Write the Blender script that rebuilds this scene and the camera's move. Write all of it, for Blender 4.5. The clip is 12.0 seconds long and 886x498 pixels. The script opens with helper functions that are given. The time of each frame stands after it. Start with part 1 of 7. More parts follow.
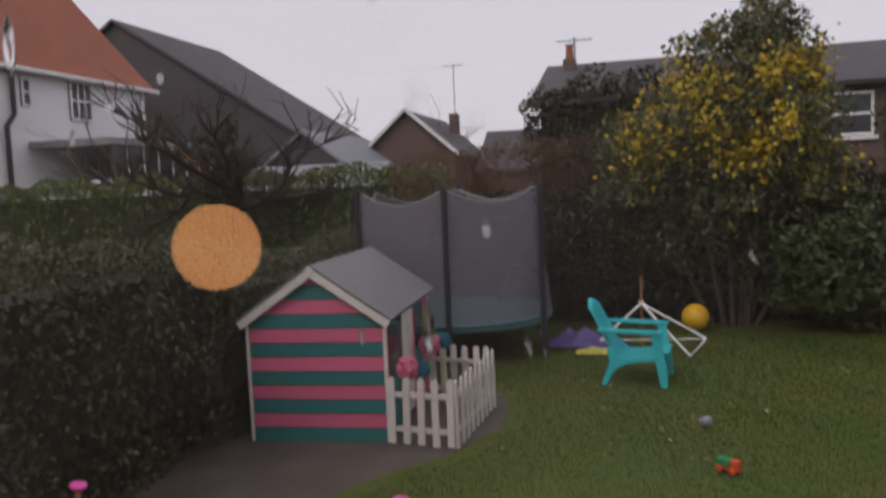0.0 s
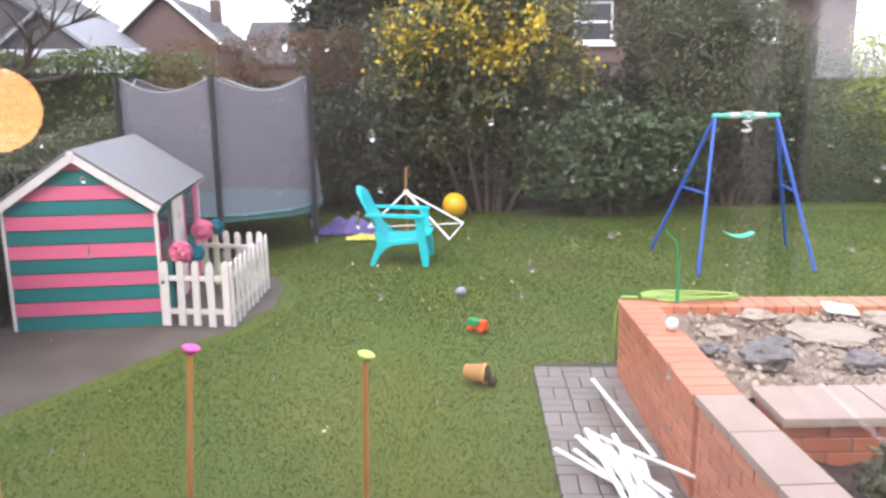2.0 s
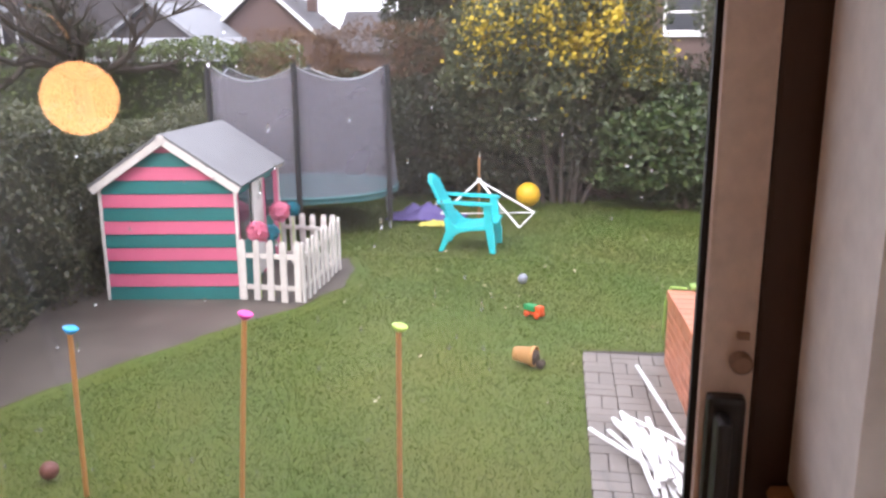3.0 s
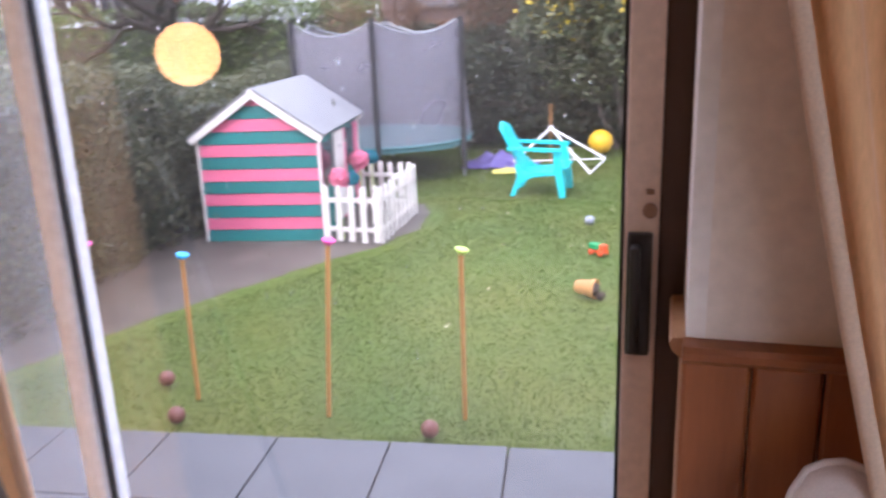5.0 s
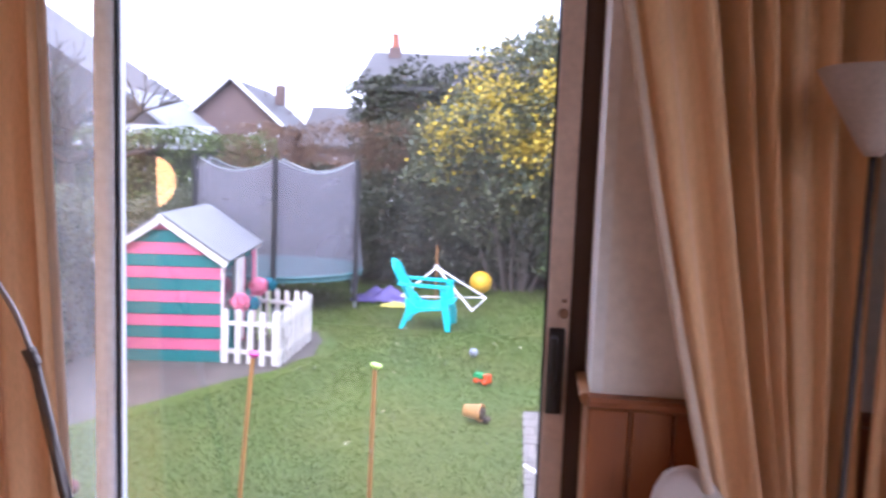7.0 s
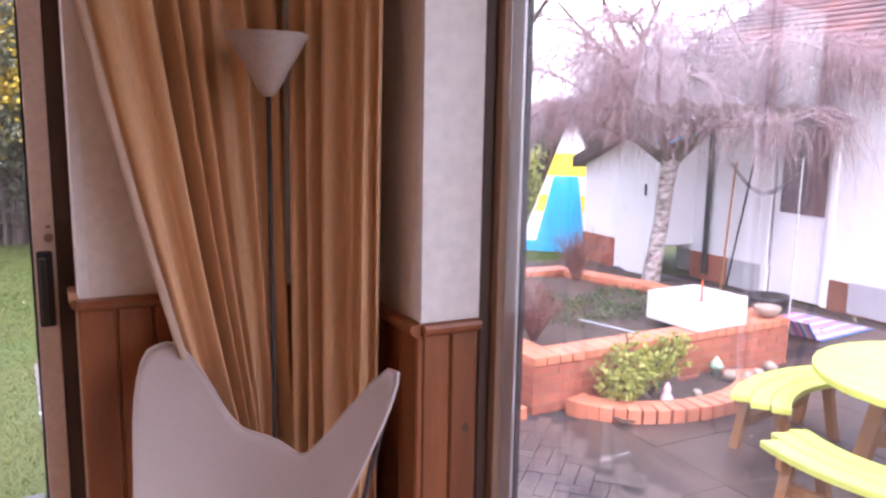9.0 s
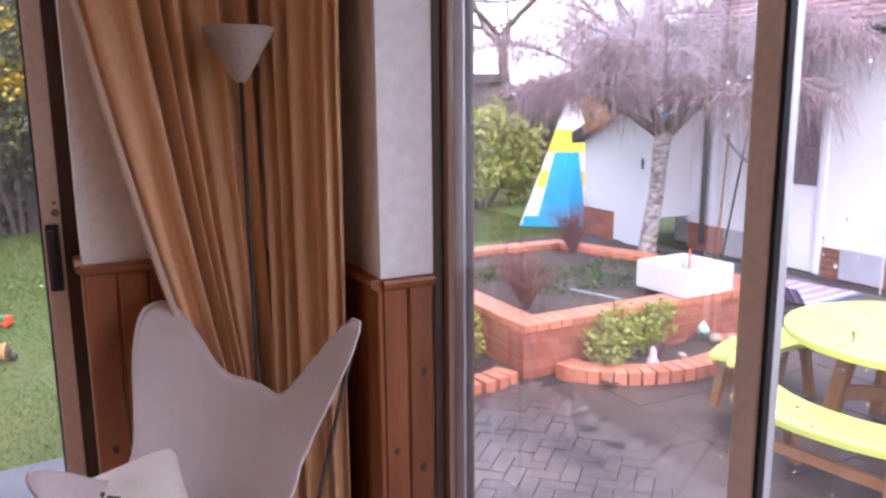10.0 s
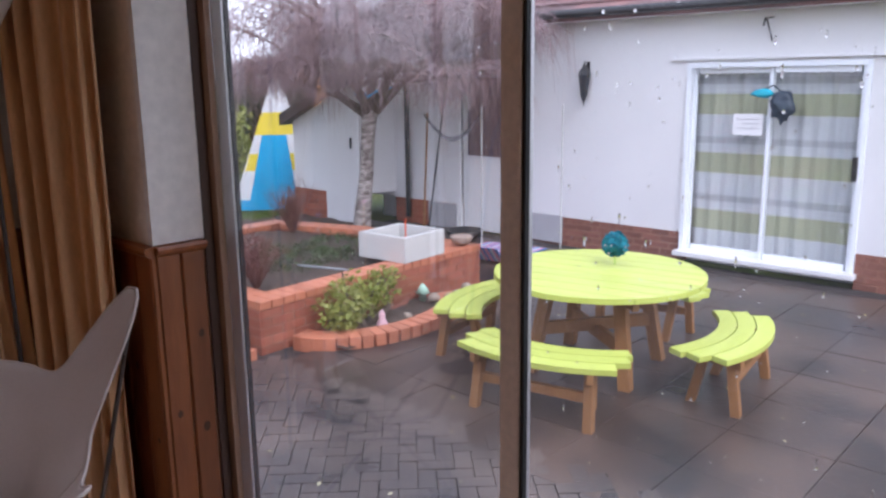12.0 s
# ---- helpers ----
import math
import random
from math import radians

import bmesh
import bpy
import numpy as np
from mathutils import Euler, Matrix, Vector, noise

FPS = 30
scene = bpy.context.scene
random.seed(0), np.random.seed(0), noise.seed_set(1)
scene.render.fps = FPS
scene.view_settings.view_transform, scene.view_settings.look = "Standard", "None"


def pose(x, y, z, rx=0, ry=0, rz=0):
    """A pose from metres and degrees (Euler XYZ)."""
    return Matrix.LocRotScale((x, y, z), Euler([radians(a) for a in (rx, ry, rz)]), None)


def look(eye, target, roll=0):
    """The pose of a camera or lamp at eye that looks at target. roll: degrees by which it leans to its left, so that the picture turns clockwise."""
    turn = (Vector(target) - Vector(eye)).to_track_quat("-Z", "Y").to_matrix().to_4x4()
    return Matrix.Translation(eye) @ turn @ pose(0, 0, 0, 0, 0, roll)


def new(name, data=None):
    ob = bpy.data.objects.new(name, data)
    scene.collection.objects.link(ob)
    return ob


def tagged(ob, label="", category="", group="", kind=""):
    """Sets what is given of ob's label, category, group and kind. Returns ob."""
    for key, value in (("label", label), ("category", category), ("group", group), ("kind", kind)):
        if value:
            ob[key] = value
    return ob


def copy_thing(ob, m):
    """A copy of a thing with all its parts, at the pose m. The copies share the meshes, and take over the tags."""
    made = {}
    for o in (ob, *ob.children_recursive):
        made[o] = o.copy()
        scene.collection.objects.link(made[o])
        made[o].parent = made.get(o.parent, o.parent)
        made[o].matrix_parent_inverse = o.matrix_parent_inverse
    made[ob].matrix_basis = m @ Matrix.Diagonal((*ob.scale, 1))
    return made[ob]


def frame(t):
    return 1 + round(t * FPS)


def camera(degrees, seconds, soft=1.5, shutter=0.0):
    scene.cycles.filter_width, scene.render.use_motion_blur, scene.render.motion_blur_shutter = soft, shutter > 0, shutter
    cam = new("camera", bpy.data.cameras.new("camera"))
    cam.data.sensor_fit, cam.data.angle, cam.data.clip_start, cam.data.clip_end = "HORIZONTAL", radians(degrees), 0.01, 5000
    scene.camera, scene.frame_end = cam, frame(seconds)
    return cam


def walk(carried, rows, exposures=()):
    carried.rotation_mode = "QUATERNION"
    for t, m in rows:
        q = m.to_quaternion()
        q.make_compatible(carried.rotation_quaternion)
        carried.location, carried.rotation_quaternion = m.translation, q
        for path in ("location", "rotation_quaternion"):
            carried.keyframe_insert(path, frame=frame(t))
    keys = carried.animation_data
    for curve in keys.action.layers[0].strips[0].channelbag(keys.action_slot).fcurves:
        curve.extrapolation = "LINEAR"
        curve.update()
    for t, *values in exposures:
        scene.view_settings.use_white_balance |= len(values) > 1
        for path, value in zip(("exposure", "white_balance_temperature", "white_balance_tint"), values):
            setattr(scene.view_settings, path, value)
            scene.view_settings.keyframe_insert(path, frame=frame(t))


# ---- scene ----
cam = camera(58.4, 12.0, 2.5, 0.5)
PATH = [
    (0, (-1.316, -0.027, 2.129), (-2.0, 1.846, 1.976), -2.5),
    (0.5, (-1.261, -0.147, 2.074), (-1.898, 1.719, 1.74), -1.6),
    (1, (-1.203, -0.315, 2.103), (-1.617, 1.592, 1.667), 0.3),
    (1.5, (-1.289, -0.33, 2.046), (-1.383, 1.625, 1.635), -0.2),
    (2, (-1.246, -0.43, 2.053), (-1.368, 1.521, 1.634), -0.7),
    (2.5, (-1.1, -0.546, 2.046), (-1.423, 1.383, 1.63), -0.4),
    (3, (-0.985, -0.652, 2.073), (-1.327, 1.268, 1.63), -0.3),
    (3.2, (-0.994, -0.674, 2.073), (-1.281, 1.259, 1.644), -0.4),
    (4.8, (-0.838, -1.041, 2.068), (-1.289, 0.847, 1.586), -2.6),
    (5, (-0.788, -1.086, 2.067), (-1.325, 0.76, 1.517), -2.2),
    (5.5, (-0.77, -1.21, 2.09), (-1.428, 0.626, 1.646), -1.4),
    (6, (-0.856, -1.407, 2.081), (-1.409, 0.481, 1.722), 0.3),
    (6.5, (-0.922, -1.601, 2.126), (-1.348, 0.335, 1.861), -0.6),
    (6.7, (-0.905, -1.639, 2.112), (-1.261, 0.319, 1.907), 0.5),
    (8.3, (-0.848, -2.077, 2.101), (-0.347, -0.167, 1.787), 0.9),
    (8.5, (-0.838, -2.1, 2.113), (-0.185, -0.252, 1.713), -0.5),
    (9, (-0.831, -2.2, 2.107), (0.071, -0.445, 1.78), 1.0),
    (9.5, (-0.798, -2.405, 2.088), (0.031, -0.618, 1.745), 0.2),
    (10, (-0.808, -2.518, 2.104), (0.058, -0.755, 1.729), -0.5),
    (10.5, (-0.888, -2.531, 2.094), (0.17, -0.88, 1.702), -0.2),
    (11, (-1.021, -2.536, 2.084), (0.326, -1.122, 1.65), -0.3),
    (11.5, (-1.081, -2.567, 2.065), (0.343, -1.227, 1.644), 0.0),
    (12, (-1.093, -2.598, 2.059), (0.353, -1.281, 1.642), -0.7),
]
EXPOSURES = [(0.0, -0.1, 6750, 23), (0.3, 0.1, 6900, 25), (0.6, 0.55, 7300, 22), (0.9, 1.2, 7500, 19), (1.2, 1.65, 7100, 21), (1.6, 1.85, 6500, 19), (2.5, 1.9, 6200, 19), (3.0, 2.0, 6300, 21), (5.0, 2.4, 5800, 25), (5.5, 2.56, 5450, 26), (6.5, 2.44, 5300, 26), (8.5, 2.6, 6050, 37), (9.5, 2.37, 5800, 31), (10.5, 2.07, 5750, 28), (11.0, 1.75, 5800, 23), (12.0, 1.33, 5750, 20)]
walk(cam, [(t, look(eye, target, roll)) for t, eye, target, roll in PATH], EXPOSURES)

# ---- overcast daylight ----
world = bpy.data.worlds.new("overcast_sky")
scene.world = world
world.use_nodes = True
wn, wl = world.node_tree.nodes, world.node_tree.links
sky = wn.new("ShaderNodeTexSky")
sky.sky_type = "NISHITA"
sky.sun_disc = False
sky.sun_elevation, sky.sun_rotation = radians(38), radians(200)
sky.air_density, sky.dust_density = 1.0, 4.0
pale = wn.new("ShaderNodeMix")
pale.data_type = "RGBA"
pale.inputs[0].default_value = 0.8
pale.inputs[7].default_value = (7.85, 7.98, 8.4, 1)
wl.new(sky.outputs[0], pale.inputs[6])
wl.new(pale.outputs[2], wn["Background"].inputs[0])
wn["Background"].inputs[1].default_value = 0.12
sun = new("sun", bpy.data.lights.new("sun", "SUN"))
sun.data.energy, sun.data.angle, sun.data.color = 0.6, radians(25), (1.0, 0.96, 0.9)
sun.matrix_world = look((-4, -12, 14), (0, 0, 0))
# ---- materials ----
def surface(name, base, other=None, rough=0.6, metal=0.0, scale=3.0, fine=60.0, bump=0.15, depth=0.004, blend=0.5, jitter=0.0, spec=0.5, stretch=(1, 1, 1), sheen=0.0, trans=0.0, world=False):
    """A principled surface with stains at one scale, grain at another, relief, and a shade of its own for each object."""
    m = bpy.data.materials.new(name)
    m.use_nodes = True
    n, l = m.node_tree.nodes, m.node_tree.links
    p = n["Principled BSDF"]
    other = other or tuple(c * 0.72 for c in base)
    co = n.new("ShaderNodeTexCoord")
    mp = n.new("ShaderNodeMapping")
    mp.inputs["Scale"].default_value = stretch
    if world:
        l.new(n.new("ShaderNodeNewGeometry").outputs["Position"], mp.inputs[0])
    else:
        l.new(co.outputs["Object"], mp.inputs[0])
    big, small = n.new("ShaderNodeTexNoise"), n.new("ShaderNodeTexNoise")
    big.inputs["Scale"].default_value, big.inputs["Detail"].default_value = scale, 6
    small.inputs["Scale"].default_value, small.inputs["Detail"].default_value = fine, 4
    l.new(mp.outputs[0], big.inputs[0]); l.new(mp.outputs[0], small.inputs[0])
    ramp = n.new("ShaderNodeMapRange")
    ramp.inputs[1].default_value, ramp.inputs[2].default_value = 0.35, 0.65
    l.new(big.outputs[0], ramp.inputs[0])
    mix = n.new("ShaderNodeMix"); mix.data_type = "RGBA"
    mix.inputs[6].default_value, mix.inputs[7].default_value = (*base, 1), (*other, 1)
    f = n.new("ShaderNodeMath"); f.operation = "MULTIPLY"; f.inputs[1].default_value = blend
    l.new(ramp.outputs[0], f.inputs[0]); l.new(f.outputs[0], mix.inputs[0])
    hsv = n.new("ShaderNodeHueSaturation")
    l.new(mix.outputs[2], hsv.inputs["Color"])
    grain = n.new("ShaderNodeMapRange")
    grain.inputs[3].default_value, grain.inputs[4].default_value = 0.82, 1.18
    l.new(small.outputs[0], grain.inputs[0])
    if jitter:
        info, add = n.new("ShaderNodeObjectInfo"), n.new("ShaderNodeMath")
        shade = n.new("ShaderNodeMapRange")
        shade.inputs[3].default_value, shade.inputs[4].default_value = 1 - jitter, 1 + jitter
        add.operation = "MULTIPLY"
        l.new(info.outputs["Random"], shade.inputs[0])
        l.new(shade.outputs[0], add.inputs[0]); l.new(grain.outputs[0], add.inputs[1])
        l.new(add.outputs[0], hsv.inputs["Value"])
    else:
        l.new(grain.outputs[0], hsv.inputs["Value"])
    l.new(hsv.outputs[0], p.inputs["Base Color"])
    rr = n.new("ShaderNodeMapRange")
    rr.inputs[3].default_value, rr.inputs[4].default_value = max(rough - 0.12, 0.03), min(rough + 0.12, 1)
    l.new(big.outputs[0], rr.inputs[0]); l.new(rr.outputs[0], p.inputs["Roughness"])
    p.inputs["Metallic"].default_value = metal
    p.inputs["Specular IOR Level"].default_value = spec
    if sheen:
        p.inputs["Sheen Weight"].default_value = sheen
    if bump:
        b = n.new("ShaderNodeBump")
        b.inputs["Strength"].default_value, b.inputs["Distance"].default_value = bump, depth
        l.new(small.outputs[0], b.inputs["Height"]); l.new(b.outputs[0], p.inputs["Normal"])
    if trans:
        t = n.new("ShaderNodeBsdfTranslucent"); ms = n.new("ShaderNodeMixShader")
        ms.inputs[0].default_value = trans
        l.new(hsv.outputs[0], t.inputs[0]); l.new(p.outputs[0], ms.inputs[1]); l.new(t.outputs[0], ms.inputs[2])
        l.new(ms.outputs[0], n["Material Output"].inputs[0])
    return m


def leaf_surface(name, a, b, rough=0.5, trans=0.25, patch=0.0):
    """Foliage: each leaf has its own shade; patch sets the size of paler and deeper drifts."""
    m = bpy.data.materials.new(name)
    m.use_nodes = True
    n, l = m.node_tree.nodes, m.node_tree.links
    p = n["Principled BSDF"]
    g = n.new("ShaderNodeNewGeometry")
    mix = n.new("ShaderNodeMix"); mix.data_type = "RGBA"
    mix.inputs[6].default_value, mix.inputs[7].default_value = (*a, 1), (*b, 1)
    l.new(g.outputs["Random Per Island"], mix.inputs[0])
    if patch:
        no, r, h = n.new("ShaderNodeTexNoise"), n.new("ShaderNodeMapRange"), n.new("ShaderNodeHueSaturation")
        no.inputs["Scale"].default_value, no.inputs["Detail"].default_value = patch, 5
        r.inputs[1].default_value, r.inputs[2].default_value = 0.3, 0.7
        r.inputs[3].default_value, r.inputs[4].default_value = 0.68, 1.25
        l.new(g.outputs["Position"], no.inputs[0]); l.new(no.outputs[0], r.inputs[0]); l.new(r.outputs[0], h.inputs["Value"])
        l.new(mix.outputs[2], h.inputs["Color"])
        mix = h
    tone = mix.outputs[0] if patch else mix.outputs[2]
    l.new(tone, p.inputs["Base Color"])
    p.inputs["Roughness"].default_value = rough
    t = n.new("ShaderNodeBsdfTranslucent"); ms = n.new("ShaderNodeMixShader")
    ms.inputs[0].default_value = trans
    l.new(tone, t.inputs[0]); l.new(p.outputs[0], ms.inputs[1]); l.new(t.outputs[0], ms.inputs[2])
    l.new(ms.outputs[0], n["Material Output"].inputs[0])
    return m


def pane_surface(name, gloss=0.08, tint=(0.97, 0.98, 0.98), rough=0.0, haze=0.0):
    """Clear window glass: mirrors a little, more at a slant, and lets the rest through; a faint film stands in for
    veiling glare as well as dried rain.
    """
    m = bpy.data.materials.new(name)
    m.use_nodes = True
    n, l = m.node_tree.nodes, m.node_tree.links
    tr, gl, ms, lw, k, add = (n.new("ShaderNode" + s) for s in ("BsdfTransparent", "BsdfGlossy", "MixShader", "LayerWeight", "Math", "Math"))
    tr.inputs[0].default_value = (*tint, 1)
    gl.inputs["Roughness"].default_value = rough
    k.operation, k.inputs[1].default_value = "POWER", 5.0
    add.operation, add.use_clamp, add.inputs[1].default_value = "ADD", True, gloss
    l.new(lw.outputs["Facing"], k.inputs[0]); l.new(k.outputs[0], add.inputs[0]); l.new(add.outputs[0], ms.inputs[0])
    clear = tr
    if haze:
        film, mix, co, mp, no, r = (n.new("ShaderNode" + s) for s in ("BsdfTranslucent", "MixShader", "TexCoord", "Mapping", "TexNoise", "MapRange"))
        film.inputs[0].default_value = (0.85, 0.85, 0.9, 1)
        mp.inputs["Scale"].default_value = (5, 5, 0.8)
        no.inputs["Scale"].default_value, no.inputs["Detail"].default_value = 1.6, 5
        r.inputs[1].default_value, r.inputs[2].default_value = 0.3, 0.75
        r.inputs[3].default_value, r.inputs[4].default_value = haze * 0.5, haze * 1.9
        l.new(co.outputs["Object"], mp.inputs[0]); l.new(mp.outputs[0], no.inputs[0]); l.new(no.outputs[0], r.inputs[0])
        l.new(r.outputs[0], mix.inputs[0]); l.new(tr.outputs[0], mix.inputs[1]); l.new(film.outputs[0], mix.inputs[2])
        clear = mix
    l.new(clear.outputs[0], ms.inputs[1]); l.new(gl.outputs[0], ms.inputs[2])
    l.new(ms.outputs[0], n["Material Output"].inputs[0])
    return m


def glow(name, colour, strength):
    m = bpy.data.materials.new(name)
    m.use_nodes = True
    p = m.node_tree.nodes["Principled BSDF"]
    p.inputs["Base Color"].default_value = (*colour, 1)
    p.inputs["Emission Color"].default_value = (*colour, 1)
    p.inputs["Emission Strength"].default_value = strength
    return m


M = {
    "plaster": surface("cream_plaster", (0.79, 0.7, 0.61), (0.75, 0.655, 0.565), 0.75, scale=1.5, fine=35, bump=0.05),
    "reveal": surface("white_reveal_paint", (0.8, 0.75, 0.7), (0.75, 0.69, 0.64), 0.6, scale=1.5, fine=30, bump=0.04),
    "ceiling": surface("white_ceiling_paint", (0.8, 0.78, 0.74), None, 0.85, blend=0.2),
    "pine": surface("varnished_pine", (0.31, 0.1, 0.03), (0.2, 0.058, 0.017), 0.38, scale=2.5, fine=26, stretch=(5, 5, 0.7), bump=0.1, blend=0.8, jitter=0.14),
    "pine_daylit": surface("daylit_varnished_pine", (0.5, 0.27, 0.13), (0.4, 0.2, 0.09), 0.4, scale=3, fine=30, stretch=(4, 4, 1), bump=0.1, jitter=0.1),
    "knot": surface("pine_knot", (0.09, 0.03, 0.012), None, 0.4, scale=30, fine=90),
    "carpet": surface("fawn_carpet", (0.46, 0.37, 0.29), None, 0.95, scale=2, fine=300, bump=0.5),
    "dark_frame": surface("dark_wood_frame", (0.07, 0.035, 0.022), None, 0.5, scale=5, fine=40, stretch=(3, 3, 0.5)),
    "hardwood": surface("hardwood_frame", (0.33, 0.2, 0.13), (0.26, 0.15, 0.09), 0.5, scale=4, fine=30, stretch=(4, 4, 0.5)),
    "alu": surface("beige_door_stile", (0.76, 0.62, 0.52), (0.69, 0.56, 0.46), 0.45, scale=4, fine=60, bump=0.06),
    "white_alu": surface("white_aluminium", (0.84, 0.88, 0.93), (0.79, 0.83, 0.88), 0.22, scale=5, fine=40, bump=0.04),
    "silver": surface("bare_aluminium", (0.72, 0.72, 0.74), (0.58, 0.58, 0.6), 0.35, metal=0.6, scale=6, fine=60, stretch=(4, 4, 0.6), bump=0.05),
    "black_plastic": surface("black_plastic", (0.022, 0.02, 0.02), None, 0.4, fine=120, bump=0.05),
    "rubber": surface("black_gasket", (0.015, 0.015, 0.016), None, 0.7),
    "curtain": surface("tan_curtain_cloth", (0.79, 0.47, 0.235), (0.75, 0.43, 0.2), 0.9, scale=3, fine=260, stretch=(1, 1, 0.2), bump=0.3, depth=0.002, sheen=0.3, trans=0.12),
    "curtain_light": surface("cream_curtain_lining", (0.72, 0.55, 0.4), (0.64, 0.47, 0.33), 0.9, scale=3, fine=260, bump=0.3, depth=0.002, trans=0.2),
    "canvas": surface("taupe_canvas", (0.56, 0.47, 0.42), (0.5, 0.41, 0.36), 0.9, scale=5, fine=420, bump=0.35, depth=0.002),
    "cushion": surface("cream_cushion_cloth", (0.72, 0.64, 0.54), (0.66, 0.57, 0.47), 0.9, scale=7, fine=350, bump=0.35, depth=0.003),
    "steel": surface("dark_steel", (0.16, 0.14, 0.13), None, 0.35, metal=0.9, bump=0.03),
    "brushed": surface("brushed_steel", (0.4, 0.37, 0.36), None, 0.3, metal=0.9, stretch=(6, 6, 0.5), bump=0.05),
    "frosted": surface("frosted_glass_shade", (0.58, 0.46, 0.38), (0.52, 0.41, 0.33), 0.5, scale=9, fine=100, bump=0.05, trans=0.3),
    "pole_grey": surface("dull_grey_pole", (0.06, 0.048, 0.042), None, 0.6, metal=0.4),
    "lawn": None,
    "white_paint": surface("white_exterior_paint", (0.76, 0.76, 0.77), (0.69, 0.69, 0.7), 0.75, scale=1.2, fine=50, bump=0.25, depth=0.006, blend=0.6),
    "white_wood": surface("weathered_white_wood", (0.68, 0.64, 0.6), (0.52, 0.48, 0.44), 0.65, scale=9, fine=70, bump=0.2, jitter=0.07),
    "pink": surface("pink_shed_paint", (0.62, 0.13, 0.23), (0.54, 0.1, 0.18), 0.55, scale=4, fine=70, stretch=(0.4, 3, 3), bump=0.15, jitter=0.06),
    "teal": surface("green_shed_paint", (0.008, 0.16, 0.155), (0.005, 0.125, 0.12), 0.5, scale=4, fine=70, stretch=(0.4, 3, 3), bump=0.15, jitter=0.08),
    "felt": surface("grey_roofing_felt", (0.17, 0.17, 0.175), (0.115, 0.115, 0.125), 0.5, scale=4, fine=260, bump=0.4, depth=0.003),
    "net": None,
    "pad": surface("blue_green_trampoline_pad", (0.055, 0.165, 0.175), (0.04, 0.125, 0.135), 0.5, scale=4, fine=60),
    "mat_black": surface("black_jumping_mat", (0.03, 0.035, 0.04), None, 0.6, fine=200),
    "tube_black": surface("black_foam_sleeve", (0.02, 0.02, 0.023), None, 0.8),
    "galv": surface("galvanised_steel", (0.35, 0.37, 0.38), None, 0.45, metal=0.7, fine=80),
    "turquoise": surface("turquoise_plastic", (0.01, 0.5, 0.54), (0.01, 0.45, 0.5), 0.38, scale=5, fine=150, bump=0.06),
    "purple": surface("purple_tarpaulin", (0.1, 0.075, 0.24), (0.07, 0.05, 0.16), 0.6, scale=8, fine=60),
    "yellow_cloth": surface("faded_yellow_cloth", (0.55, 0.5, 0.1), None, 0.8),
    "yellow": surface("yellow_rubber", (0.72, 0.42, 0.01), (0.6, 0.33, 0.01), 0.45),
    "orange": surface("orange_plastic", (0.8, 0.1, 0.02), None, 0.4),
    "green_plastic": surface("green_plastic", (0.01, 0.28, 0.09), None, 0.4),
    "terracotta": surface("ochre_pot", (0.55, 0.29, 0.1), (0.45, 0.22, 0.07), 0.6, scale=12),
    "grey_ball": surface("grey_rubber", (0.25, 0.27, 0.32), None, 0.5),
    "red_ball": surface("brown_painted_wood", (0.18, 0.06, 0.045), (0.13, 0.045, 0.035), 0.5),
    "cane": surface("bamboo_cane", (0.55, 0.27, 0.08), (0.45, 0.2, 0.06), 0.5, scale=10, fine=50, stretch=(3, 3, 0.6), jitter=0.06),
    "cap_blue": surface("blue_plastic_cap", (0.01, 0.36, 0.75), None, 0.4),
    "cap_pink": surface("pink_plastic_cap", (0.85, 0.07, 0.4), None, 0.4),
    "cap_green": surface("lime_plastic_cap", (0.5, 0.72, 0.12), None, 0.4),
    "blue_tube": surface("blue_painted_tube", (0.02, 0.09, 0.42), (0.015, 0.07, 0.32), 0.35, scale=8),
    "mint": surface("mint_plastic", (0.1, 0.62, 0.4), None, 0.4),
    "rope": surface("pale_rope", (0.5, 0.52, 0.5), None, 0.8),
    "lime": surface("lime_table_paint", (0.5, 0.57, 0.12), (0.43, 0.5, 0.085), 0.35, scale=5, fine=60, stretch=(3, 0.5, 3), bump=0.12, jitter=0.05),
    "hose": surface("lime_hose", (0.33, 0.52, 0.12), None, 0.4),
    "timber": surface("brown_timber", (0.29, 0.14, 0.048), (0.2, 0.093, 0.032), 0.6, scale=5, fine=50, stretch=(3, 3, 0.7), jitter=0.1),
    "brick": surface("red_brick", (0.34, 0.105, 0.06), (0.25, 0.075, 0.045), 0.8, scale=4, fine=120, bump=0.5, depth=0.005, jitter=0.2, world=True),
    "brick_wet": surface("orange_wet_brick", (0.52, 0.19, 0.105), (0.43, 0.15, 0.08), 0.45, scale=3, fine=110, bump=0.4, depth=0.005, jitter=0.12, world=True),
    "brick_old": surface("brown_brick", (0.24, 0.1, 0.07), (0.17, 0.07, 0.05), 0.85, scale=9, fine=120, bump=0.5, jitter=0.18),
    "mortar": surface("mortar", (0.33, 0.17, 0.11), None, 0.9, fine=200, bump=0.4),
    "coping": surface("buff_coping_stone", (0.36, 0.27, 0.22), (0.28, 0.21, 0.17), 0.6, scale=6, fine=120, bump=0.3, jitter=0.06),
    "concrete": surface("damp_concrete", (0.115, 0.096, 0.078), (0.07, 0.057, 0.045), 0.55, scale=2.2, fine=45, bump=0.4, depth=0.006, blend=0.9),
    "slab": surface("grey_paving_slab", (0.085, 0.088, 0.096), (0.06, 0.063, 0.07), 0.5, scale=3, fine=90, bump=0.3, jitter=0.08),
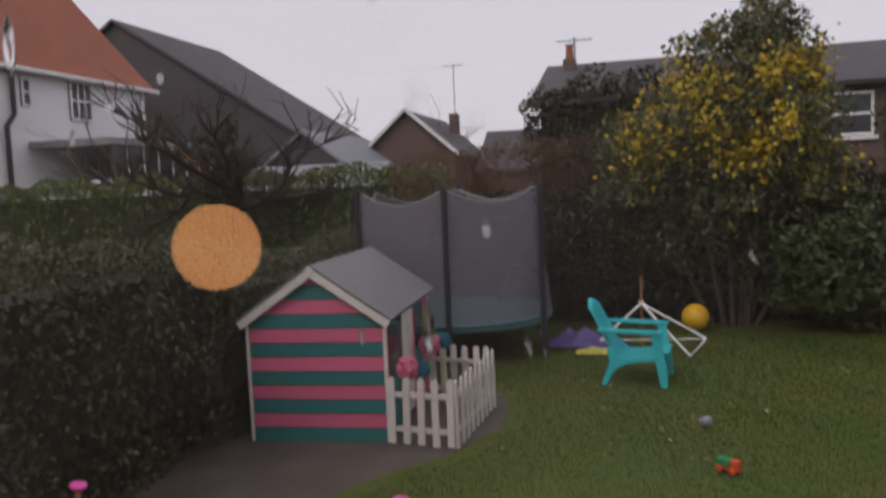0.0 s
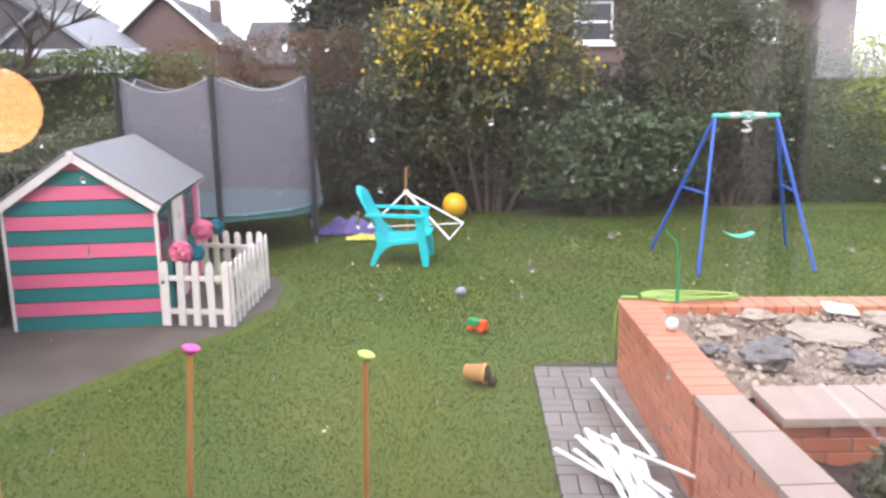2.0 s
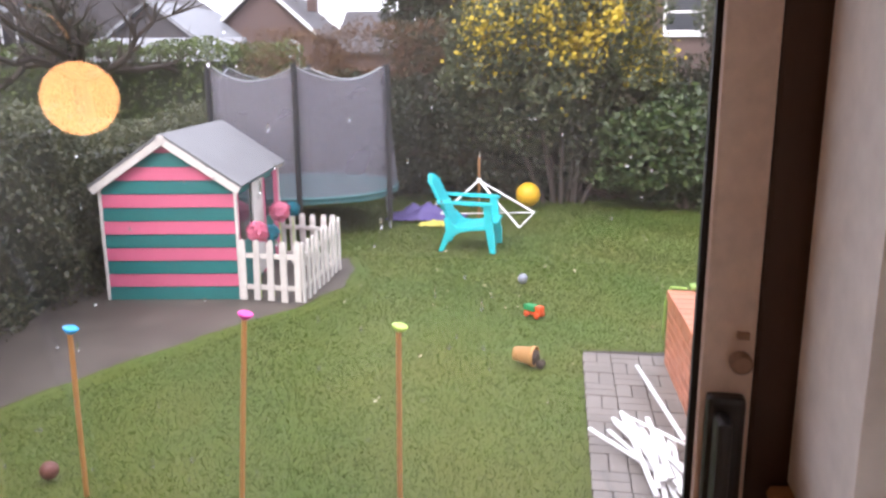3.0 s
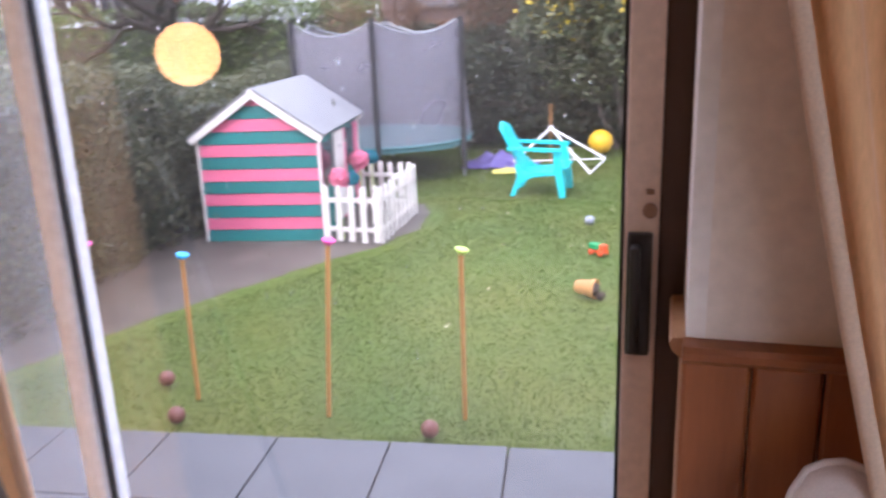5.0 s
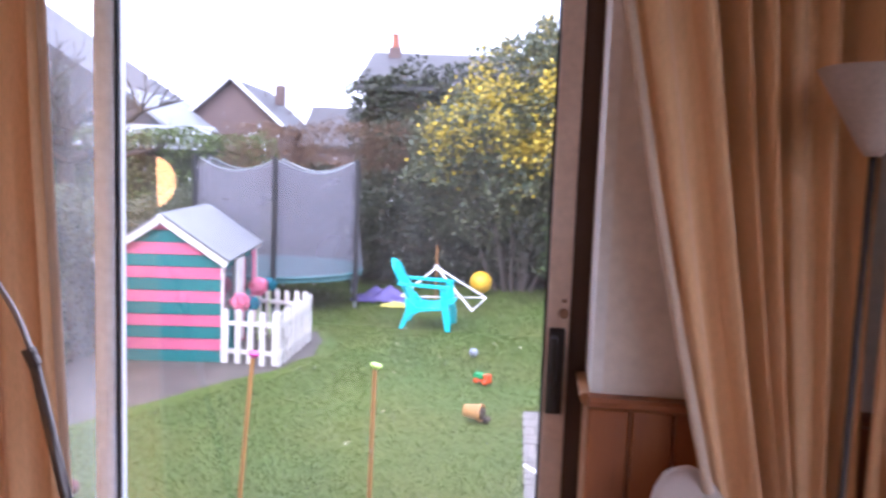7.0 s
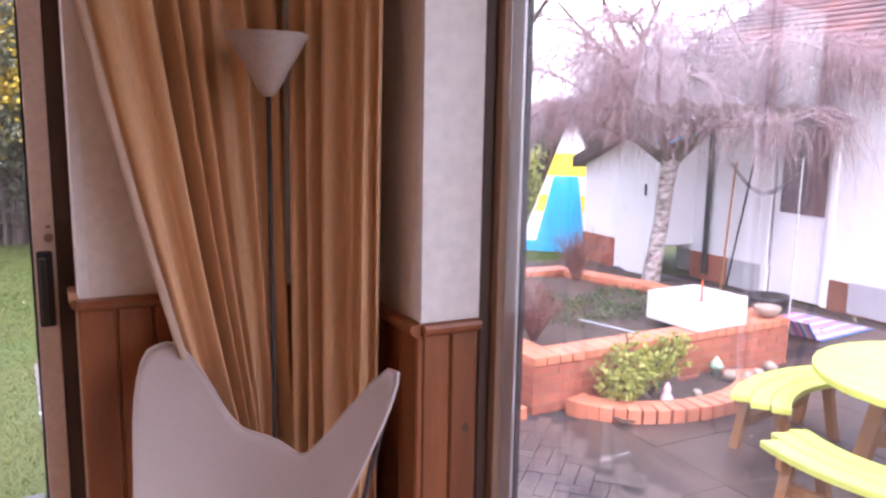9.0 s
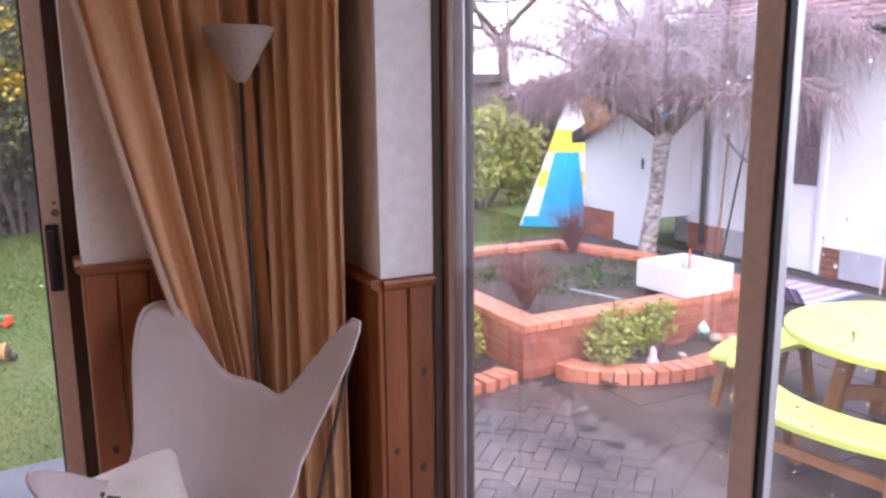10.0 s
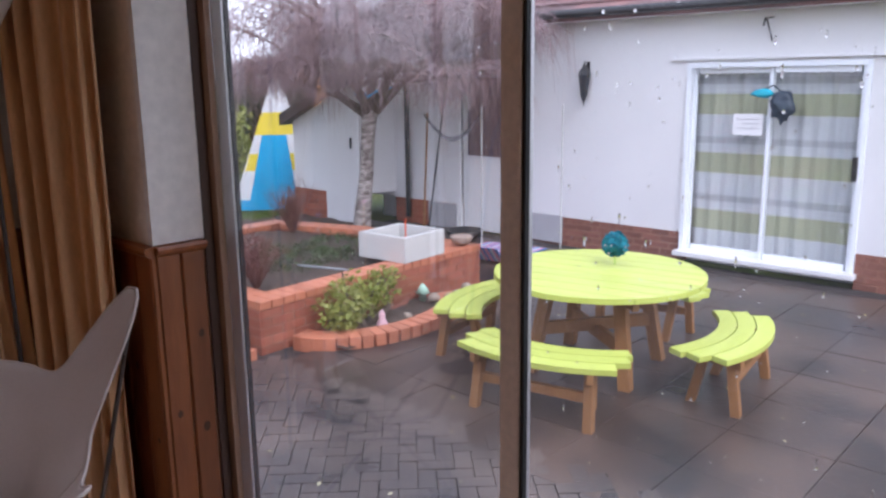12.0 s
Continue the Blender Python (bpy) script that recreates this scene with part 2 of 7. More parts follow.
    "patio": surface("wet_brown_patio_slab", (0.026, 0.021, 0.021), (0.1, 0.068, 0.053), 0.32, scale=1.3, fine=40, bump=0.4, depth=0.006, blend=0.95, jitter=0.08, spec=0.35, world=True),
    "paver": surface("wet_dark_paver", (0.04, 0.034, 0.034), (0.125, 0.094, 0.08), 0.3, scale=1.5, fine=60, bump=0.4, blend=0.95, jitter=0.1, spec=0.4, world=True),
    "path": surface("grey_brown_paver", (0.2, 0.175, 0.155), (0.13, 0.115, 0.1), 0.5, scale=3, fine=70, bump=0.4, jitter=0.1, world=True),
    "grey_board": surface("weathered_grey_board", (0.42, 0.42, 0.44), (0.32, 0.32, 0.34), 0.8, scale=4, fine=50, bump=0.3),
    "joint": surface("joint_sand", (0.045, 0.036, 0.033), None, 0.85, fine=200, bump=0.5),
    "soil": surface("dark_soil", (0.06, 0.04, 0.03), (0.1, 0.075, 0.055), 0.95, scale=6, fine=50, bump=1.0, depth=0.03),
    "gravel": surface("pale_gravel", (0.4, 0.3, 0.22), (0.26, 0.19, 0.14), 0.85, scale=14, fine=60, bump=1.0, depth=0.03),
    "rock_pale": surface("pale_stone", (0.34, 0.28, 0.22), (0.23, 0.185, 0.145), 0.8, scale=8, fine=60, bump=0.6, depth=0.01),
    "rock_dark": surface("dark_slate", (0.16, 0.145, 0.14), None, 0.6, scale=8, fine=60, bump=0.6, depth=0.01),
    "pvc": surface("white_plastic_strip", (0.8, 0.8, 0.8), (0.68, 0.68, 0.68), 0.35, scale=7, jitter=0.06),
    "glaze": surface("white_glazed_ceramic", (0.62, 0.62, 0.6), (0.55, 0.54, 0.52), 0.15, scale=5, bump=0.03),
    "bark": surface("brown_bark", (0.12, 0.085, 0.065), (0.08, 0.056, 0.045), 0.9, scale=12, fine=50, stretch=(1, 1, 0.3), bump=0.8, depth=0.01),
    "bark_dark": surface("dark_stems", (0.05, 0.038, 0.03), None, 0.85, scale=9, fine=40, bump=0.5),
    "birch": surface("pale_birch_bark", (0.5, 0.45, 0.42), (0.14, 0.11, 0.1), 0.8, scale=11, fine=30, stretch=(1, 1, 1.6), bump=0.9, depth=0.012, blend=1.0),
    "twig": surface("mauve_brown_twigs", (0.3, 0.215, 0.225), (0.21, 0.15, 0.15), 0.85, scale=6, bump=0.0),
    "twig_red": surface("red_brown_twigs", (0.15, 0.065, 0.055), (0.1, 0.045, 0.04), 0.85, scale=6, bump=0.0),
    "mint_pale": surface("pale_mint_glaze", (0.42, 0.66, 0.52), None, 0.4),
    "pink_pale": surface("faded_pink_glaze", (0.72, 0.46, 0.52), None, 0.6),
    "tile_moss": surface("mossy_roof_tile", (0.25, 0.125, 0.115), (0.1, 0.075, 0.078), 0.75, scale=1.6, fine=24, bump=0.6, blend=1.0),
    "tile_red": surface("red_roof_tile", (0.36, 0.12, 0.065), (0.27, 0.085, 0.045), 0.75, scale=1.2, fine=20, bump=0.4),
    "tile_dark": surface("dark_roof_tile", (0.075, 0.07, 0.075), (0.05, 0.047, 0.05), 0.7, scale=1.2, fine=20, bump=0.4),
    "tile_grey": surface("grey_roof_tile", (0.26, 0.27, 0.29), (0.2, 0.21, 0.23), 0.7, scale=1.2, fine=20, bump=0.4),
    "render": surface("white_house_render", (0.8, 0.8, 0.82), (0.7, 0.7, 0.72), 0.85, scale=0.6, fine=20),
    "house_brick": surface("house_brick", (0.13, 0.088, 0.08), (0.1, 0.07, 0.064), 0.85, scale=1.0, fine=18, bump=0.3),
    "dark_window": surface("dark_window_glass", (0.03, 0.035, 0.045), None, 0.08, scale=1, bump=0.0),
    "black_paint": surface("black_gloss_paint", (0.02, 0.02, 0.022), None, 0.35, bump=0.03),
    "bitumen": surface("dark_felt_edge", (0.045, 0.042, 0.045), None, 0.7, fine=150),
    "tent_blue": surface("bright_blue_tent_cloth", (0.0, 0.42, 0.75), (0.0, 0.36, 0.66), 0.7, scale=3, fine=200, trans=0.2),
    "tent_yellow": surface("yellow_tent_cloth", (0.85, 0.68, 0.04), None, 0.7, trans=0.2),
    "tent_white": surface("white_tent_cloth", (0.8, 0.8, 0.8), None, 0.7, trans=0.2),
    "pom_pink": surface("pink_tissue", (0.8, 0.26, 0.38), (0.66, 0.16, 0.27), 0.9, scale=20, trans=0.2),
    "pom_teal": surface("teal_tissue", (0.005, 0.2, 0.27), (0.005, 0.14, 0.19), 0.9, scale=20, trans=0.2),
    "sheer": surface("white_net_curtain", (0.84, 0.85, 0.88), (0.77, 0.78, 0.81), 0.9, scale=3, fine=200, trans=0.3),
    "stripe_green": surface("olive_curtain_stripe", (0.6, 0.61, 0.43), (0.54, 0.55, 0.37), 0.9, scale=3, fine=200, trans=0.3),
    "stripe_grey": surface("grey_curtain_stripe", (0.68, 0.69, 0.73), None, 0.9, scale=3, fine=200, trans=0.3),
    "paper": surface("white_paper", (0.85, 0.85, 0.87), None, 0.8, blend=0.2, bump=0.0),
    "ink": surface("grey_print", (0.25, 0.25, 0.3), None, 0.8, bump=0.0),
    "deck_blue": surface("blue_deckchair_stripe", (0.1, 0.27, 0.6), None, 0.85),
    "deck_pink": surface("pink_deckchair_stripe", (0.72, 0.27, 0.42), None, 0.85),
    "deck_pale": surface("pale_deckchair_stripe", (0.6, 0.66, 0.75), None, 0.85),
    "shutter": surface("patterned_dark_blind", (0.1, 0.06, 0.07), (0.2, 0.15, 0.16), 0.7, scale=26, fine=80, blend=1.0),
    "navy": surface("dark_teal_bag", (0.02, 0.035, 0.06), (0.05, 0.08, 0.1), 0.5, scale=14),
    "cyan": surface("cyan_cloth", (0.02, 0.45, 0.6), None, 0.7),
    "hedge": leaf_surface("hedge_leaves", (0.022, 0.036, 0.011), (0.13, 0.135, 0.065), 0.35),
    "hedge_trim": leaf_surface("trimmed_hedge_leaves", (0.07, 0.11, 0.025), (0.13, 0.165, 0.05)),
    "laurel": leaf_surface("laurel_leaves", (0.02, 0.045, 0.014), (0.1, 0.14, 0.05), 0.35),
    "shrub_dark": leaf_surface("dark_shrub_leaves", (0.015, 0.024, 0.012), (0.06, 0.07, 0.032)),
    "bush": leaf_surface("grey_green_leaves", (0.035, 0.055, 0.024), (0.15, 0.16, 0.075)),
    "bloom": leaf_surface("yellow_blossom", (0.5, 0.36, 0.02), (0.72, 0.55, 0.06), 0.6, 0.3),
    "olive": leaf_surface("olive_yellow_leaves", (0.2, 0.24, 0.04), (0.36, 0.37, 0.08), 0.5),
    "russet": leaf_surface("russet_twigs", (0.12, 0.06, 0.035), (0.2, 0.12, 0.06), 0.7),
    "grass": leaf_surface("grass_blades", (0.06, 0.111, 0.005), (0.08, 0.121, 0.009), 0.7, 0.5, 0.7),
    "litter": leaf_surface("fallen_leaves", (0.4, 0.33, 0.14), (0.58, 0.54, 0.36), 0.7, 0.1),
    "pebble": leaf_surface("pebbles", (0.2, 0.15, 0.11), (0.42, 0.34, 0.26), 0.8, 0.0),
    "glass": pane_surface("window_glass", 0.085, haze=0.008),
    # heavier film: the glare and reflections washing out this pane are put into it
    "hazy_glass": pane_surface("glare_hazed_glass", 0.05, haze=0.05),
    "far_glass": pane_surface("far_window_glass", 0.03),
    "clean_glass": pane_surface("clean_window_glass", 0.006, haze=0.012),
    "lamp": glow("lit_globe", (1.0, 0.45, 0.155), 2.9),
}


def net_surface():
    """Fine mesh: a grey veil that lets half the light through."""
    m = bpy.data.materials.new("trampoline_net")
    m.use_nodes = True
    n, l = m.node_tree.nodes, m.node_tree.links
    p, t, ms = n["Principled BSDF"], n.new("ShaderNodeBsdfTransparent"), n.new("ShaderNodeMixShader")
    w = n.new("ShaderNodeTexNoise"); w.inputs["Scale"].default_value = 4
    r = n.new("ShaderNodeMapRange"); r.inputs[3].default_value, r.inputs[4].default_value = 0.5, 0.72
    l.new(w.outputs[0], r.inputs[0]); l.new(r.outputs[0], ms.inputs[0])
    p.inputs["Base Color"].default_value = (0.15, 0.14, 0.17, 1)
    p.inputs["Roughness"].default_value = 0.7
    l.new(t.outputs[0], ms.inputs[1]); l.new(p.outputs[0], ms.inputs[2]); l.new(ms.outputs[0], n["Material Output"].inputs[0])
    return m


def lawn_surface():
    """Short winter turf: green and moss patches, bare earth showing a little."""
    return surface("turf", (0.056, 0.097, 0.006), (0.092, 0.107, 0.011), 0.85, scale=0.8, fine=30, bump=0.2, depth=0.012, blend=1.0)


def water_surface():
    m = bpy.data.materials.new("water_drops")
    m.use_nodes = True
    n, l = m.node_tree.nodes, m.node_tree.links
    g = n.new("ShaderNodeBsdfGlass")
    g.inputs["IOR"].default_value = 1.33
    l.new(g.outputs[0], n["Material Output"].inputs[0])
    return m


M["water"] = water_surface()
M["net"], M["lawn"] = net_surface(), lawn_surface()
# ---- mesh tools ----
def thing(name, label, category, x=0, y=0, z=0, rz=0, group="", kind="", rx=0, ry=0):
    ob = tagged(new(name), label, category, group, kind)
    ob.empty_display_size = 0.1
    ob.matrix_world = pose(x, y, z, rx, ry, rz)
    return ob


# the garden and all beyond it lie turned a little to the room
LIE = Matrix.Translation((0.15, 0.3, 0)) @ Matrix.Rotation(radians(5.5), 4, "Z")


def lie(ob, tall=1.06):
    ob.matrix_basis = LIE @ Matrix.Diagonal((1.06, 1.06, tall, 1)) @ ob.matrix_basis
    return ob


def finish(ob, bm, material, smooth=False):
    me = ob.data
    bm.normal_update()
    bm.to_mesh(me)
    bm.free()
    if material:
        me.materials.append(M[material])
    if smooth:
        for p in me.polygons:
            p.use_smooth = True
    return ob


def part(name, bm, material, parent=None, label="", smooth=False, at=None):
    ob = finish(new(name, bpy.data.meshes.new(name)), bm, material, smooth)
    if parent:
        ob.parent = parent
    if at is not None:
        ob.matrix_local = at
    if label:
        ob["label"] = label
    return ob


def share(name, mesh, parent, at):
    """Another piece on the same mesh."""
    ob = new(name, mesh)
    ob.parent = parent
    ob.matrix_local = at
    return ob


def structure(name, bm, material, label, category, smooth=False):
    return tagged(part(name, bm, material, smooth=smooth), label, category, kind="structure")


def mesh_of(name, bm, material, smooth=False):
    me = bpy.data.meshes.new(name)
    bm.normal_update(); bm.to_mesh(me); bm.free()
    me.materials.append(M[material])
    if smooth:
        for p in me.polygons:
            p.use_smooth = True
    return me


def box(x0, y0, z0, x1, y1, z1, bm=None, bevel=0.0, m=None):
    """A box between two corners."""
    own = bmesh.new()
    v = [own.verts.new((x, y, z)) for z in (z0, z1) for y in (y0, y1) for x in (x0, x1)]
    for f in ((0, 2, 3, 1), (4, 5, 7, 6), (0, 1, 5, 4), (2, 6, 7, 3), (0, 4, 6, 2), (1, 3, 7, 5)):
        own.faces.new([v[i] for i in f])
    if bevel:
        bmesh.ops.bevel(own, geom=own.edges[:], offset=bevel, segments=1 if bevel < 0.004 else 2, affect="EDGES", profile=0.6)
    if m is not None:
        own.transform(m)
    return merge(bm, own)


def merge(bm, own):
    if bm is None:
        return own
    me = bpy.data.meshes.new("t")
    own.to_mesh(me); own.free()
    bm.from_mesh(me)
    bpy.data.meshes.remove(me)
    return bm


def tube(points, radius, sides=10, bm=None, cap=True):
    """A round rod along points; radius is one number or one for each point."""
    own = bmesh.new()
    pts = [Vector(p) for p in points]
    rad = radius if isinstance(radius, (list, tuple)) else [radius] * len(pts)
    rings, up = [], None
    for i, p in enumerate(pts):
        d = (pts[min(i + 1, len(pts) - 1)] - pts[max(i - 1, 0)]).normalized()
        if up is None:
            up = d.orthogonal().normalized()
        up = (up - d * up.dot(d)).normalized()
        side = d.cross(up)
        rings.append([own.verts.new(p + rad[i] * (math.cos(a) * up + math.sin(a) * side)) for a in [2 * math.pi * k / sides for k in range(sides)]])
    for a, b in zip(rings, rings[1:]):
        for k in range(sides):
            own.faces.new((a[k], a[(k + 1) % sides], b[(k + 1) % sides], b[k]))
    if cap:
        own.faces.new(rings[0][::-1]); own.faces.new(rings[-1])
    return merge(bm, own)


def lathe(profile, sides=20, bm=None, m=None):
    """A turned form from (radius, height) pairs, bottom to top."""
    own = bmesh.new()
    rings = []
    for r, z in profile:
        rings.append([own.verts.new((r * math.cos(2 * math.pi * k / sides), r * math.sin(2 * math.pi * k / sides), z)) for k in range(sides)])
    for a, b in zip(rings, rings[1:]):
        for k in range(sides):
            own.faces.new((a[k], a[(k + 1) % sides], b[(k + 1) % sides], b[k]))
    own.faces.new(rings[0][::-1]); own.faces.new(rings[-1])
    if m is not None:
        own.transform(m)
    return merge(bm, own)


def ball(r, bm=None, m=None, sub=3, rough=0.0, seed=0):
    own = bmesh.new()
    bmesh.ops.create_icosphere(own, subdivisions=sub, radius=r)
    if rough:
        for v in own.verts:
            v.co *= 1 + rough * noise.noise(v.co * (2.0 / r) + Vector((seed * 7.3, seed, 0)))
    if m is not None:
        own.transform(m)
    return merge(bm, own)


def slab_of(outline, z0, z1, bm=None, bevel=0.0, m=None):
    """A flat plate with the given outline (x, y), counter-clockwise."""
    own = bmesh.new()
    low, high = [own.verts.new((x, y, z0)) for x, y in outline], [own.verts.new((x, y, z1)) for x, y in outline]
    own.faces.new(low[::-1])
    top = own.faces.new(high)
    n = len(outline)
    for k in range(n):
        own.faces.new((low[k], low[(k + 1) % n], high[(k + 1) % n], high[k]))
    if bevel:
        bmesh.ops.bevel(own, geom=[e for e in top.edges], offset=bevel, segments=2, affect="EDGES", profile=0.6)
    if m is not None:
        own.transform(m)
    return merge(bm, own)


def sheet(nx, ny, place, bm=None):
    """A grid of faces; place(u, v) gives the point for u, v from 0 to 1."""
    own = bmesh.new()
    g = [[own.verts.new(place(i / nx, j / ny)) for i in range(nx + 1)] for j in range(ny + 1)]
    for j in range(ny):
        for i in range(nx):
            own.faces.new((g[j][i], g[j][i + 1], g[j + 1][i + 1], g[j + 1][i]))
    return merge(bm, own)


def thick(bm, t):
    """Gives a sheet its thickness."""
    bmesh.ops.recalc_face_normals(bm, faces=bm.faces[:])
    bmesh.ops.solidify(bm, geom=bm.faces[:], thickness=t)
    return bm


def scatter(name, points, normals, size, material, seed, wide=0.5, fold=True, spread=1.0):
    """A mesh of many small leaves, each a folded pair of triangles, at points, turned about their normals."""
    rng = np.random.default_rng(seed)
    n = len(points)
    d = rng.normal(size=(n, 3)) * spread + normals
    d /= np.linalg.norm(d, axis=1)[:, None] + 1e-9
    s = np.cross(d, rng.normal(size=(n, 3)))
    s /= np.linalg.norm(s, axis=1)[:, None] + 1e-9
    up = np.cross(s, d)
    k = (size * rng.uniform(0.6, 1.35, n))[:, None]
    a, b = points - up * k * 0.5, points + up * k * 0.5
    c, e = points + s * k * wide * 0.5 + d * k * 0.12, points - s * k * wide * 0.5 + d * k * 0.12
    verts = np.stack([a, c, b, e], 1).reshape(-1, 3)
    i = np.arange(n)[:, None] * 4
    faces = np.concatenate([i + [0, 1, 2], i + [0, 2, 3]], 1).reshape(-1, 3)
    me = bpy.data.meshes.new(name)
    me.vertices.add(len(verts)); me.vertices.foreach_set("co", verts.ravel())
    me.loops.add(faces.size); me.loops.foreach_set("vertex_index", faces.ravel())
    me.polygons.add(len(faces)); me.polygons.foreach_set("loop_start", np.arange(0, faces.size, 3)); me.polygons.foreach_set("loop_total", np.full(len(faces), 3))
    me.update(calc_edges=True)
    me.materials.append(M[material])
    return me


def clump_points(rng, n, centre, radii, shell=0.55):
    """Points through an uneven ellipsoid, thicker towards its skin, with their outward ways."""
    d = rng.normal(size=(n, 3))
    d /= np.linalg.norm(d, axis=1)[:, None]
    lump = 1 + 0.22 * np.sin(d[:, 0] * 5 + centre[0] * 3) * np.cos(d[:, 1] * 4 + centre[1]) + 0.15 * np.sin(d[:, 2] * 7 + centre[2] * 5)
    r = (shell + (1 - shell) * rng.random(n) ** 0.6) * lump
    return np.array(centre) + d * r[:, None] * np.array(radii), d


def obj(name, me, parent=None, label=""):
    ob = new(name, me)
    if parent:
        ob.parent = parent
    if label:
        ob["label"] = label
    return ob
# ---- the room: two glazed walls that meet in a corner; floor 0.55 m above the garden ----
FLOOR, CEIL, RAIL, RAIL_E = 0.55, 3.0, 1.627, 1.597
A_L, A_R = -3.12, -0.742       # opening in the north wall
B_T, B_B = -0.465, -3.2         # opening in the east wall
HEAD = 2.78                    # top of both openings
W = 0.3                        # wall thickness

bm = box(-5.2, -5.2, FLOOR - 0.2, W, W, FLOOR)
structure("floor", bm, "carpet", "brown carpeted floor of the sitting room", "floor")
structure("ceiling", box(-5.2, -5.2, CEIL, W, W, CEIL + 0.15), "ceiling", "white painted flat ceiling", "ceiling")
bm = box(A_R, 0, FLOOR, W, W, CEIL)
box(-5.2, 0, FLOOR, A_L, W, CEIL, bm)
box(A_L, 0, HEAD, A_R, W, CEIL, bm)
structure("wall_north", bm, "plaster", "cream plastered wall with a wide patio door opening", "wall")
bm = box(0, B_T, FLOOR, W, -0.002, CEIL)
box(0, -5.2, FLOOR, W, B_B, CEIL, bm)
box(0, B_B, HEAD, W, B_T, CEIL, bm)
structure("wall_east", bm, "plaster", "cream plastered wall with a wide patio door opening", "wall")
structure("wall_west", box(-5.4, -5.4, FLOOR, -5.2, W, CEIL), "plaster", "plain cream plastered wall", "wall")
structure("wall_south", box(-5.2, -5.4, FLOOR, W, -5.2, CEIL), "plaster", "plain cream plastered wall", "wall")
structure("foundation", box(-5.4, -5.4, -0.3, W - 0.004, W - 0.004, FLOOR - 0.2), "brick_old", "brick base under the sitting room floor", "foundation")

# bright painted linings of the two reveals
bm = box(A_R - 0.012, -0.003, RAIL + 0.004, A_R + 0.014, 0.19, HEAD)
structure("reveal_north", bm, "reveal", "white painted reveal beside the patio door", "trim")
bm = box(-0.003, B_T - 0.012, RAIL_E + 0.004, 0.162, B_T + 0.014, HEAD)
structure("reveal_east", bm, "reveal", "white painted reveal beside the patio door", "trim")


def panelling(name, x0, x1, face, wood="pine", rail=RAIL):
    """Vertical tongue-and-groove boards under a dado rail. face(u, d, z): u along the wall, d out into the room."""
    root = thing(name, "varnished knotty pine dado panelling with a moulded rail", "panelling", kind="structure")
    n = max(1, round((x1 - x0) / 0.095))
    w = (x1 - x0) / n
    for k in range(n):
        a, b = x0 + k * w + 0.0015, x0 + (k + 1) * w - 0.0015
        bm = bmesh.new()
        prof = [(a, 0.0), (a, 0.011), (a + 0.005, 0.016), (b - 0.005, 0.016), (b, 0.011), (b, 0.0)]
        low = [bm.verts.new(face(u, d, FLOOR)) for u, d in prof]
        high = [bm.verts.new(face(u, d, rail - 0.03)) for u, d in prof]
        for i in range(len(prof) - 1):
            bm.faces.new((low[i], low[i + 1], high[i + 1], high[i]))
        bm.faces.new(high)
        bmesh.ops.recalc_face_normals(bm, faces=bm.faces[:])
        part("board", bm, wood, root)
        rng = random.Random(k * 3 + len(name))
        for _ in range(2 if k % 2 else 1):
            u, z = rng.uniform(a + 0.02, b - 0.02), rng.uniform(FLOOR + 0.15, rail - 0.12)
            r = rng.uniform(0.007, 0.012)
            kn = bmesh.new()
            ring = [kn.verts.new(face(u + r * math.cos(t), 0.0172, z + 1.4 * r * math.sin(t))) for t in [i * math.pi / 5 for i in range(10)]]
            kn.faces.new(ring)
            part("knot", kn, "knot", root)
    bm = bmesh.new()
    prof = [(0.0, -0.03), (0.018, -0.03), (0.03, -0.02), (0.034, -0.008), (0.03, 0.0), (0.0, 0.002)]
    lo = [bm.verts.new(face(x0, d, rail + z)) for d, z in prof]
    hi = [bm.verts.new(face(x1, d, rail + z)) for d, z in prof]
    for i in range(len(prof)):
        j = (i + 1) % len(prof)
        bm.faces.new((lo[i], lo[j], hi[j], hi[i]))
    bm.faces.new(lo); bm.faces.new(hi)
    bmesh.ops.recalc_face_normals(bm, faces=bm.faces[:])
    part("dado_rail", bm, wood, root, "moulded pine dado rail")
    return root


panelling("dado_north", A_R - 0.016, -0.017, lambda u, d, z: (u, -d, z))
panelling("dado_north_west", -5.2, A_L + 0.016, lambda u, d, z: (u, -d, z))
panelling("dado_east", B_T - 0.016, -0.0, lambda u, d, z: (-d, u, z), rail=RAIL_E)
# reveal boards and rail: paler pine, the daylight on them put into the colour
panelling("dado_reveal_north", 0.0, 0.185, lambda u, d, z: (A_R - d, u, z), "pine_daylit")
panelling("dado_reveal_east", 0.0, 0.16, lambda u, d, z: (u, B_T - d, z), rail=RAIL_E)


def stile(bm, a, b, z0, z1, along, d0, d1, bevel=0.006):
    """A frame member between a and b along the wall, d0 to d1 through it."""
    return box(a, d0, z0, b, d1, z1, bm, bevel) if along == "x" else box(d0, a, z0, d1, b, z1, bm, bevel)


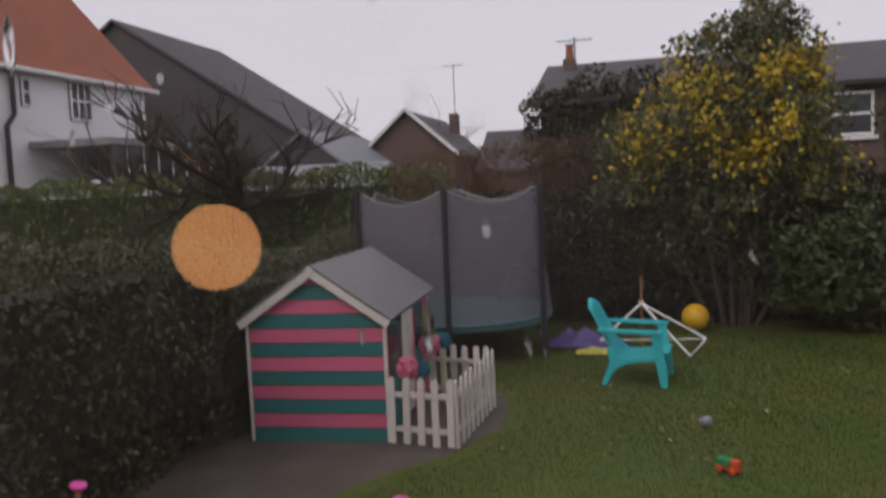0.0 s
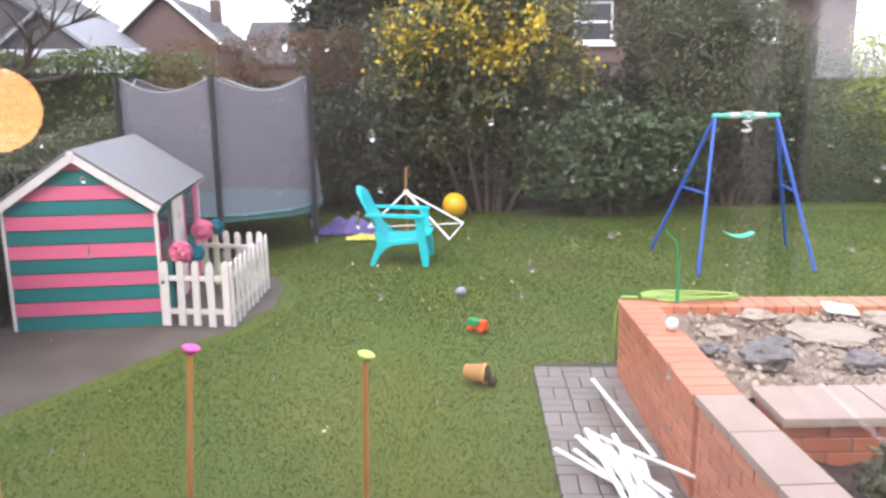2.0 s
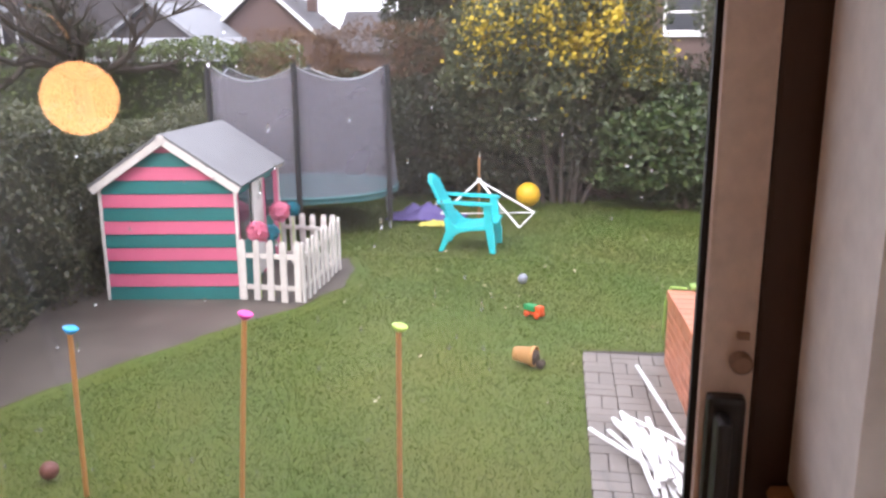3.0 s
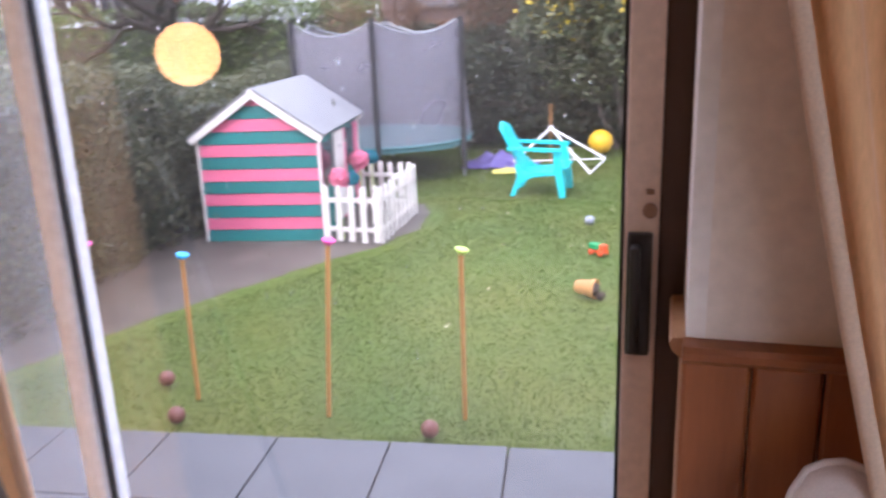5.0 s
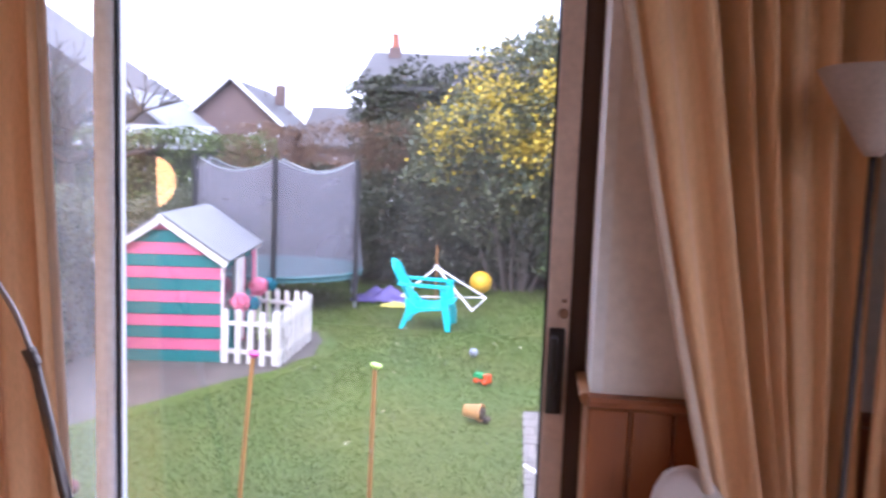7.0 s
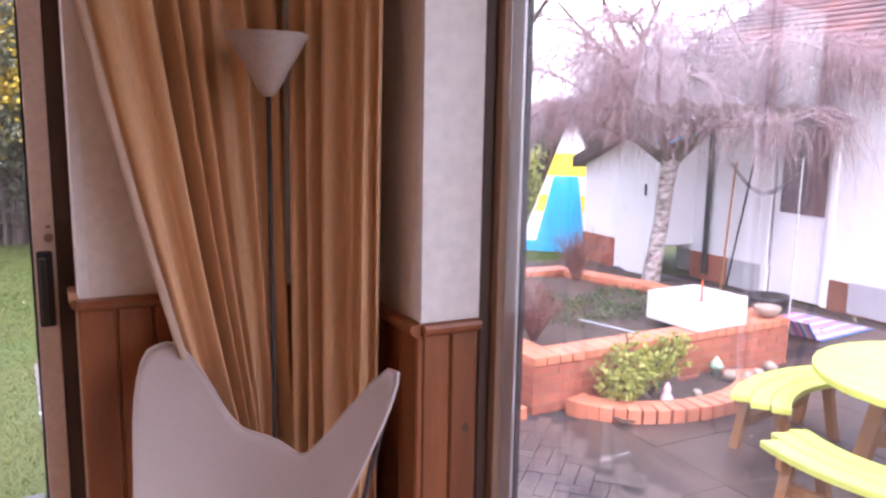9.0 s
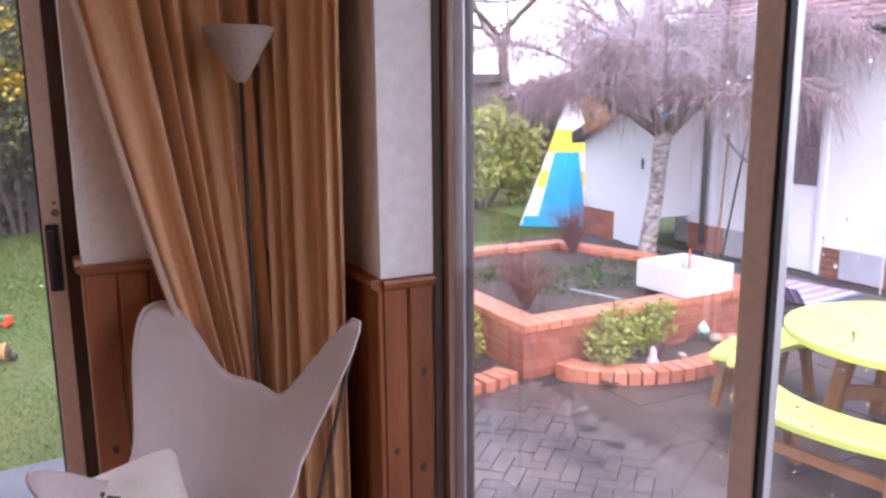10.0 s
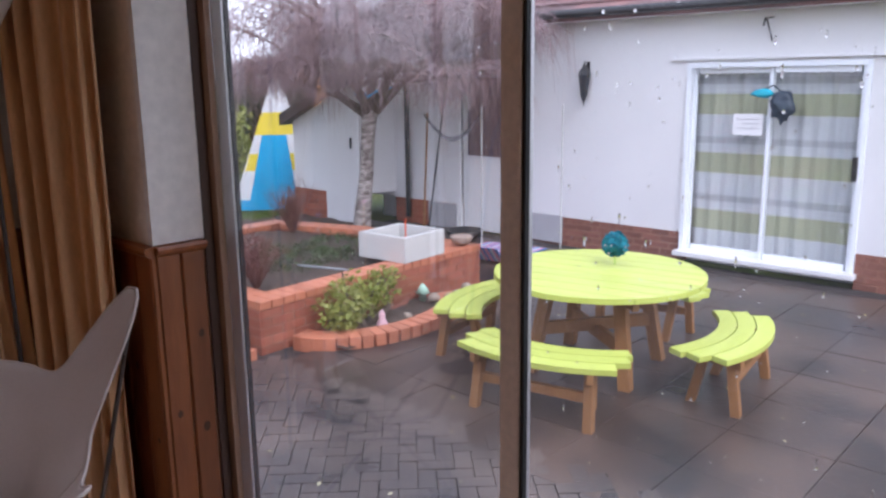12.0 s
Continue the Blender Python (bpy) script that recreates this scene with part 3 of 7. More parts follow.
def patio_door(name, lo, hi, along, label):
    """Sliding patio door: hardwood outer frame, a fixed and a sliding leaf with glass."""
    root = thing(name, label, "patio door", kind="structure")
    z0, z1 = FLOOR, HEAD
    fd = 0.2 if along == "x" else 0.165
    fw = 0.055 if along == "x" else 0.012
    for nm, a, b in (("frame_post", lo, lo + fw), ("frame_post", hi - fw, hi)):
        part(nm, stile(None, a, b, z0, z1, along, fd, 0.3), "dark_frame", root)
    part("frame_head", stile(None, lo + fw, hi - fw, z1 - 0.05, z1, along, 0.2, 0.3), "dark_frame", root)
    part("threshold", stile(None, lo + fw, hi - fw, z0, z0 + 0.04, along, 0.19, 0.3), "silver", root)
    return root


# north patio door: a white meeting stile, a beige lock stile with a black pull
door_n = patio_door("door_1", A_L, A_R, "x", "sliding glazed patio door with aluminium stiles in a dark wood frame")
zb, zt = FLOOR + 0.04, HEAD - 0.05
leaf = part("sliding_leaf", box(-0.852, 0.195, zb, -0.797, 0.235, zt, None, 0.005), "alu", door_n, "beige lock stile of the sliding leaf")
part("gasket", box(-0.859, 0.208, zb + 0.07, -0.8521, 0.222, zt - 0.07), "rubber", leaf)
part("meeting_stile", box(-2.02, 0.196, zb, -1.964, 0.23, zt, None, 0.0165), "white_alu", leaf, "white aluminium meeting stile")
part("gasket", box(-1.9639, 0.208, zb + 0.07, -1.956, 0.222, zt - 0.07), "rubber", leaf)
part("bottom_rail", box(-1.964, 0.197, zb, -0.852, 0.233, zb + 0.07, None, 0.004), "white_alu", leaf)
part("top_rail", box(-1.964, 0.197, zt - 0.07, -0.852, 0.233, zt, None, 0.004), "white_alu", leaf)
g = part("glass", box(-1.96, 0.212, zb + 0.065, -0.855, 0.217, zt - 0.065), "glass", leaf, "clear rain-spotted glass")
g.visible_shadow = False
fix = part("fixed_leaf", box(-3.075, 0.245, zb, -3.02, 0.285, zt, None, 0.005), "white_alu", door_n)
part("inner_stile", box(-2.02, 0.245, zb, -1.97, 0.275, zt, None, 0.005), "white_alu", fix)
part("bottom_rail", box(-3.02, 0.247, zb, -2.02, 0.283, zb + 0.07, None, 0.004), "white_alu", fix)
part("top_rail", box(-3.02, 0.247, zt - 0.07, -2.02, 0.283, zt, None, 0.004), "white_alu", fix)
g = part("glass", box(-3.025, 0.262, zb + 0.065, -2.015, 0.267, zt - 0.065), "hazy_glass", fix, "clear glass")
g.visible_shadow = False
# pull handle and cylinder
hb = box(-0.846, 0.172, 1.52, -0.806, 0.195, 1.73, None, 0.006)
box(-0.84, 0.14, 1.535, -0.824, 0.176, 1.715, hb, 0.006)
part("handle", hb, "black_plastic", leaf, "black plastic pull handle")
lk = lathe([(0.012, 0), (0.012, 0.012), (0.009, 0.016)], 14, m=pose(-0.812, 0.197, 1.765, 90, 0, 0))
box(-0.818, 0.186, 1.792, -0.806, 0.197, 1.799, lk)
part("lock", lk, "hardwood", leaf, "worn brass lock cylinder")

# east patio door: its fixed pane sits a little askew in the frame
SKEW = 3.4
door_e = patio_door("door_2", B_B, B_T, "y", "sliding glazed patio door with aluminium stiles in a hardwood frame")
fix = part("fixed_leaf", box(0.215, -0.568, zb, 0.24, -0.512, zt, None, 0.004), "silver", door_e, "bare aluminium edge stile")
part("gasket", box(0.222, -0.574, zb + 0.06, 0.236, -0.5681, zt - 0.06), "rubber", fix)
part("hardwood_lining", box(0.195, -0.5118, zb, 0.235, -0.478, zt, None, 0.004), "hardwood", fix, "brown hardwood lining strip")
part("meeting_stile", box(0.2, -1.634, zb, 0.236, -1.582, zt, None, 0.006), "alu", fix, "beige meeting stile")
part("gasket", box(0.206, -1.644, zb + 0.06, 0.22, -1.6342, zt - 0.06), "rubber", fix)
part("bottom_rail", box(0.2, -1.582, zb, 0.24, -0.568, zb + 0.07, None, 0.004), "alu", fix)
part("top_rail", box(0.2, -1.582, zt - 0.07, 0.24, -0.568, zt, None, 0.004), "alu", fix)
g = part("glass", box(-0.0025, -0.514, zb + 0.065, 0.0025, 0.514, zt - 0.065), "glass", fix, "clear rain-spotted glass", at=pose(0.2145, -1.074, 0, 0, 0, SKEW))
g.visible_shadow = False
sl = part("sliding_leaf", box(0.25, -1.616, zb, 0.272, -1.571, zt, None, 0.005), "silver", door_e, "aluminium stile of the sliding leaf")
part("lock_stile", box(0.25, -3.15, zb, 0.288, -3.09, zt, None, 0.005), "silver", sl)
part("bottom_rail", box(0.252, -3.09, zb, 0.286, -1.616, zb + 0.07, None, 0.004), "silver", sl)
part("top_rail", box(0.252, -3.09, zt - 0.07, 0.286, -1.616, zt, None, 0.004), "silver", sl)
g = part("glass", box(0.266, -3.095, zb + 0.065, 0.271, -1.618, zt - 0.065), "clean_glass", sl, "clear glass")
g.visible_shadow = False

# ---- ground, lawn and paving ----
def rise(x, y):
    """Level near the house, uneven by a finger further off."""
    return 0.012 * noise.noise(Vector((x * 0.6, y * 0.6, 0))) * min(1, max(0, (y - 2.4) / 2))


bm = bmesh.new()
def ring_coords(lim, near, step):
    out = [-lim, -lim * 0.5, -lim * 0.25, -lim * 0.12]
    k = -near
    while k <= near:
        out.append(k); k += step
    return out + [lim * 0.12, lim * 0.25, lim * 0.5, lim]
cs = ring_coords(500, 14, 0.5)
grid = [[bm.verts.new((x, y, rise(x, y) - 0.015)) for x in cs] for y in cs]
for j in range(len(cs) - 1):
    for i in range(len(cs) - 1):
        bm.faces.new((grid[j][i], grid[j][i + 1], grid[j + 1][i + 1], grid[j + 1][i]))
structure("ground", bm, "lawn", "mossy green winter lawn that reaches to the hedges", "ground", True)

concrete = [(-5.3, 2.2), (-4.6, 2.25), (-4.3, 2.9), (-4.05, 3.5), (-3.72, 4.15), (-3.25, 4.92), (-2.85, 5.5), (-2.62, 6.1), (-2.62, 6.8), (-2.8, 7.3), (-5.3, 7.3)]
crng = random.Random(5)
edge = [concrete[0]]
for (xa, ya), (xb, yb) in zip(concrete[1:9], concrete[2:10]):
    edge += [(xa + (xb - xa) * i / 9 + crng.uniform(-0.018, 0.018), ya + (yb - ya) * i / 9) for i in range(9)]
edge.append(concrete[-1])
lie(structure("pavement", slab_of(edge, -0.1, 0.012), "concrete", "damp grey concrete base round the playhouse", "pavement"))
lip = [(xa + (xb - xa) * i / 30, ya + (yb - ya) * i / 30) for (xa, ya), (xb, yb) in zip(concrete[1:9], concrete[2:10]) for i in range(30)]
def lip_at(u, v):
    x, y = lip[round(u * (len(lip) - 1))]
    creep = 0.035 + 0.05 * noise.noise(Vector((x * 3, y * 3, 4))) + 0.035 * noise.noise(Vector((x * 14, y * 14, 9)))
    return (x - creep + (0.16 + creep) * v, y + 0.02 * v, 0.016 - 0.034 * max(0.0, v - 0.4) / 0.6 - (0.006 if v == 0 else 0))
lie(structure("turf_edge", sheet(len(lip) - 1, 5, lip_at), "lawn", "mossy turf creeping over the edge of the concrete", "turf", True))
structure("slab_bed", slab_of([(-5.6, W), (-0.15, W), (-0.15, 2.5), (-5.6, 1.75)], -0.1, 0.004), "joint", "dark bedding under the paving slabs", "paving")
structure("patio", box(-0.15, -6.0, -0.1, 7.17, 5.9, 0.002), "joint", "dark joints of the wet patio", "paving")
structure("path", slab_of([(-0.84, 2.38), (-0.15, 2.48), (-0.15, 5.2), (-0.94, 5.12)], -0.1, -0.008), "joint", "dark joints of the paver path", "paving")
# ---- striped playhouse with a picket fence ----
def playhouse():
    wd, dp, wall, apex = 1.225, 1.87, 1.074, 1.49
    root = thing("playhouse", "wooden playhouse with pink and green stripes and a grey felt roof", "playhouse", -5.246, 5.715, 0.012, 10.1)
    body = part("body", box(0.02, 0.03, 0.0, wd - 0.02, dp, wall), "teal", root)
    gable = bmesh.new()
    v = [gable.verts.new(p) for p in ((0.02, 0.03, wall), (wd - 0.02, 0.03, wall), (wd / 2, 0.03, apex - 0.03), (0.02, dp, wall), (wd - 0.02, dp, wall), (wd / 2, dp, apex - 0.03))]
    gable.faces.new((v[0], v[1], v[2])); gable.faces.new((v[3], v[5], v[4])); gable.faces.new((v[0], v[2], v[5], v[3])); gable.faces.new((v[1], v[4], v[5], v[2]))
    part("gable", gable, "teal", body)
    # shiplap stripes on the front and the side
    n, h = 13, 0.1225
    for k in range(n):
        z0, z1 = k * h + 0.003, (k + 1) * h - 0.003
        if z0 > apex - 0.06:
            break
        def half(z):
            return wd / 2 if z <= wall else max(0.01, (apex - z) / (apex - wall) * wd / 2)
        b = bmesh.new()
        a0, a1 = half(z0), half(min(z1, apex - 0.02))
        c = wd / 2
        pts = [(c - a0, 0.012, z0), (c + a0, 0.012, z0), (c + a1, 0.02, min(z1, apex - 0.02)), (c - a1, 0.02, min(z1, apex - 0.02))]
        f = [b.verts.new(p) for p in pts]
        r = [b.verts.new((x, 0.032, z)) for x, _, z in pts]
        b.faces.new(f)
        for i in range(4):
            b.faces.new((f[i], r[i], r[(i + 1) % 4], f[(i + 1) % 4]))
        part("plank", b, "teal" if k % 2 == 0 else "pink", root, "green painted plank" if k % 2 == 0 else "pink painted plank")
        if z1 < wall:
            for y0, y1 in ((0.04, 0.12), (1.0, 1.2), (1.62, dp)):
                part("plank", box(wd - 0.024, y0, z0, wd - 0.006, y1, z1), "pink", root)
    # white corner posts and bargeboards
    for x in (-0.006, wd - 0.02):
        part("corner_post", box(x, 0.0, 0, x + 0.026, 0.04, wall + 0.01, None, 0.003), "white_wood", root)
    part("corner_post", box(wd - 0.03, dp - 0.02, 0, wd + 0.008, dp + 0.015, wall, None, 0.003), "white_wood", root)
    for s in (-1, 1):
        for y in (-0.05, dp + 0.03):
            L = math.hypot(wd / 2 + 0.06, apex - wall + 0.05)
            ang = math.atan2(apex - wall, wd / 2)
            m = Matrix.Translation((wd / 2, y, apex + 0.012)) @ Matrix.Rotation(s * ang, 4, "Y")
            part("bargeboard", box(0 if s > 0 else -L, 0, -0.07, L if s > 0 else 0, 0.022, 0.0, None, 0.003, m), "white_wood", root, "white painted bargeboard")
            m = Matrix.Translation((wd / 2, 0, apex + 0.014)) @ Matrix.Rotation(s * ang, 4, "Y")
        part("roof", box(0 if s > 0 else -L, -0.055, 0.0, L if s > 0 else 0, dp + 0.055, 0.022, None, 0.004, m), "felt", root, "grey mineral felt roof slope")
    part("finial", box(wd / 2 - 0.03, -0.056, apex - 0.06, wd / 2 + 0.03, -0.049, apex + 0.02, None, 0.003), "white_wood", root)
    # open white half-door and a window box on the side
    door = part("door", box(wd + 0.0, 0.56, 0.06, wd + 0.022, 0.98, 1.0, None, 0.004), "white_wood", root, "white planked door with a heart-shaped hole")
    hole = bmesh.new()
    heart = [(0.035 * math.sin(t) ** 3, 0.028 * math.cos(t) - 0.011 * math.cos(2 * t) - 0.004 * math.cos(3 * t)) for t in [i * math.pi / 10 for i in range(20)]]
    hole.faces.new([hole.verts.new((wd + 0.0235, 0.77 + a, 0.83 + b)) for a, b in heart])
    part("heart_hole", hole, "black_plastic", door)
    part("window", box(wd - 0.012, 1.22, 0.56, wd - 0.002, 1.6, 0.95), "dark_window", root, "dark side window")
    part("window", box(wd - 0.012, 0.14, 0.5, wd - 0.002, 0.52, 0.95), "dark_window", root, "dark side window")
    return root


def pompom(name, r, material, x, y, z, label, stick=None):
    """A ruffled tissue-paper flower ball."""
    root = thing(name, label, "pompom flower", x, y, z)
    rng = np.random.default_rng(int(abs(x * 100 + z * 31)))
    d = rng.normal(size=(420, 3)); d /= np.linalg.norm(d, axis=1)[:, None]
    me = scatter("petals", d * r * rng.uniform(0.75, 1.0, 420)[:, None], d, r * 0.62, material, 5, 1.0, spread=0.5)
    obj("petals", me, root)
    part("core", ball(r * 0.8, sub=2, rough=0.2), material, root)
    if stick:
        part("stem", tube([(0, 0, -0.5 * r), (0.0, 0.0, -stick)], 0.006, 6), "cap_green", root, "thin green stem")
    return root


def fence_run(root, x0, y0, x1, y1, n, h=0.5):
    """White pickets on two rails."""
    ang = math.atan2(y1 - y0, x1 - x0)
    L = math.hypot(x1 - x0, y1 - y0)
    base = Matrix.Translation((x0, y0, 0)) @ Matrix.Rotation(ang, 4, "Z")
    for z in (0.11, h - 0.16):
        part("rail", box(0, 0.012, z, L, 0.032, z + 0.045, None, 0.003), "white_wood", root, at=base)
    pts = [(-0.03, 0), (0.03, 0), (0.03, h - 0.03), (0.022, h - 0.01), (0.008, h), (-0.008, h), (-0.022, h - 0.01), (-0.03, h - 0.03)]
    b = bmesh.new()
    f = [b.verts.new((x, -0.009, z)) for x, z in pts]
    r = [b.verts.new((x, 0.009, z)) for x, z in pts]
    b.faces.new(f); b.faces.new(r[::-1])
    for i in range(8):
        b.faces.new((f[i], r[i], r[(i + 1) % 8], f[(i + 1) % 8]))
    me = mesh_of("picket", b, "white_wood")
    rng = random.Random(n)
    for k in range(n):
        share("picket", me, root, base @ Matrix.Translation((L * k / (n - 1), 0, 0.012 + rng.uniform(-0.006, 0.006))) @ Matrix.Rotation(rng.uniform(-0.025, 0.025), 4, "Y"))


playhouse()
fence = thing("picket_fence", "low white wooden picket fence round the playhouse porch", "fence", 0, 0, 0.012)
fence_run(fence, -4.0, 5.9, -3.47, 5.88, 5, 0.56)
fence_run(fence, -3.42, 5.9, -3.47, 7.12, 9, 0.56)
fence_run(fence, -3.55, 7.2, -4.15, 7.3, 6, 0.56)
for x, y, z, r, c in ((-3.885, 6.02, 0.635, 0.088, "pom_pink"), (-3.79, 6.1, 0.615, 0.066, "pom_teal"), (-4.0, 6.85, 0.675, 0.092, "pom_pink"), (-3.9, 6.95, 0.685, 0.068, "pom_teal")):
    pompom("pompom_flower", r, c, x, y, z, ("pink" if c == "pom_pink" else "teal") + " tissue pompom flower beside the playhouse", 0.62)


# ---- trampoline ----
def trampoline(cx, cy, r=1.17, zm=0.46, top=2.0):
    root = thing("trampoline", "round garden trampoline with a dark safety net and blue-green pad", "trampoline", cx, cy, 0)
    ringpts = [(r * math.cos(a), r * math.sin(a), zm) for a in [i * math.pi / 24 for i in range(49)]]
    part("frame_ring", tube(ringpts, 0.022, 8, cap=False), "galv", root)
    b = lathe([(r - 0.15, zm + 0.03), (r + 0.03, zm + 0.035), (r + 0.035, zm + 0.0), (r - 0.15, zm + 0.01)], 48)
    part("pad", b, "pad", root, "blue-green edge pad", True)
    part("jumping_mat", lathe([(0.002, zm + 0.004), (r - 0.16, zm + 0.014), (r - 0.16, zm + 0.008)], 40), "mat_black", root)
    angles = [radians(a) for a in (-20, 40, 100, 160, 220, 280)]
    skirt = sheet(72, 2, lambda u, v: ((r + 0.02) * math.cos(2 * math.pi * u), (r + 0.02) * math.sin(2 * math.pi * u) , zm + 0.02 - v * 0.07 + 0.008 * math.sin(40 * u)))
    part("skirt", skirt, "pad", root, "short hanging pad skirt", True)
    def netz(u):
        k = (u * 360 + 20) % 60 / 60
        return top - 0.17 * math.sin(math.pi * k) ** 0.8
    net = sheet(96, 10, lambda u, v: ((r + 0.02 - 0.13 * v * math.sin(math.pi * ((u * 360 + 20) % 60) / 60) + 0.02 * math.sin(u * 50 + v * 9) * v) * math.cos(2 * math.pi * u), (r + 0.02 - 0.13 * v * math.sin(math.pi * ((u * 360 + 20) % 60) / 60)) * math.sin(2 * math.pi * u), zm + v * (netz(u) - zm)))
    part("safety_net", net, "net", root, "dark grey sagging safety net", True)
    edge = [((r - 0.11 * math.sin(math.pi * ((u * 3.75 + 20) % 60) / 60)) * math.cos(2 * math.pi * u / 96), (r - 0.11 * math.sin(math.pi * ((u * 3.75 + 20) % 60) / 60)) * math.sin(2 * math.pi * u / 96), netz(u / 96)) for u in range(97)]
    part("net_hem", tube(edge, 0.008, 5, cap=False), "galv", root)
    for a in angles:
        x, y = (r + 0.06) * math.cos(a), (r + 0.06) * math.sin(a)
        part("pole", tube([(x, y, 0.1), (x, y, top + 0.02)], [0.032, 0.032], 10), "tube_black", root, "black foam-covered net pole")
        part("leg", tube([(x, y, 0.0), (x * 0.97, y * 0.97, zm)], 0.02, 8), "galv", root)
    return root


lie(trampoline(-3.75, 9.35))


# ---- turquoise garden chair ----
def garden_chair(x, y, rz):
    """A moulded low armchair that faces local +x: raked fan back, scooped seat, flat arms on broad front legs."""
    root = thing("garden_chair", "turquoise plastic slatted garden armchair on the lawn", "chair", x, y, 0, rz)
    def plate(outline, y0, y1):
        b = bmesh.new()
        near, far = [b.verts.new((a, y0, c)) for a, c in outline], [b.verts.new((a, y1, c)) for a, c in outline]
        n = len(outline)
        b.faces.new(near); b.faces.new(far[::-1])
        for k in range(n):
            b.faces.new((near[k], far[k], far[(k + 1) % n], near[(k + 1) % n]))
        bmesh.ops.recalc_face_normals(b, faces=b.faces[:])
        bmesh.ops.bevel(b, geom=b.edges[:], offset=0.006, segments=2, affect="EDGES", profile=0.6)
        return b
    for k in range(5):
        yc, top = (k - 2) * 0.09, 0.86 - 0.013 * (k - 2) ** 2
        def rake(z):
            return -0.17 - 0.5 * (z - 0.28)
        own = bmesh.new()
        for z, w in ((0.24, 0.078), (0.5, 0.084), (top - 0.04, 0.086), (top - 0.012, 0.07), (top, 0.04)):
            for d in (0.0, -0.045):
                for e in (-1, 1):
                    own.verts.new((rake(z) + d, yc * (0.86 + 0.2 * z) + e * w / 2, z - 0.3 * d))
        own.verts.ensure_lookup_table()
        v = own.verts
        for i in range(4):
            a, b = 4 * i, 4 * i + 4
            for p, q in ((0, 1), (1, 3), (3, 2), (2, 0)):
                own.faces.new((v[a + p], v[a + q], v[b + q], v[b + p]))
        own.faces.new((v[0], v[2], v[3], v[1])); own.faces.new((v[16], v[17], v[19], v[18]))
        bmesh.ops.recalc_face_normals(own, faces=own.faces[:])
        part("back_slat", own, "turquoise", root)
    part("back_brace", box(-0.32, -0.25, 0.5, -0.285, 0.25, 0.55, None, 0.008), "turquoise", root)
    for k in range(6):
        u = k / 5
        z = 0.25 + 0.075 * u ** 1.6
        part("seat_slat", box(-0.19 + 0.45 * u, -0.24, z, -0.105 + 0.45 * u, 0.24, z + 0.028, None, 0.007), "turquoise", root)
    for s in (-1, 1):
        arm = slab_of([(-0.36, -0.035), (0.16, -0.055), (0.27, -0.05), (0.3, -0.02), (0.3, 0.02), (0.27, 0.05), (0.16, 0.055), (-0.36, 0.035)], -0.016, 0.016, bevel=0.006, m=Matrix.Translation((0, s * 0.31, 0.575)) @ Matrix.Rotation(radians(2), 4, "Y"))
        part("armrest", arm, "turquoise", root)
        part("front_leg", plate([(0.268, 0.0), (0.335, 0.0), (0.335, 0.16), (0.298, 0.33), (0.272, 0.565), (0.185, 0.565), (0.2, 0.4), (0.222, 0.25)], s * 0.3 - 0.028, s * 0.3 + 0.028), "turquoise", root)
        part("side_rail", plate([(-0.34, 0.0), (-0.285, 0.0), (-0.2, 0.165), (-0.07, 0.235), (0.23, 0.268), (0.23, 0.318), (0.0, 0.288), (-0.13, 0.295), (-0.23, 0.4), (-0.275, 0.39), (-0.25, 0.24)], s * 0.275 - 0.02, s * 0.275 + 0.02), "turquoise", root)
    return root


garden_chair(-2.275, 8.5, -1)


# ---- swing ----
def swing():
    root = thing("swing", "small blue steel garden swing with a mint plastic seat", "swing", 0, 0, 0)
    tl, tr = Vector((1.18, 8.45, 1.63)), Vector((1.88, 8.6, 1.62))
    part("top_bar", tube([tl + (tl - tr) * 0.05, tr + (tr - tl) * 0.05], 0.024, 10), "mint", root, "mint sleeve over the top bar")
    feet = ((0.686, 9.11, 0), (0.931, 7.84, 0)), ((2.35, 9.3, 0), (2.206, 8.03, 0))
    for top, (a, b) in zip((tl, tr), feet):
        part("leg", tube([a, top], 0.02, 10), "blue_tube", root, "blue painted steel leg")
        part("leg", tube([b, top], 0.02, 10), "blue_tube", root, "blue painted steel leg")
        ma, mb = Vector(a).lerp(top, 0.5), Vector(b).lerp(top, 0.5)
        part("cross_bar", tube([ma, mb], 0.014, 8), "blue_tube", root)
    for f in (0.3, 0.72):
        p = tl.lerp(tr, f)
        part("rope", tube([p, (p.x, p.y, 0.33)], 0.005, 6), "tube_black", root, "dark swing rope")
        part("rope_wrap", tube([p + Vector((-0.06, 0, 0)), p + Vector((0.06, 0, 0))], 0.034, 10), "rope", root)
    c = tl.lerp(tr, 0.51)
    seat = sheet(8, 3, lambda u, v: (c.x - 0.16 + 0.32 * u, c.y - 0.07 + 0.14 * v, 0.27 + 0.05 * (2 * u - 1) ** 2))
    part("seat", thick(seat, 0.018), "mint", root, "mint green plastic seat", True)
    tangle = [(c.x + 0.06 * math.sin(k * 2.1), c.y - 0.03, 1.66 - 0.016 * k + 0.03 * math.sin(k)) for k in range(16)]
    part("loose_rope", tube(tangle, 0.012, 6), "rope", root, "knotted pale rope")
    return root


swing()


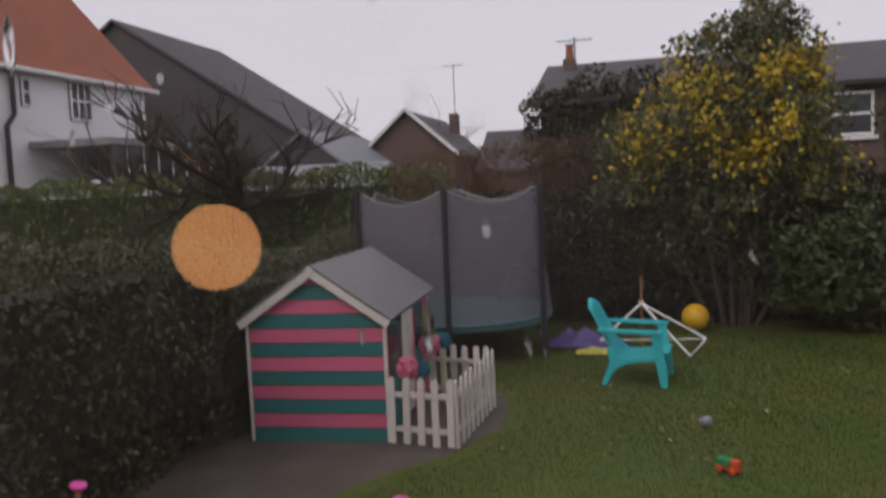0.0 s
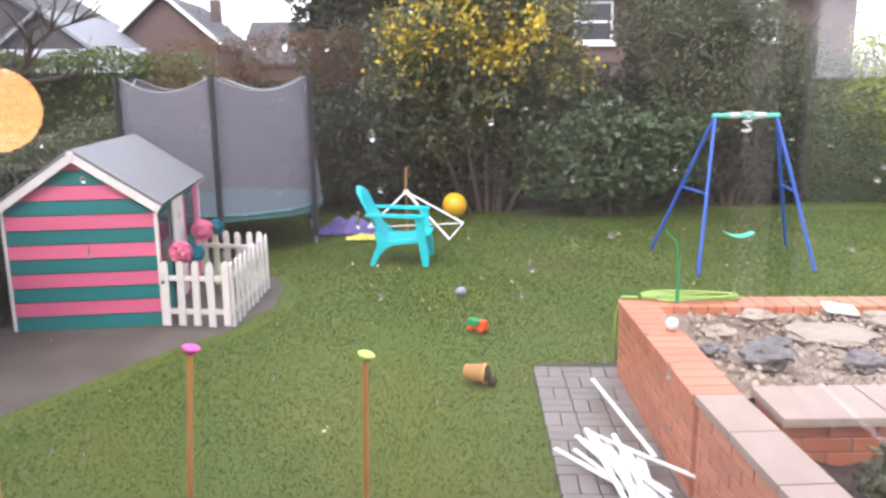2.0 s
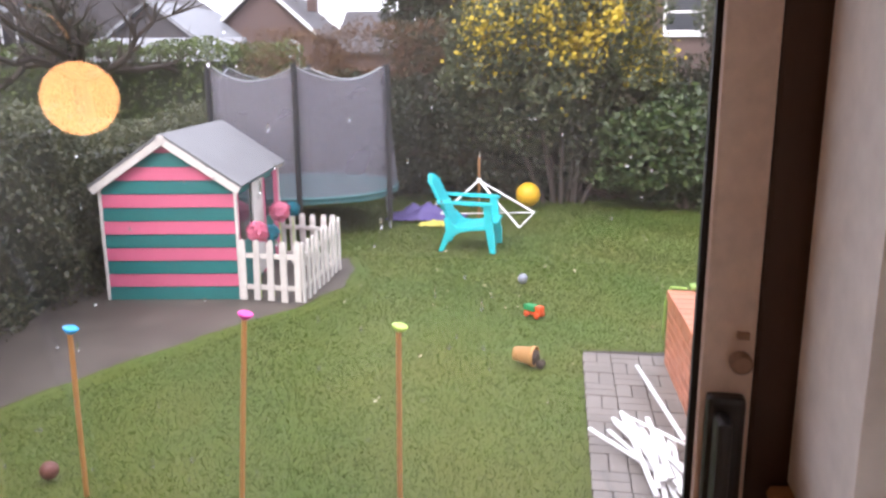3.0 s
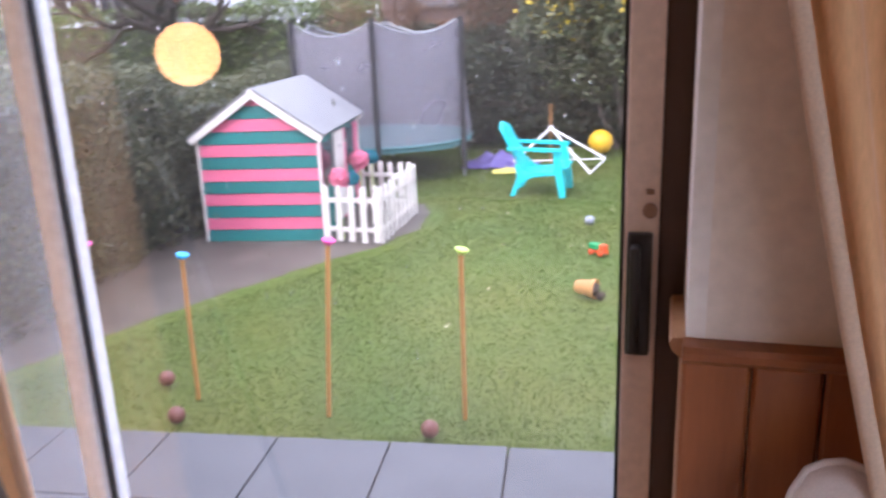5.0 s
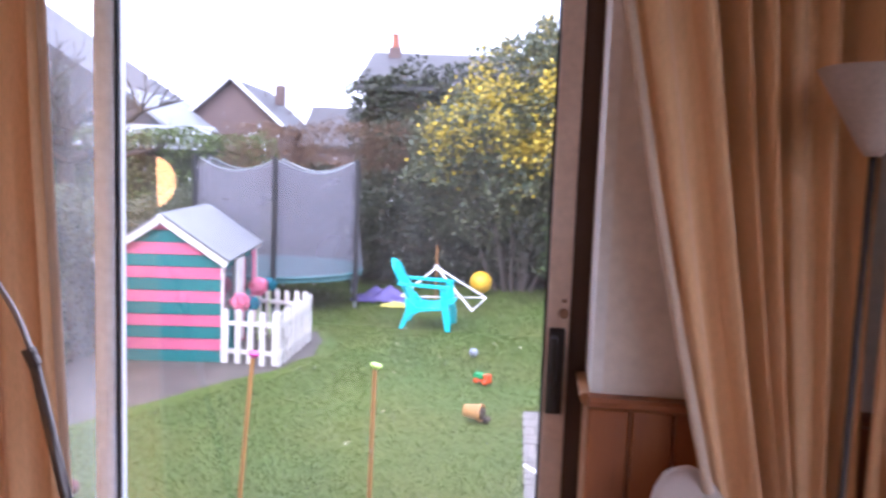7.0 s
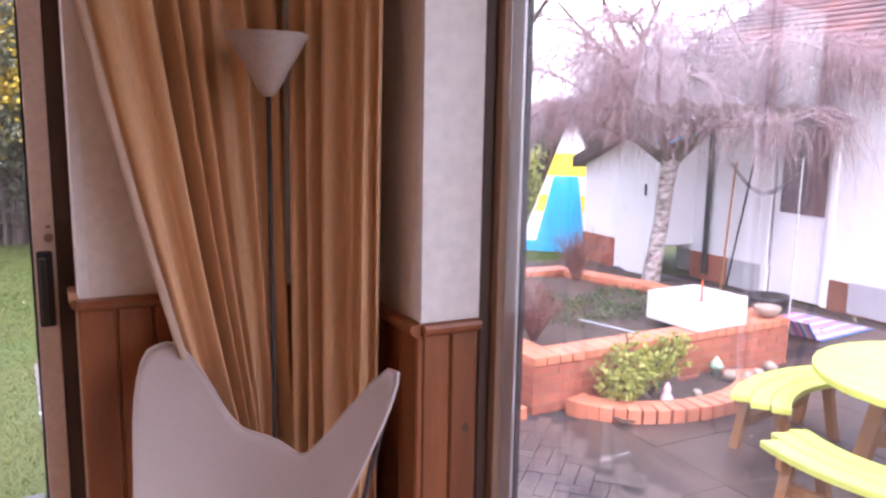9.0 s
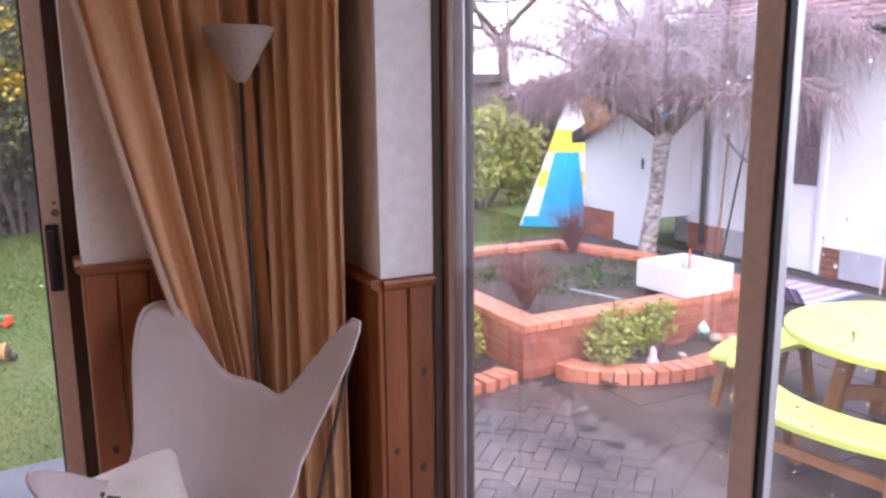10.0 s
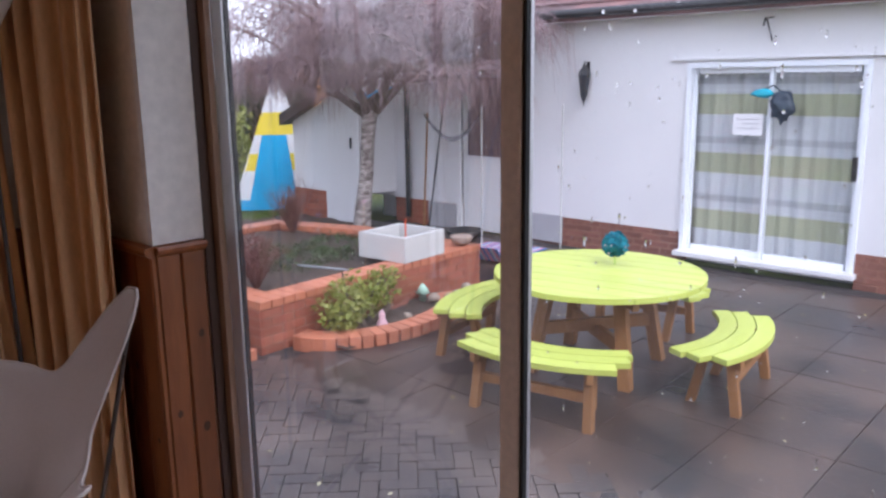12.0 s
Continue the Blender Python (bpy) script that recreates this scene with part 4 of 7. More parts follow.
# ---- small things on the lawn ----
def stake(x, y, dx, dy, h, cap):
    root = thing("garden_stake", "bamboo cane with a " + cap.split("_")[1] + " plastic cup on top", "garden stake", x, y, 0, group="capped canes")
    part("cane", tube([(0, 0, -0.02), (dx * 0.5, dy * 0.5, h / 2), (dx, dy, h)], [0.013, 0.0125, 0.012], 10), "cane", root)
    c = lathe([(0.013, 0), (0.025, 0.01), (0.037, 0.026), (0.032, 0.031), (0.016, 0.026)], 18, m=Matrix.Translation((dx, dy, h - 0.01)) @ Matrix.Rotation(0.25, 4, "Y"))
    part("cap", c, cap, root, cap.split("_")[1] + " plastic cup", True)


stake(-3.389, 2.592, 0.076, -0.09, 0.89, "cap_blue")
stake(-2.543, 2.553, 0.1, -0.05, 1.005, "cap_pink")
stake(-1.792, 2.673, 0.05, -0.17, 0.985, "cap_green")
stake(-4.0, 2.56, 0.07, -0.06, 0.93, "cap_pink")


def wooden_ball(x, y, r=0.048):
    tagged(part("croquet_ball", ball(r, m=Matrix.Translation((x, y, r)), sub=3), "red_ball", smooth=True), "small brown wooden ball lying on the grass", "ball", "lawn balls")


for x, y in ((-3.668, 2.698), (-3.331, 2.291), (-1.917, 2.425)):
    wooden_ball(x, y)
tagged(part("grey_ball", ball(0.05, m=Matrix.Translation((-1.54, 6.96, 0.045)), rough=0.06), "grey_ball", smooth=True), "grey rubber ball on the lawn", "ball")
tagged(part("play_ball", ball(0.185, m=Matrix.Translation((-1.8, 11.35, 0.2))), "yellow", smooth=True), "large yellow play ball against the hedge", "ball")


def toy_truck(x, y, rz):
    root = thing("toy_truck", "orange and green plastic toy tipper truck on the lawn", "toy truck", x, y, 0, rz)
    root.scale = (0.52, 0.52, 0.52)
    part("cab", box(0.06, -0.065, 0.05, 0.17, 0.065, 0.2, None, 0.02), "orange", root, "orange cab")
    part("tipper", box(-0.17, -0.075, 0.1, 0.05, 0.075, 0.19, None, 0.015), "green_plastic", root, "green tipping bed")
    part("chassis", box(-0.16, -0.05, 0.04, 0.16, 0.05, 0.1, None, 0.008), "orange", root)
    for wx in (-0.1, 0.11):
        for s in (-1, 1):
            part("wheel", lathe([(0.02, -0.018), (0.045, -0.018), (0.045, 0.018), (0.02, 0.018)], 16, m=pose(wx, s * 0.075, 0.046, 90, 0, 0)), "orange", root, "", True)


truck = toy_truck(-1.36, 5.88, -35)


def lying_pot(x, y, rz):
    root = thing("plant_pot", "ochre plastic pot lying on its side on the lawn", "plant pot", x, y, 0, rz)
    root.scale = (0.68, 0.68, 0.68)
    m = pose(-0.12, 0, 0.105, 0, 90, 0)
    part("body", lathe([(0.075, 0.0), (0.1, 0.2), (0.112, 0.2), (0.112, 0.235), (0.098, 0.235), (0.07, 0.02)], 24, m=m), "terracotta", root, "", True)
    part("compost", ball(0.05, m=Matrix.Translation((0.17, 0.02, 0.03)), sub=2, rough=0.5), "soil", root, "clod of dark compost")
    part("compost", ball(0.09, m=Matrix.Translation((0.07, 0, 0.1)), sub=2, rough=0.3), "soil", root)


lying_pot(-1.35, 4.74, -18)


def rotary_airer():
    root = thing("rotary_airer", "white metal rotary airer frame collapsed on the grass", "clothes airer", 0, 0, 0)
    apex = Vector((-1.5, 9.4, 0.55))
    for p in ((-0.79, 9.2, 0.17), (-1.98, 9.2, 0.14), (-0.98, 8.95, 0.02), (-1.2, 9.9, 0.05), (-2.0, 9.7, 0.05)):
        part("arm", tube([apex, p], 0.014, 6), "pvc", root, "white tubular arm")
    part("line", tube([(-0.79, 9.2, 0.17), (-0.98, 8.95, 0.02)], 0.008, 5), "pvc", root)
    part("line", tube([(-0.79, 9.2, 0.17), (-1.98, 9.2, 0.14)], 0.008, 5), "pvc", root)
    part("pole", tube([(-1.5, 9.4, 0), (-1.5, 9.4, 0.86)], 0.016, 8), "timber", root, "brown wooden pole")
    part("hub", lathe([(0.03, -0.03), (0.035, 0), (0.03, 0.03)], 12, m=Matrix.Translation(apex)), "pvc", root)
    return root


lie(rotary_airer())


def heap(name, x, y, rx, ry, h, material, label, category, seed):
    b = sheet(26, 22, lambda u, v: ((u - 0.5) * 2 * rx, (v - 0.5) * 2 * ry, max(0.004, h * math.exp(-5 * ((u - 0.5) ** 2 + (v - 0.5) ** 2) * 1.7) * (0.75 + 0.9 * noise.noise(Vector((u * 5, v * 5, seed)))) + 0.05 * noise.noise(Vector((u * 13, v * 13, seed))))))
    ob = part(name, thick(b, 0.004), material, smooth=True)
    ob.location = (x, y, 0.006)
    return tagged(ob, label, category)


heap("tarpaulin", -3.15, 10.25, 0.55, 0.3, 0.22, "purple", "crumpled purple tarpaulin heaped on the grass", "tarpaulin", 3)
heap("cloth", -2.9, 9.75, 0.26, 0.12, 0.07, "yellow_cloth", "faded yellow cloth lying on the grass", "cloth", 8)
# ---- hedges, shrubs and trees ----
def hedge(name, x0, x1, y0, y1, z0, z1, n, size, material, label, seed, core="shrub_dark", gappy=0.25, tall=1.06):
    """A clipped hedge: leafy skin over a solid dark core that stands in for the shade inside, uneven at its edges."""
    root = thing(name, label, "hedge", 0, 0, 0)
    rng = np.random.default_rng(seed)
    p = rng.random((n, 3)) * (x1 - x0, y1 - y0, z1 - z0) + (x0, y0, z0)
    a = rng.random(n)
    lx, ly, lz = x1 - x0, y1 - y0, z1 - z0
    areas = np.array([ly * lz, ly * lz, lx * lz, lx * lz, lx * ly])
    side = rng.choice(5, n, p=areas / areas.sum())
    dep = rng.random(n) ** 2 * gappy
    nor = np.zeros((n, 3))
    for s, ax, sg in ((0, 0, -1), (1, 0, 1), (2, 1, -1), (3, 1, 1), (4, 2, 1)):
        i = side == s
        lo, hi = ((x0, x1), (y0, y1), (z0, z1))[ax]
        p[i, ax] = lo + dep[i] if sg < 0 else hi - dep[i]
        nor[i, ax] = sg
    wob = 0.07 * np.sin(p[:, 1] * 2.3 + p[:, 2] * 3) + 0.06 * np.sin(p[:, 0] * 2.9 + p[:, 1] * 1.1) + 0.05 * np.sin(p[:, 0] * 7.1 + p[:, 1] * 6.3 + p[:, 2] * 5)
    p += nor * wob[:, None]
    obj("leaves", scatter("leaves", p, nor, size, material, seed + 1), root)
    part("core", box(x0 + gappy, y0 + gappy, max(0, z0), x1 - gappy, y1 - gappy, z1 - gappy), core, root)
    return lie(root, tall)


def shrub(name, clumps, n, size, material, label, category, seed, stems=True, extra=None, trunk="bark", spread=1.0, shell=0.55, wide=0.5, tall=1.06):
    """A shrub: stems that fork up to clumps of leaves. clumps: (x, y, z, rx, ry, rz)."""
    x, y = float(np.mean([c[0] for c in clumps])), float(np.mean([c[1] for c in clumps]))
    root = thing(name, label, category)
    rng = np.random.default_rng(seed)
    vol = np.array([c[3] * c[5] for c in clumps]); vol = vol / vol.sum()
    ps, ds = [], []
    for c, v in zip(clumps, vol):
        p, d = clump_points(rng, max(20, int(n * v)), c[:3], c[3:], shell)
        ps.append(p); ds.append(d)
    P, D = np.concatenate(ps), np.concatenate(ds)
    keep = P[:, 2] > 0.02
    obj("crown", scatter("crown", P[keep], D[keep], size, material, seed + 1, wide, spread=spread), root)
    if extra:
        mat2, frac, s2, top = extra
        # blossom gathers in bunches near the skin
        m = int(len(P) * frac)
        high = P[P[:, 2] > 1.95]
        seeds = high[rng.choice(len(high), 75)]
        ix = rng.choice(75, m)
        Q = seeds[ix] + rng.normal(size=(m, 3)) * (0.8, 0.8, 1.3) * rng.uniform(0.06, 0.19, 75)[ix][:, None]
        obj("blossom", scatter("blossom", Q, rng.normal(size=(m, 3)), s2, mat2, seed + 2, 0.8), root, "bunches of yellow blossom")
    if stems:
        b = bmesh.new()
        for c in clumps:
            base = Vector((x + (c[0] - x) * 0.25, y + (c[1] - y) * 0.25, 0))
            mid = base.lerp(Vector(c[:3]), 0.5) + Vector((rng.normal() * 0.08, rng.normal() * 0.08, 0))
            tube([base, mid, c[:3]], [0.04, 0.03, 0.012], 6, b)
            for _ in range(4):
                e = Vector(c[:3]) + Vector(rng.normal(size=3)) * 0.4 * c[3]
                tube([mid.lerp(Vector(c[:3]), 0.5), e], [0.016, 0.005], 4, b)
        part("stems", b, trunk, root, "brown stems")
    return lie(root, tall) if tall else root


hedge("hedge", -5.65, -4.75, 6.0, 12.5, 0.0, 1.36, 26000, 0.052, "hedge", "lower dark green privet hedge beside the playhouse", 13, tall=1.1)
hedge("hedge", -5.75, -4.75, 1.2, 5.95, 0.0, 1.72, 34000, 0.05, "hedge", "dense dark green privet hedge along the lawn", 11, tall=1.035)
hedge("hedge", -24.0, -5.2, 13.6, 15.2, 0.0, 2.12, 42000, 0.09, "hedge_trim", "long clipped green hedge beyond the garden", 12, tall=1.2)

# dark back hedge and its shrubs
hedge("hedge", -4.4, 8.0, 11.5, 12.8, 0.0, 1.8, 30000, 0.085, "shrub_dark", "dark untrimmed hedge closing the lawn", 14, gappy=0.3)
shrub("boundary_shrub", [(-3.2, 11.5, 0.9, 1.0, 0.7, 1.0), (-2.2, 11.4, 0.8, 1.0, 0.6, 0.9), (-1.2, 11.5, 0.8, 1.0, 0.6, 0.9), (-0.2, 11.4, 0.8, 1.0, 0.6, 0.9), (0.8, 11.5, 0.8, 1.0, 0.6, 0.9), (1.8, 11.5, 0.8, 1.0, 0.6, 0.9), (2.8, 11.5, 0.8, 1.0, 0.6, 0.9), (3.8, 11.4, 0.8, 1.0, 0.6, 0.9), (4.8, 11.5, 0.8, 1.0, 0.6, 0.9), (5.8, 11.6, 0.8, 1.0, 0.7, 0.9), (6.8, 11.6, 1.0, 1.0, 0.8, 1.1)], 46000, 0.075, "shrub_dark", "dense dark evergreen boundary shrubs at the lawn's end", "shrub", 21)
shrub("tall_boundary_shrub", [(-2.2, 12.3, 1.9, 1.0, 0.7, 0.9), (-1.0, 12.4, 2.0, 1.0, 0.7, 1.0), (0.3, 12.4, 1.7, 1.0, 0.7, 0.9), (1.6, 12.4, 1.4, 1.0, 0.7, 0.75), (2.8, 12.4, 2.4, 1.0, 0.7, 1.2), (4.0, 12.4, 1.8, 1.0, 0.7, 0.9), (5.3, 12.5, 1.4, 1.0, 0.7, 0.85), (6.6, 12.6, 1.3, 1.0, 0.8, 0.85)], 30000, 0.08, "shrub_dark", "tall dark evergreen shrubs behind the lawn", "shrub", 22)
# flowering shrub: stems coloured dark to carry the shade low in the bush
shrub("flowering_shrub", [(-0.9, 10.9, 2.5, 1.0, 0.7, 0.75), (-0.1, 11.2, 3.3, 0.95, 0.8, 0.85), (0.3, 11.1, 2.6, 0.75, 0.8, 0.9), (-1.5, 10.9, 2.0, 0.6, 0.5, 0.6), (0.75, 11.0, 1.9, 0.5, 0.5, 0.45), (-0.5, 10.8, 1.7, 0.6, 0.45, 0.5), (0.15, 11.2, 4.0, 0.45, 0.4, 0.4), (-1.0, 11.1, 1.3, 0.8, 0.4, 0.6), (0.3, 11.2, 1.3, 0.8, 0.4, 0.6)], 30000, 0.085, "bush", "tall grey-green shrub with bunches of yellow blossom", "shrub", 31, trunk="bark_dark", extra=("bloom", 0.3, 0.07, 3.2))
shrub("laurel", [(0.9, 10.6, 0.8, 0.75, 0.55, 0.75), (1.6, 10.5, 0.85, 0.7, 0.55, 0.8), (1.2, 10.6, 1.3, 0.7, 0.5, 0.45), (2.2, 10.7, 1.0, 0.6, 0.5, 0.7)], 12000, 0.11, "laurel", "glossy green laurel bush at the end of the lawn", "shrub", 41, tall=1.0)
shrub("conifer_shrub", [(2.9, 11.2, 2.0, 0.8, 0.7, 1.2), (3.8, 11.3, 1.9, 0.9, 0.8, 1.1), (4.8, 11.3, 1.4, 0.9, 0.8, 0.9), (3.4, 11.2, 3.2, 0.6, 0.6, 0.9), (2.3, 11.5, 2.9, 0.6, 0.6, 0.9)], 30000, 0.06, "bush", "feathery grey-green shrub behind the swing", "shrub", 51, tall=1.02)
shrub("variegated_shrub", [(5.6, 11.0, 1.9, 0.7, 0.6, 0.9), (6.2, 11.2, 1.4, 0.7, 0.6, 0.9)], 7000, 0.09, "olive", "yellow-green variegated shrub at the lawn's end", "shrub", 61, tall=1.0)
shrub("russet_shrub", [(-4.6, 12.4, 2.0, 1.0, 0.6, 0.6), (-3.3, 12.2, 2.1, 0.9, 0.6, 0.6), (-2.4, 12.0, 2.2, 0.6, 0.5, 0.5)], 9000, 0.07, "russet", "russet twiggy shrub above the trampoline", "shrub", 71, spread=2.0, wide=0.2, tall=1.1)
shrub("spotted_laurel", [(6.7, 9.3, 0.8, 0.7, 0.55, 0.75), (7.3, 9.4, 1.0, 0.65, 0.5, 0.7), (7.9, 9.5, 0.7, 0.6, 0.5, 0.7), (6.2, 9.5, 0.9, 0.6, 0.5, 0.8)], 9000, 0.12, "olive", "yellow-green spotted laurel behind the tent", "shrub", 81, tall=1.25)
shrub("evergreen", [(8.8, 9.6, 0.9, 0.7, 0.6, 0.9), (9.8, 9.7, 1.0, 0.8, 0.6, 1.0), (11.0, 9.8, 1.3, 1.0, 0.7, 1.2)], 12000, 0.08, "shrub_dark", "dark evergreen shrub behind the tent", "shrub", 91, tall=1.27)


def branching(root, base, way, length, radius, depth, rng, material, bm, droop=0.0, spread=0.6, kids=3):
    pts, rad = [Vector(base)], [radius]
    d = Vector(way).normalized()
    n = 4
    for k in range(n):
        d = (d + Vector(rng.normal(size=3)) * 0.16 + Vector((0, 0, -droop))).normalized()
        pts.append(pts[-1] + d * length / n)
        rad.append(radius * (1 - 0.6 * (k + 1) / n))
    tube(pts, rad, 7 if radius > 0.03 else 4, bm, cap=False)
    if depth:
        for _ in range(kids):
            k = int(rng.integers(1, n + 1))
            nd = (d + Vector(rng.normal(size=3)) * spread).normalized()
            branching(root, pts[k], nd, length * rng.uniform(0.55, 0.8), rad[k] * 0.65, depth - 1, rng, material, bm, droop, spread, kids)


def bare_tree(name, x, y, h, r, label, seed, depth=4, spread=0.6, material="bark", way=(0, 0, 1), kids=3, tall=1.18):
    root = thing(name, label, "tree", x, y, 0)
    rng = np.random.default_rng(seed)
    part("trunk", tube([(0, 0, 0), (0.04, 0.02, h * 0.18), (0.02, 0.05, h * 0.36)], [r, r * 0.85, r * 0.75], 10), material, root)
    b = bmesh.new()
    for k in range(4):
        a = k * 1.6 + rng.random()
        branching(root, (0.02, 0.05, h * (0.3 + 0.02 * k)), (math.cos(a) * 0.8, math.sin(a) * 0.8, 0.8), h * 0.36, r * 0.5, depth, rng, material, b, 0, spread, kids)
    part("crown", b, material, root, "bare twisted branches")
    return lie(root, tall)


def fruit_tree(x, y, seed):
    """An old pruned fruit tree: short trunk, crooked limbs that spread low and wide, many upright shoots."""
    root = thing("bare_fruit_tree", "bare gnarled fruit tree beyond the hedge", "tree", x, y, 0)
    rng = np.random.default_rng(seed)
    part("trunk", tube([(0, 0, 0), (0.05, 0.0, 0.8), (-0.05, 0.05, 1.5), (0.0, 0.0, 2.0)], [0.2, 0.17, 0.15, 0.14], 10), "bark_dark", root)
    b = bmesh.new()
    for k in range(9):
        a = k * 0.7 + rng.normal() * 0.15
        p, d = Vector((0, 0, 1.75 + 0.1 * (k % 4))), Vector((math.cos(a), 0.5 * math.sin(a), 0.22))
        pts, rad = [p.copy()], [0.085]
        n = 7
        for i in range(n):
            d = (d + Vector((rng.normal() * 0.38, rng.normal() * 0.25, rng.normal() * 0.26 + (0.06 if i < 2 else -0.04)))).normalized()
            p = p + d * rng.uniform(0.28, 0.42)
            pts.append(p.copy()); rad.append(0.085 * (1 - 0.82 * (i + 1) / n))
            for _ in range(4):
                q = (d + Vector((rng.normal() * 0.7, rng.normal() * 0.5, abs(rng.normal()) * 0.4))).normalized()
                L = rng.uniform(0.3, 0.9)
                m = p + q * L * 0.5 + Vector((rng.normal() * 0.06, rng.normal() * 0.05, 0.03))
                e = m + (q + Vector((rng.normal() * 0.4, rng.normal() * 0.3, 0.35))).normalized() * L * 0.5
                tube([p, m, e], [0.024, 0.015, 0.007], 4, b, False)
                for _ in range(2):
                    g = m.lerp(e, rng.random())
                    tube([g, g + Vector((rng.normal() * 0.2, rng.normal() * 0.15, rng.uniform(0.05, 0.4)))], [0.01, 0.005], 3, b, False)
        tube(pts, rad, 7, b, False)
    part("crown", b, "bark_dark", root, "crooked bare limbs and shoots")
    return lie(root, 1.1)


fruit_tree(-8.6, 12.9, 6)
shrub("ivy", [(-8.7, 12.8, 1.9, 0.3, 0.3, 0.7), (-8.85, 12.8, 2.5, 0.35, 0.3, 0.5), (-8.4, 12.8, 2.35, 0.4, 0.3, 0.22), (-9.2, 12.8, 2.75, 0.3, 0.25, 0.2), (-8.6, 12.8, 2.95, 0.2, 0.2, 0.3)], 1500, 0.085, "shrub_dark", "dark ivy clinging to the fruit tree's trunk", "climber", 112, stems=False, shell=0.1, tall=1.18)
bare_tree("bare_garden_tree", -14.5, 17.0, 4.6, 0.1, "bare leafless tree in the next garden", 9, depth=4, tall=1.25)
bare_tree("bare_tall_tree", 14.5, 19.0, 10.0, 0.2, "tall bare tree behind the outbuilding", 14, depth=5)
bare_tree("bare_tall_tree", 18.5, 17.0, 9.5, 0.18, "tall bare tree behind the outbuilding", 15, depth=5)
bare_tree("bare_tall_tree", 5.4, 14.5, 6.0, 0.1, "bare thin tree behind the back hedge", 16, depth=4, tall=1.0)
bare_tree("bare_tall_tree", -13.0, 46.0, 8.0, 0.14, "far bare tree above the roofs", 17, depth=4, tall=1.25)

shrub("ivy", [(-3.9, 21.8, 3.6, 0.9, 0.3, 0.9), (-2.8, 21.8, 3.9, 1.2, 0.3, 0.8), (-1.4, 21.8, 3.9, 1.2, 0.3, 0.8), (-3.4, 21.7, 2.6, 1.2, 0.3, 0.8)], 5000, 0.16, "shrub_dark", "dark ivy over the end of the brick house", "climber", 111, stems=False, tall=1.12)
hedge("hedge", 7.5, 30.0, 13.0, 14.4, 0.0, 2.0, 18000, 0.12, "hedge", "long dark hedge behind the outhouse", 121, tall=1.2)
# ---- the neighbouring houses ----
def gable_roof(x0, x1, y0, y1, z, apex, along="y", over=0.3):
    """A pitched roof with thickness over a plan; the ridge runs along one axis."""
    b = bmesh.new()
    if along == "y":
        c = (x0 + x1) / 2
        prof = [(x0 - over, z - 0.1), (c, apex), (x1 + over, z - 0.1), (x1 + over, z - 0.25), (c, apex - 0.15), (x0 - over, z - 0.25)]
        A = [b.verts.new((p, y0 - over, q)) for p, q in prof]
        B = [b.verts.new((p, y1 + over, q)) for p, q in prof]
    else:
        c = (y0 + y1) / 2
        prof = [(y0 - over, z - 0.1), (c, apex), (y1 + over, z - 0.1), (y1 + over, z - 0.25), (c, apex - 0.15), (y0 - over, z - 0.25)]
        A = [b.verts.new((x0 - over, p, q)) for p, q in prof]
        B = [b.verts.new((x1 + over, p, q)) for p, q in prof]
    b.faces.new(A); b.faces.new(B[::-1])
    for i in range(6):
        b.faces.new((A[i], A[(i + 1) % 6], B[(i + 1) % 6], B[i]))
    bmesh.ops.recalc_face_normals(b, faces=b.faces[:])
    return b


def house_walls(x0, x1, y0, y1, z, apex, along):
    b = box(x0, y0, 0, x1, y1, z)
    g = bmesh.new()
    if along == "y":
        c = (x0 + x1) / 2
        for y in (y0, y1):
            g.faces.new([g.verts.new(p) for p in ((x0, y, z), (x1, y, z), (c, y, apex - 0.2))])
    else:
        c = (y0 + y1) / 2
        for x in (x0, x1):
            g.faces.new([g.verts.new(p) for p in ((x, y0, z), (x, y1, z), (x, c, apex - 0.2))])
    return merge(b, g)


def window(root, x, y, z, w, h, cols=3, rows=2, frame="white_paint", axis="y"):
    """A framed window on a wall that faces -y (axis y) or -x (axis x)."""
    def B(a0, d0, z0, a1, d1, z1):
        return box(x + a0, y + d0, z + z0, x + a1, y + d1, z + z1) if axis == "y" else box(x + d0, y + a0, z + z0, x + d1, y + a1, z + z1)
    win = part("window", B(-0.01, -0.03, -0.01, w + 0.01, 0.03, h + 0.01), "dark_window", root, "white-framed window")
    t = 0.07
    for i in range(cols + 1):
        a = (w - t) * i / cols
        part("window_frame", B(a, -0.06, 0, a + t, -0.03, h), frame, win)
    for j in range(rows + 1):
        c = (h - t) * j / rows
        part("window_frame", B(0, -0.065, c, w, -0.031, c + t), frame, win)
    part("sill", B(-0.08, -0.12, -0.1, w + 0.08, -0.03, -0.01), frame, win)


def house(name, label, x0, x1, y0, y1, z, apex, along, wall, roof, windows=(), chimneys=(), tall=1.23):
    root = thing(name, label, "house")
    part("wall", house_walls(x0, x1, y0, y1, z, apex, along), wall, root)
    part("roof", gable_roof(x0, x1, y0, y1, z, apex, along), roof, root)
    for w in windows:
        window(root, *w)
    for cx, cy, w, z0, z1, pots in chimneys:
        ch = part("chimney", box(cx, cy, z0, cx + w, cy + w, z1), "house_brick", root, "brick chimney stack")
        for k in range(pots):
            part("chimney_pot", lathe([(0.13, 0), (0.11, 0.4), (0.14, 0.45)], 10, m=Matrix.Translation((cx + w * (k + 1) / (pots + 1), cy + w / 2, z1))), "tile_red", ch)
    return lie(root, tall)


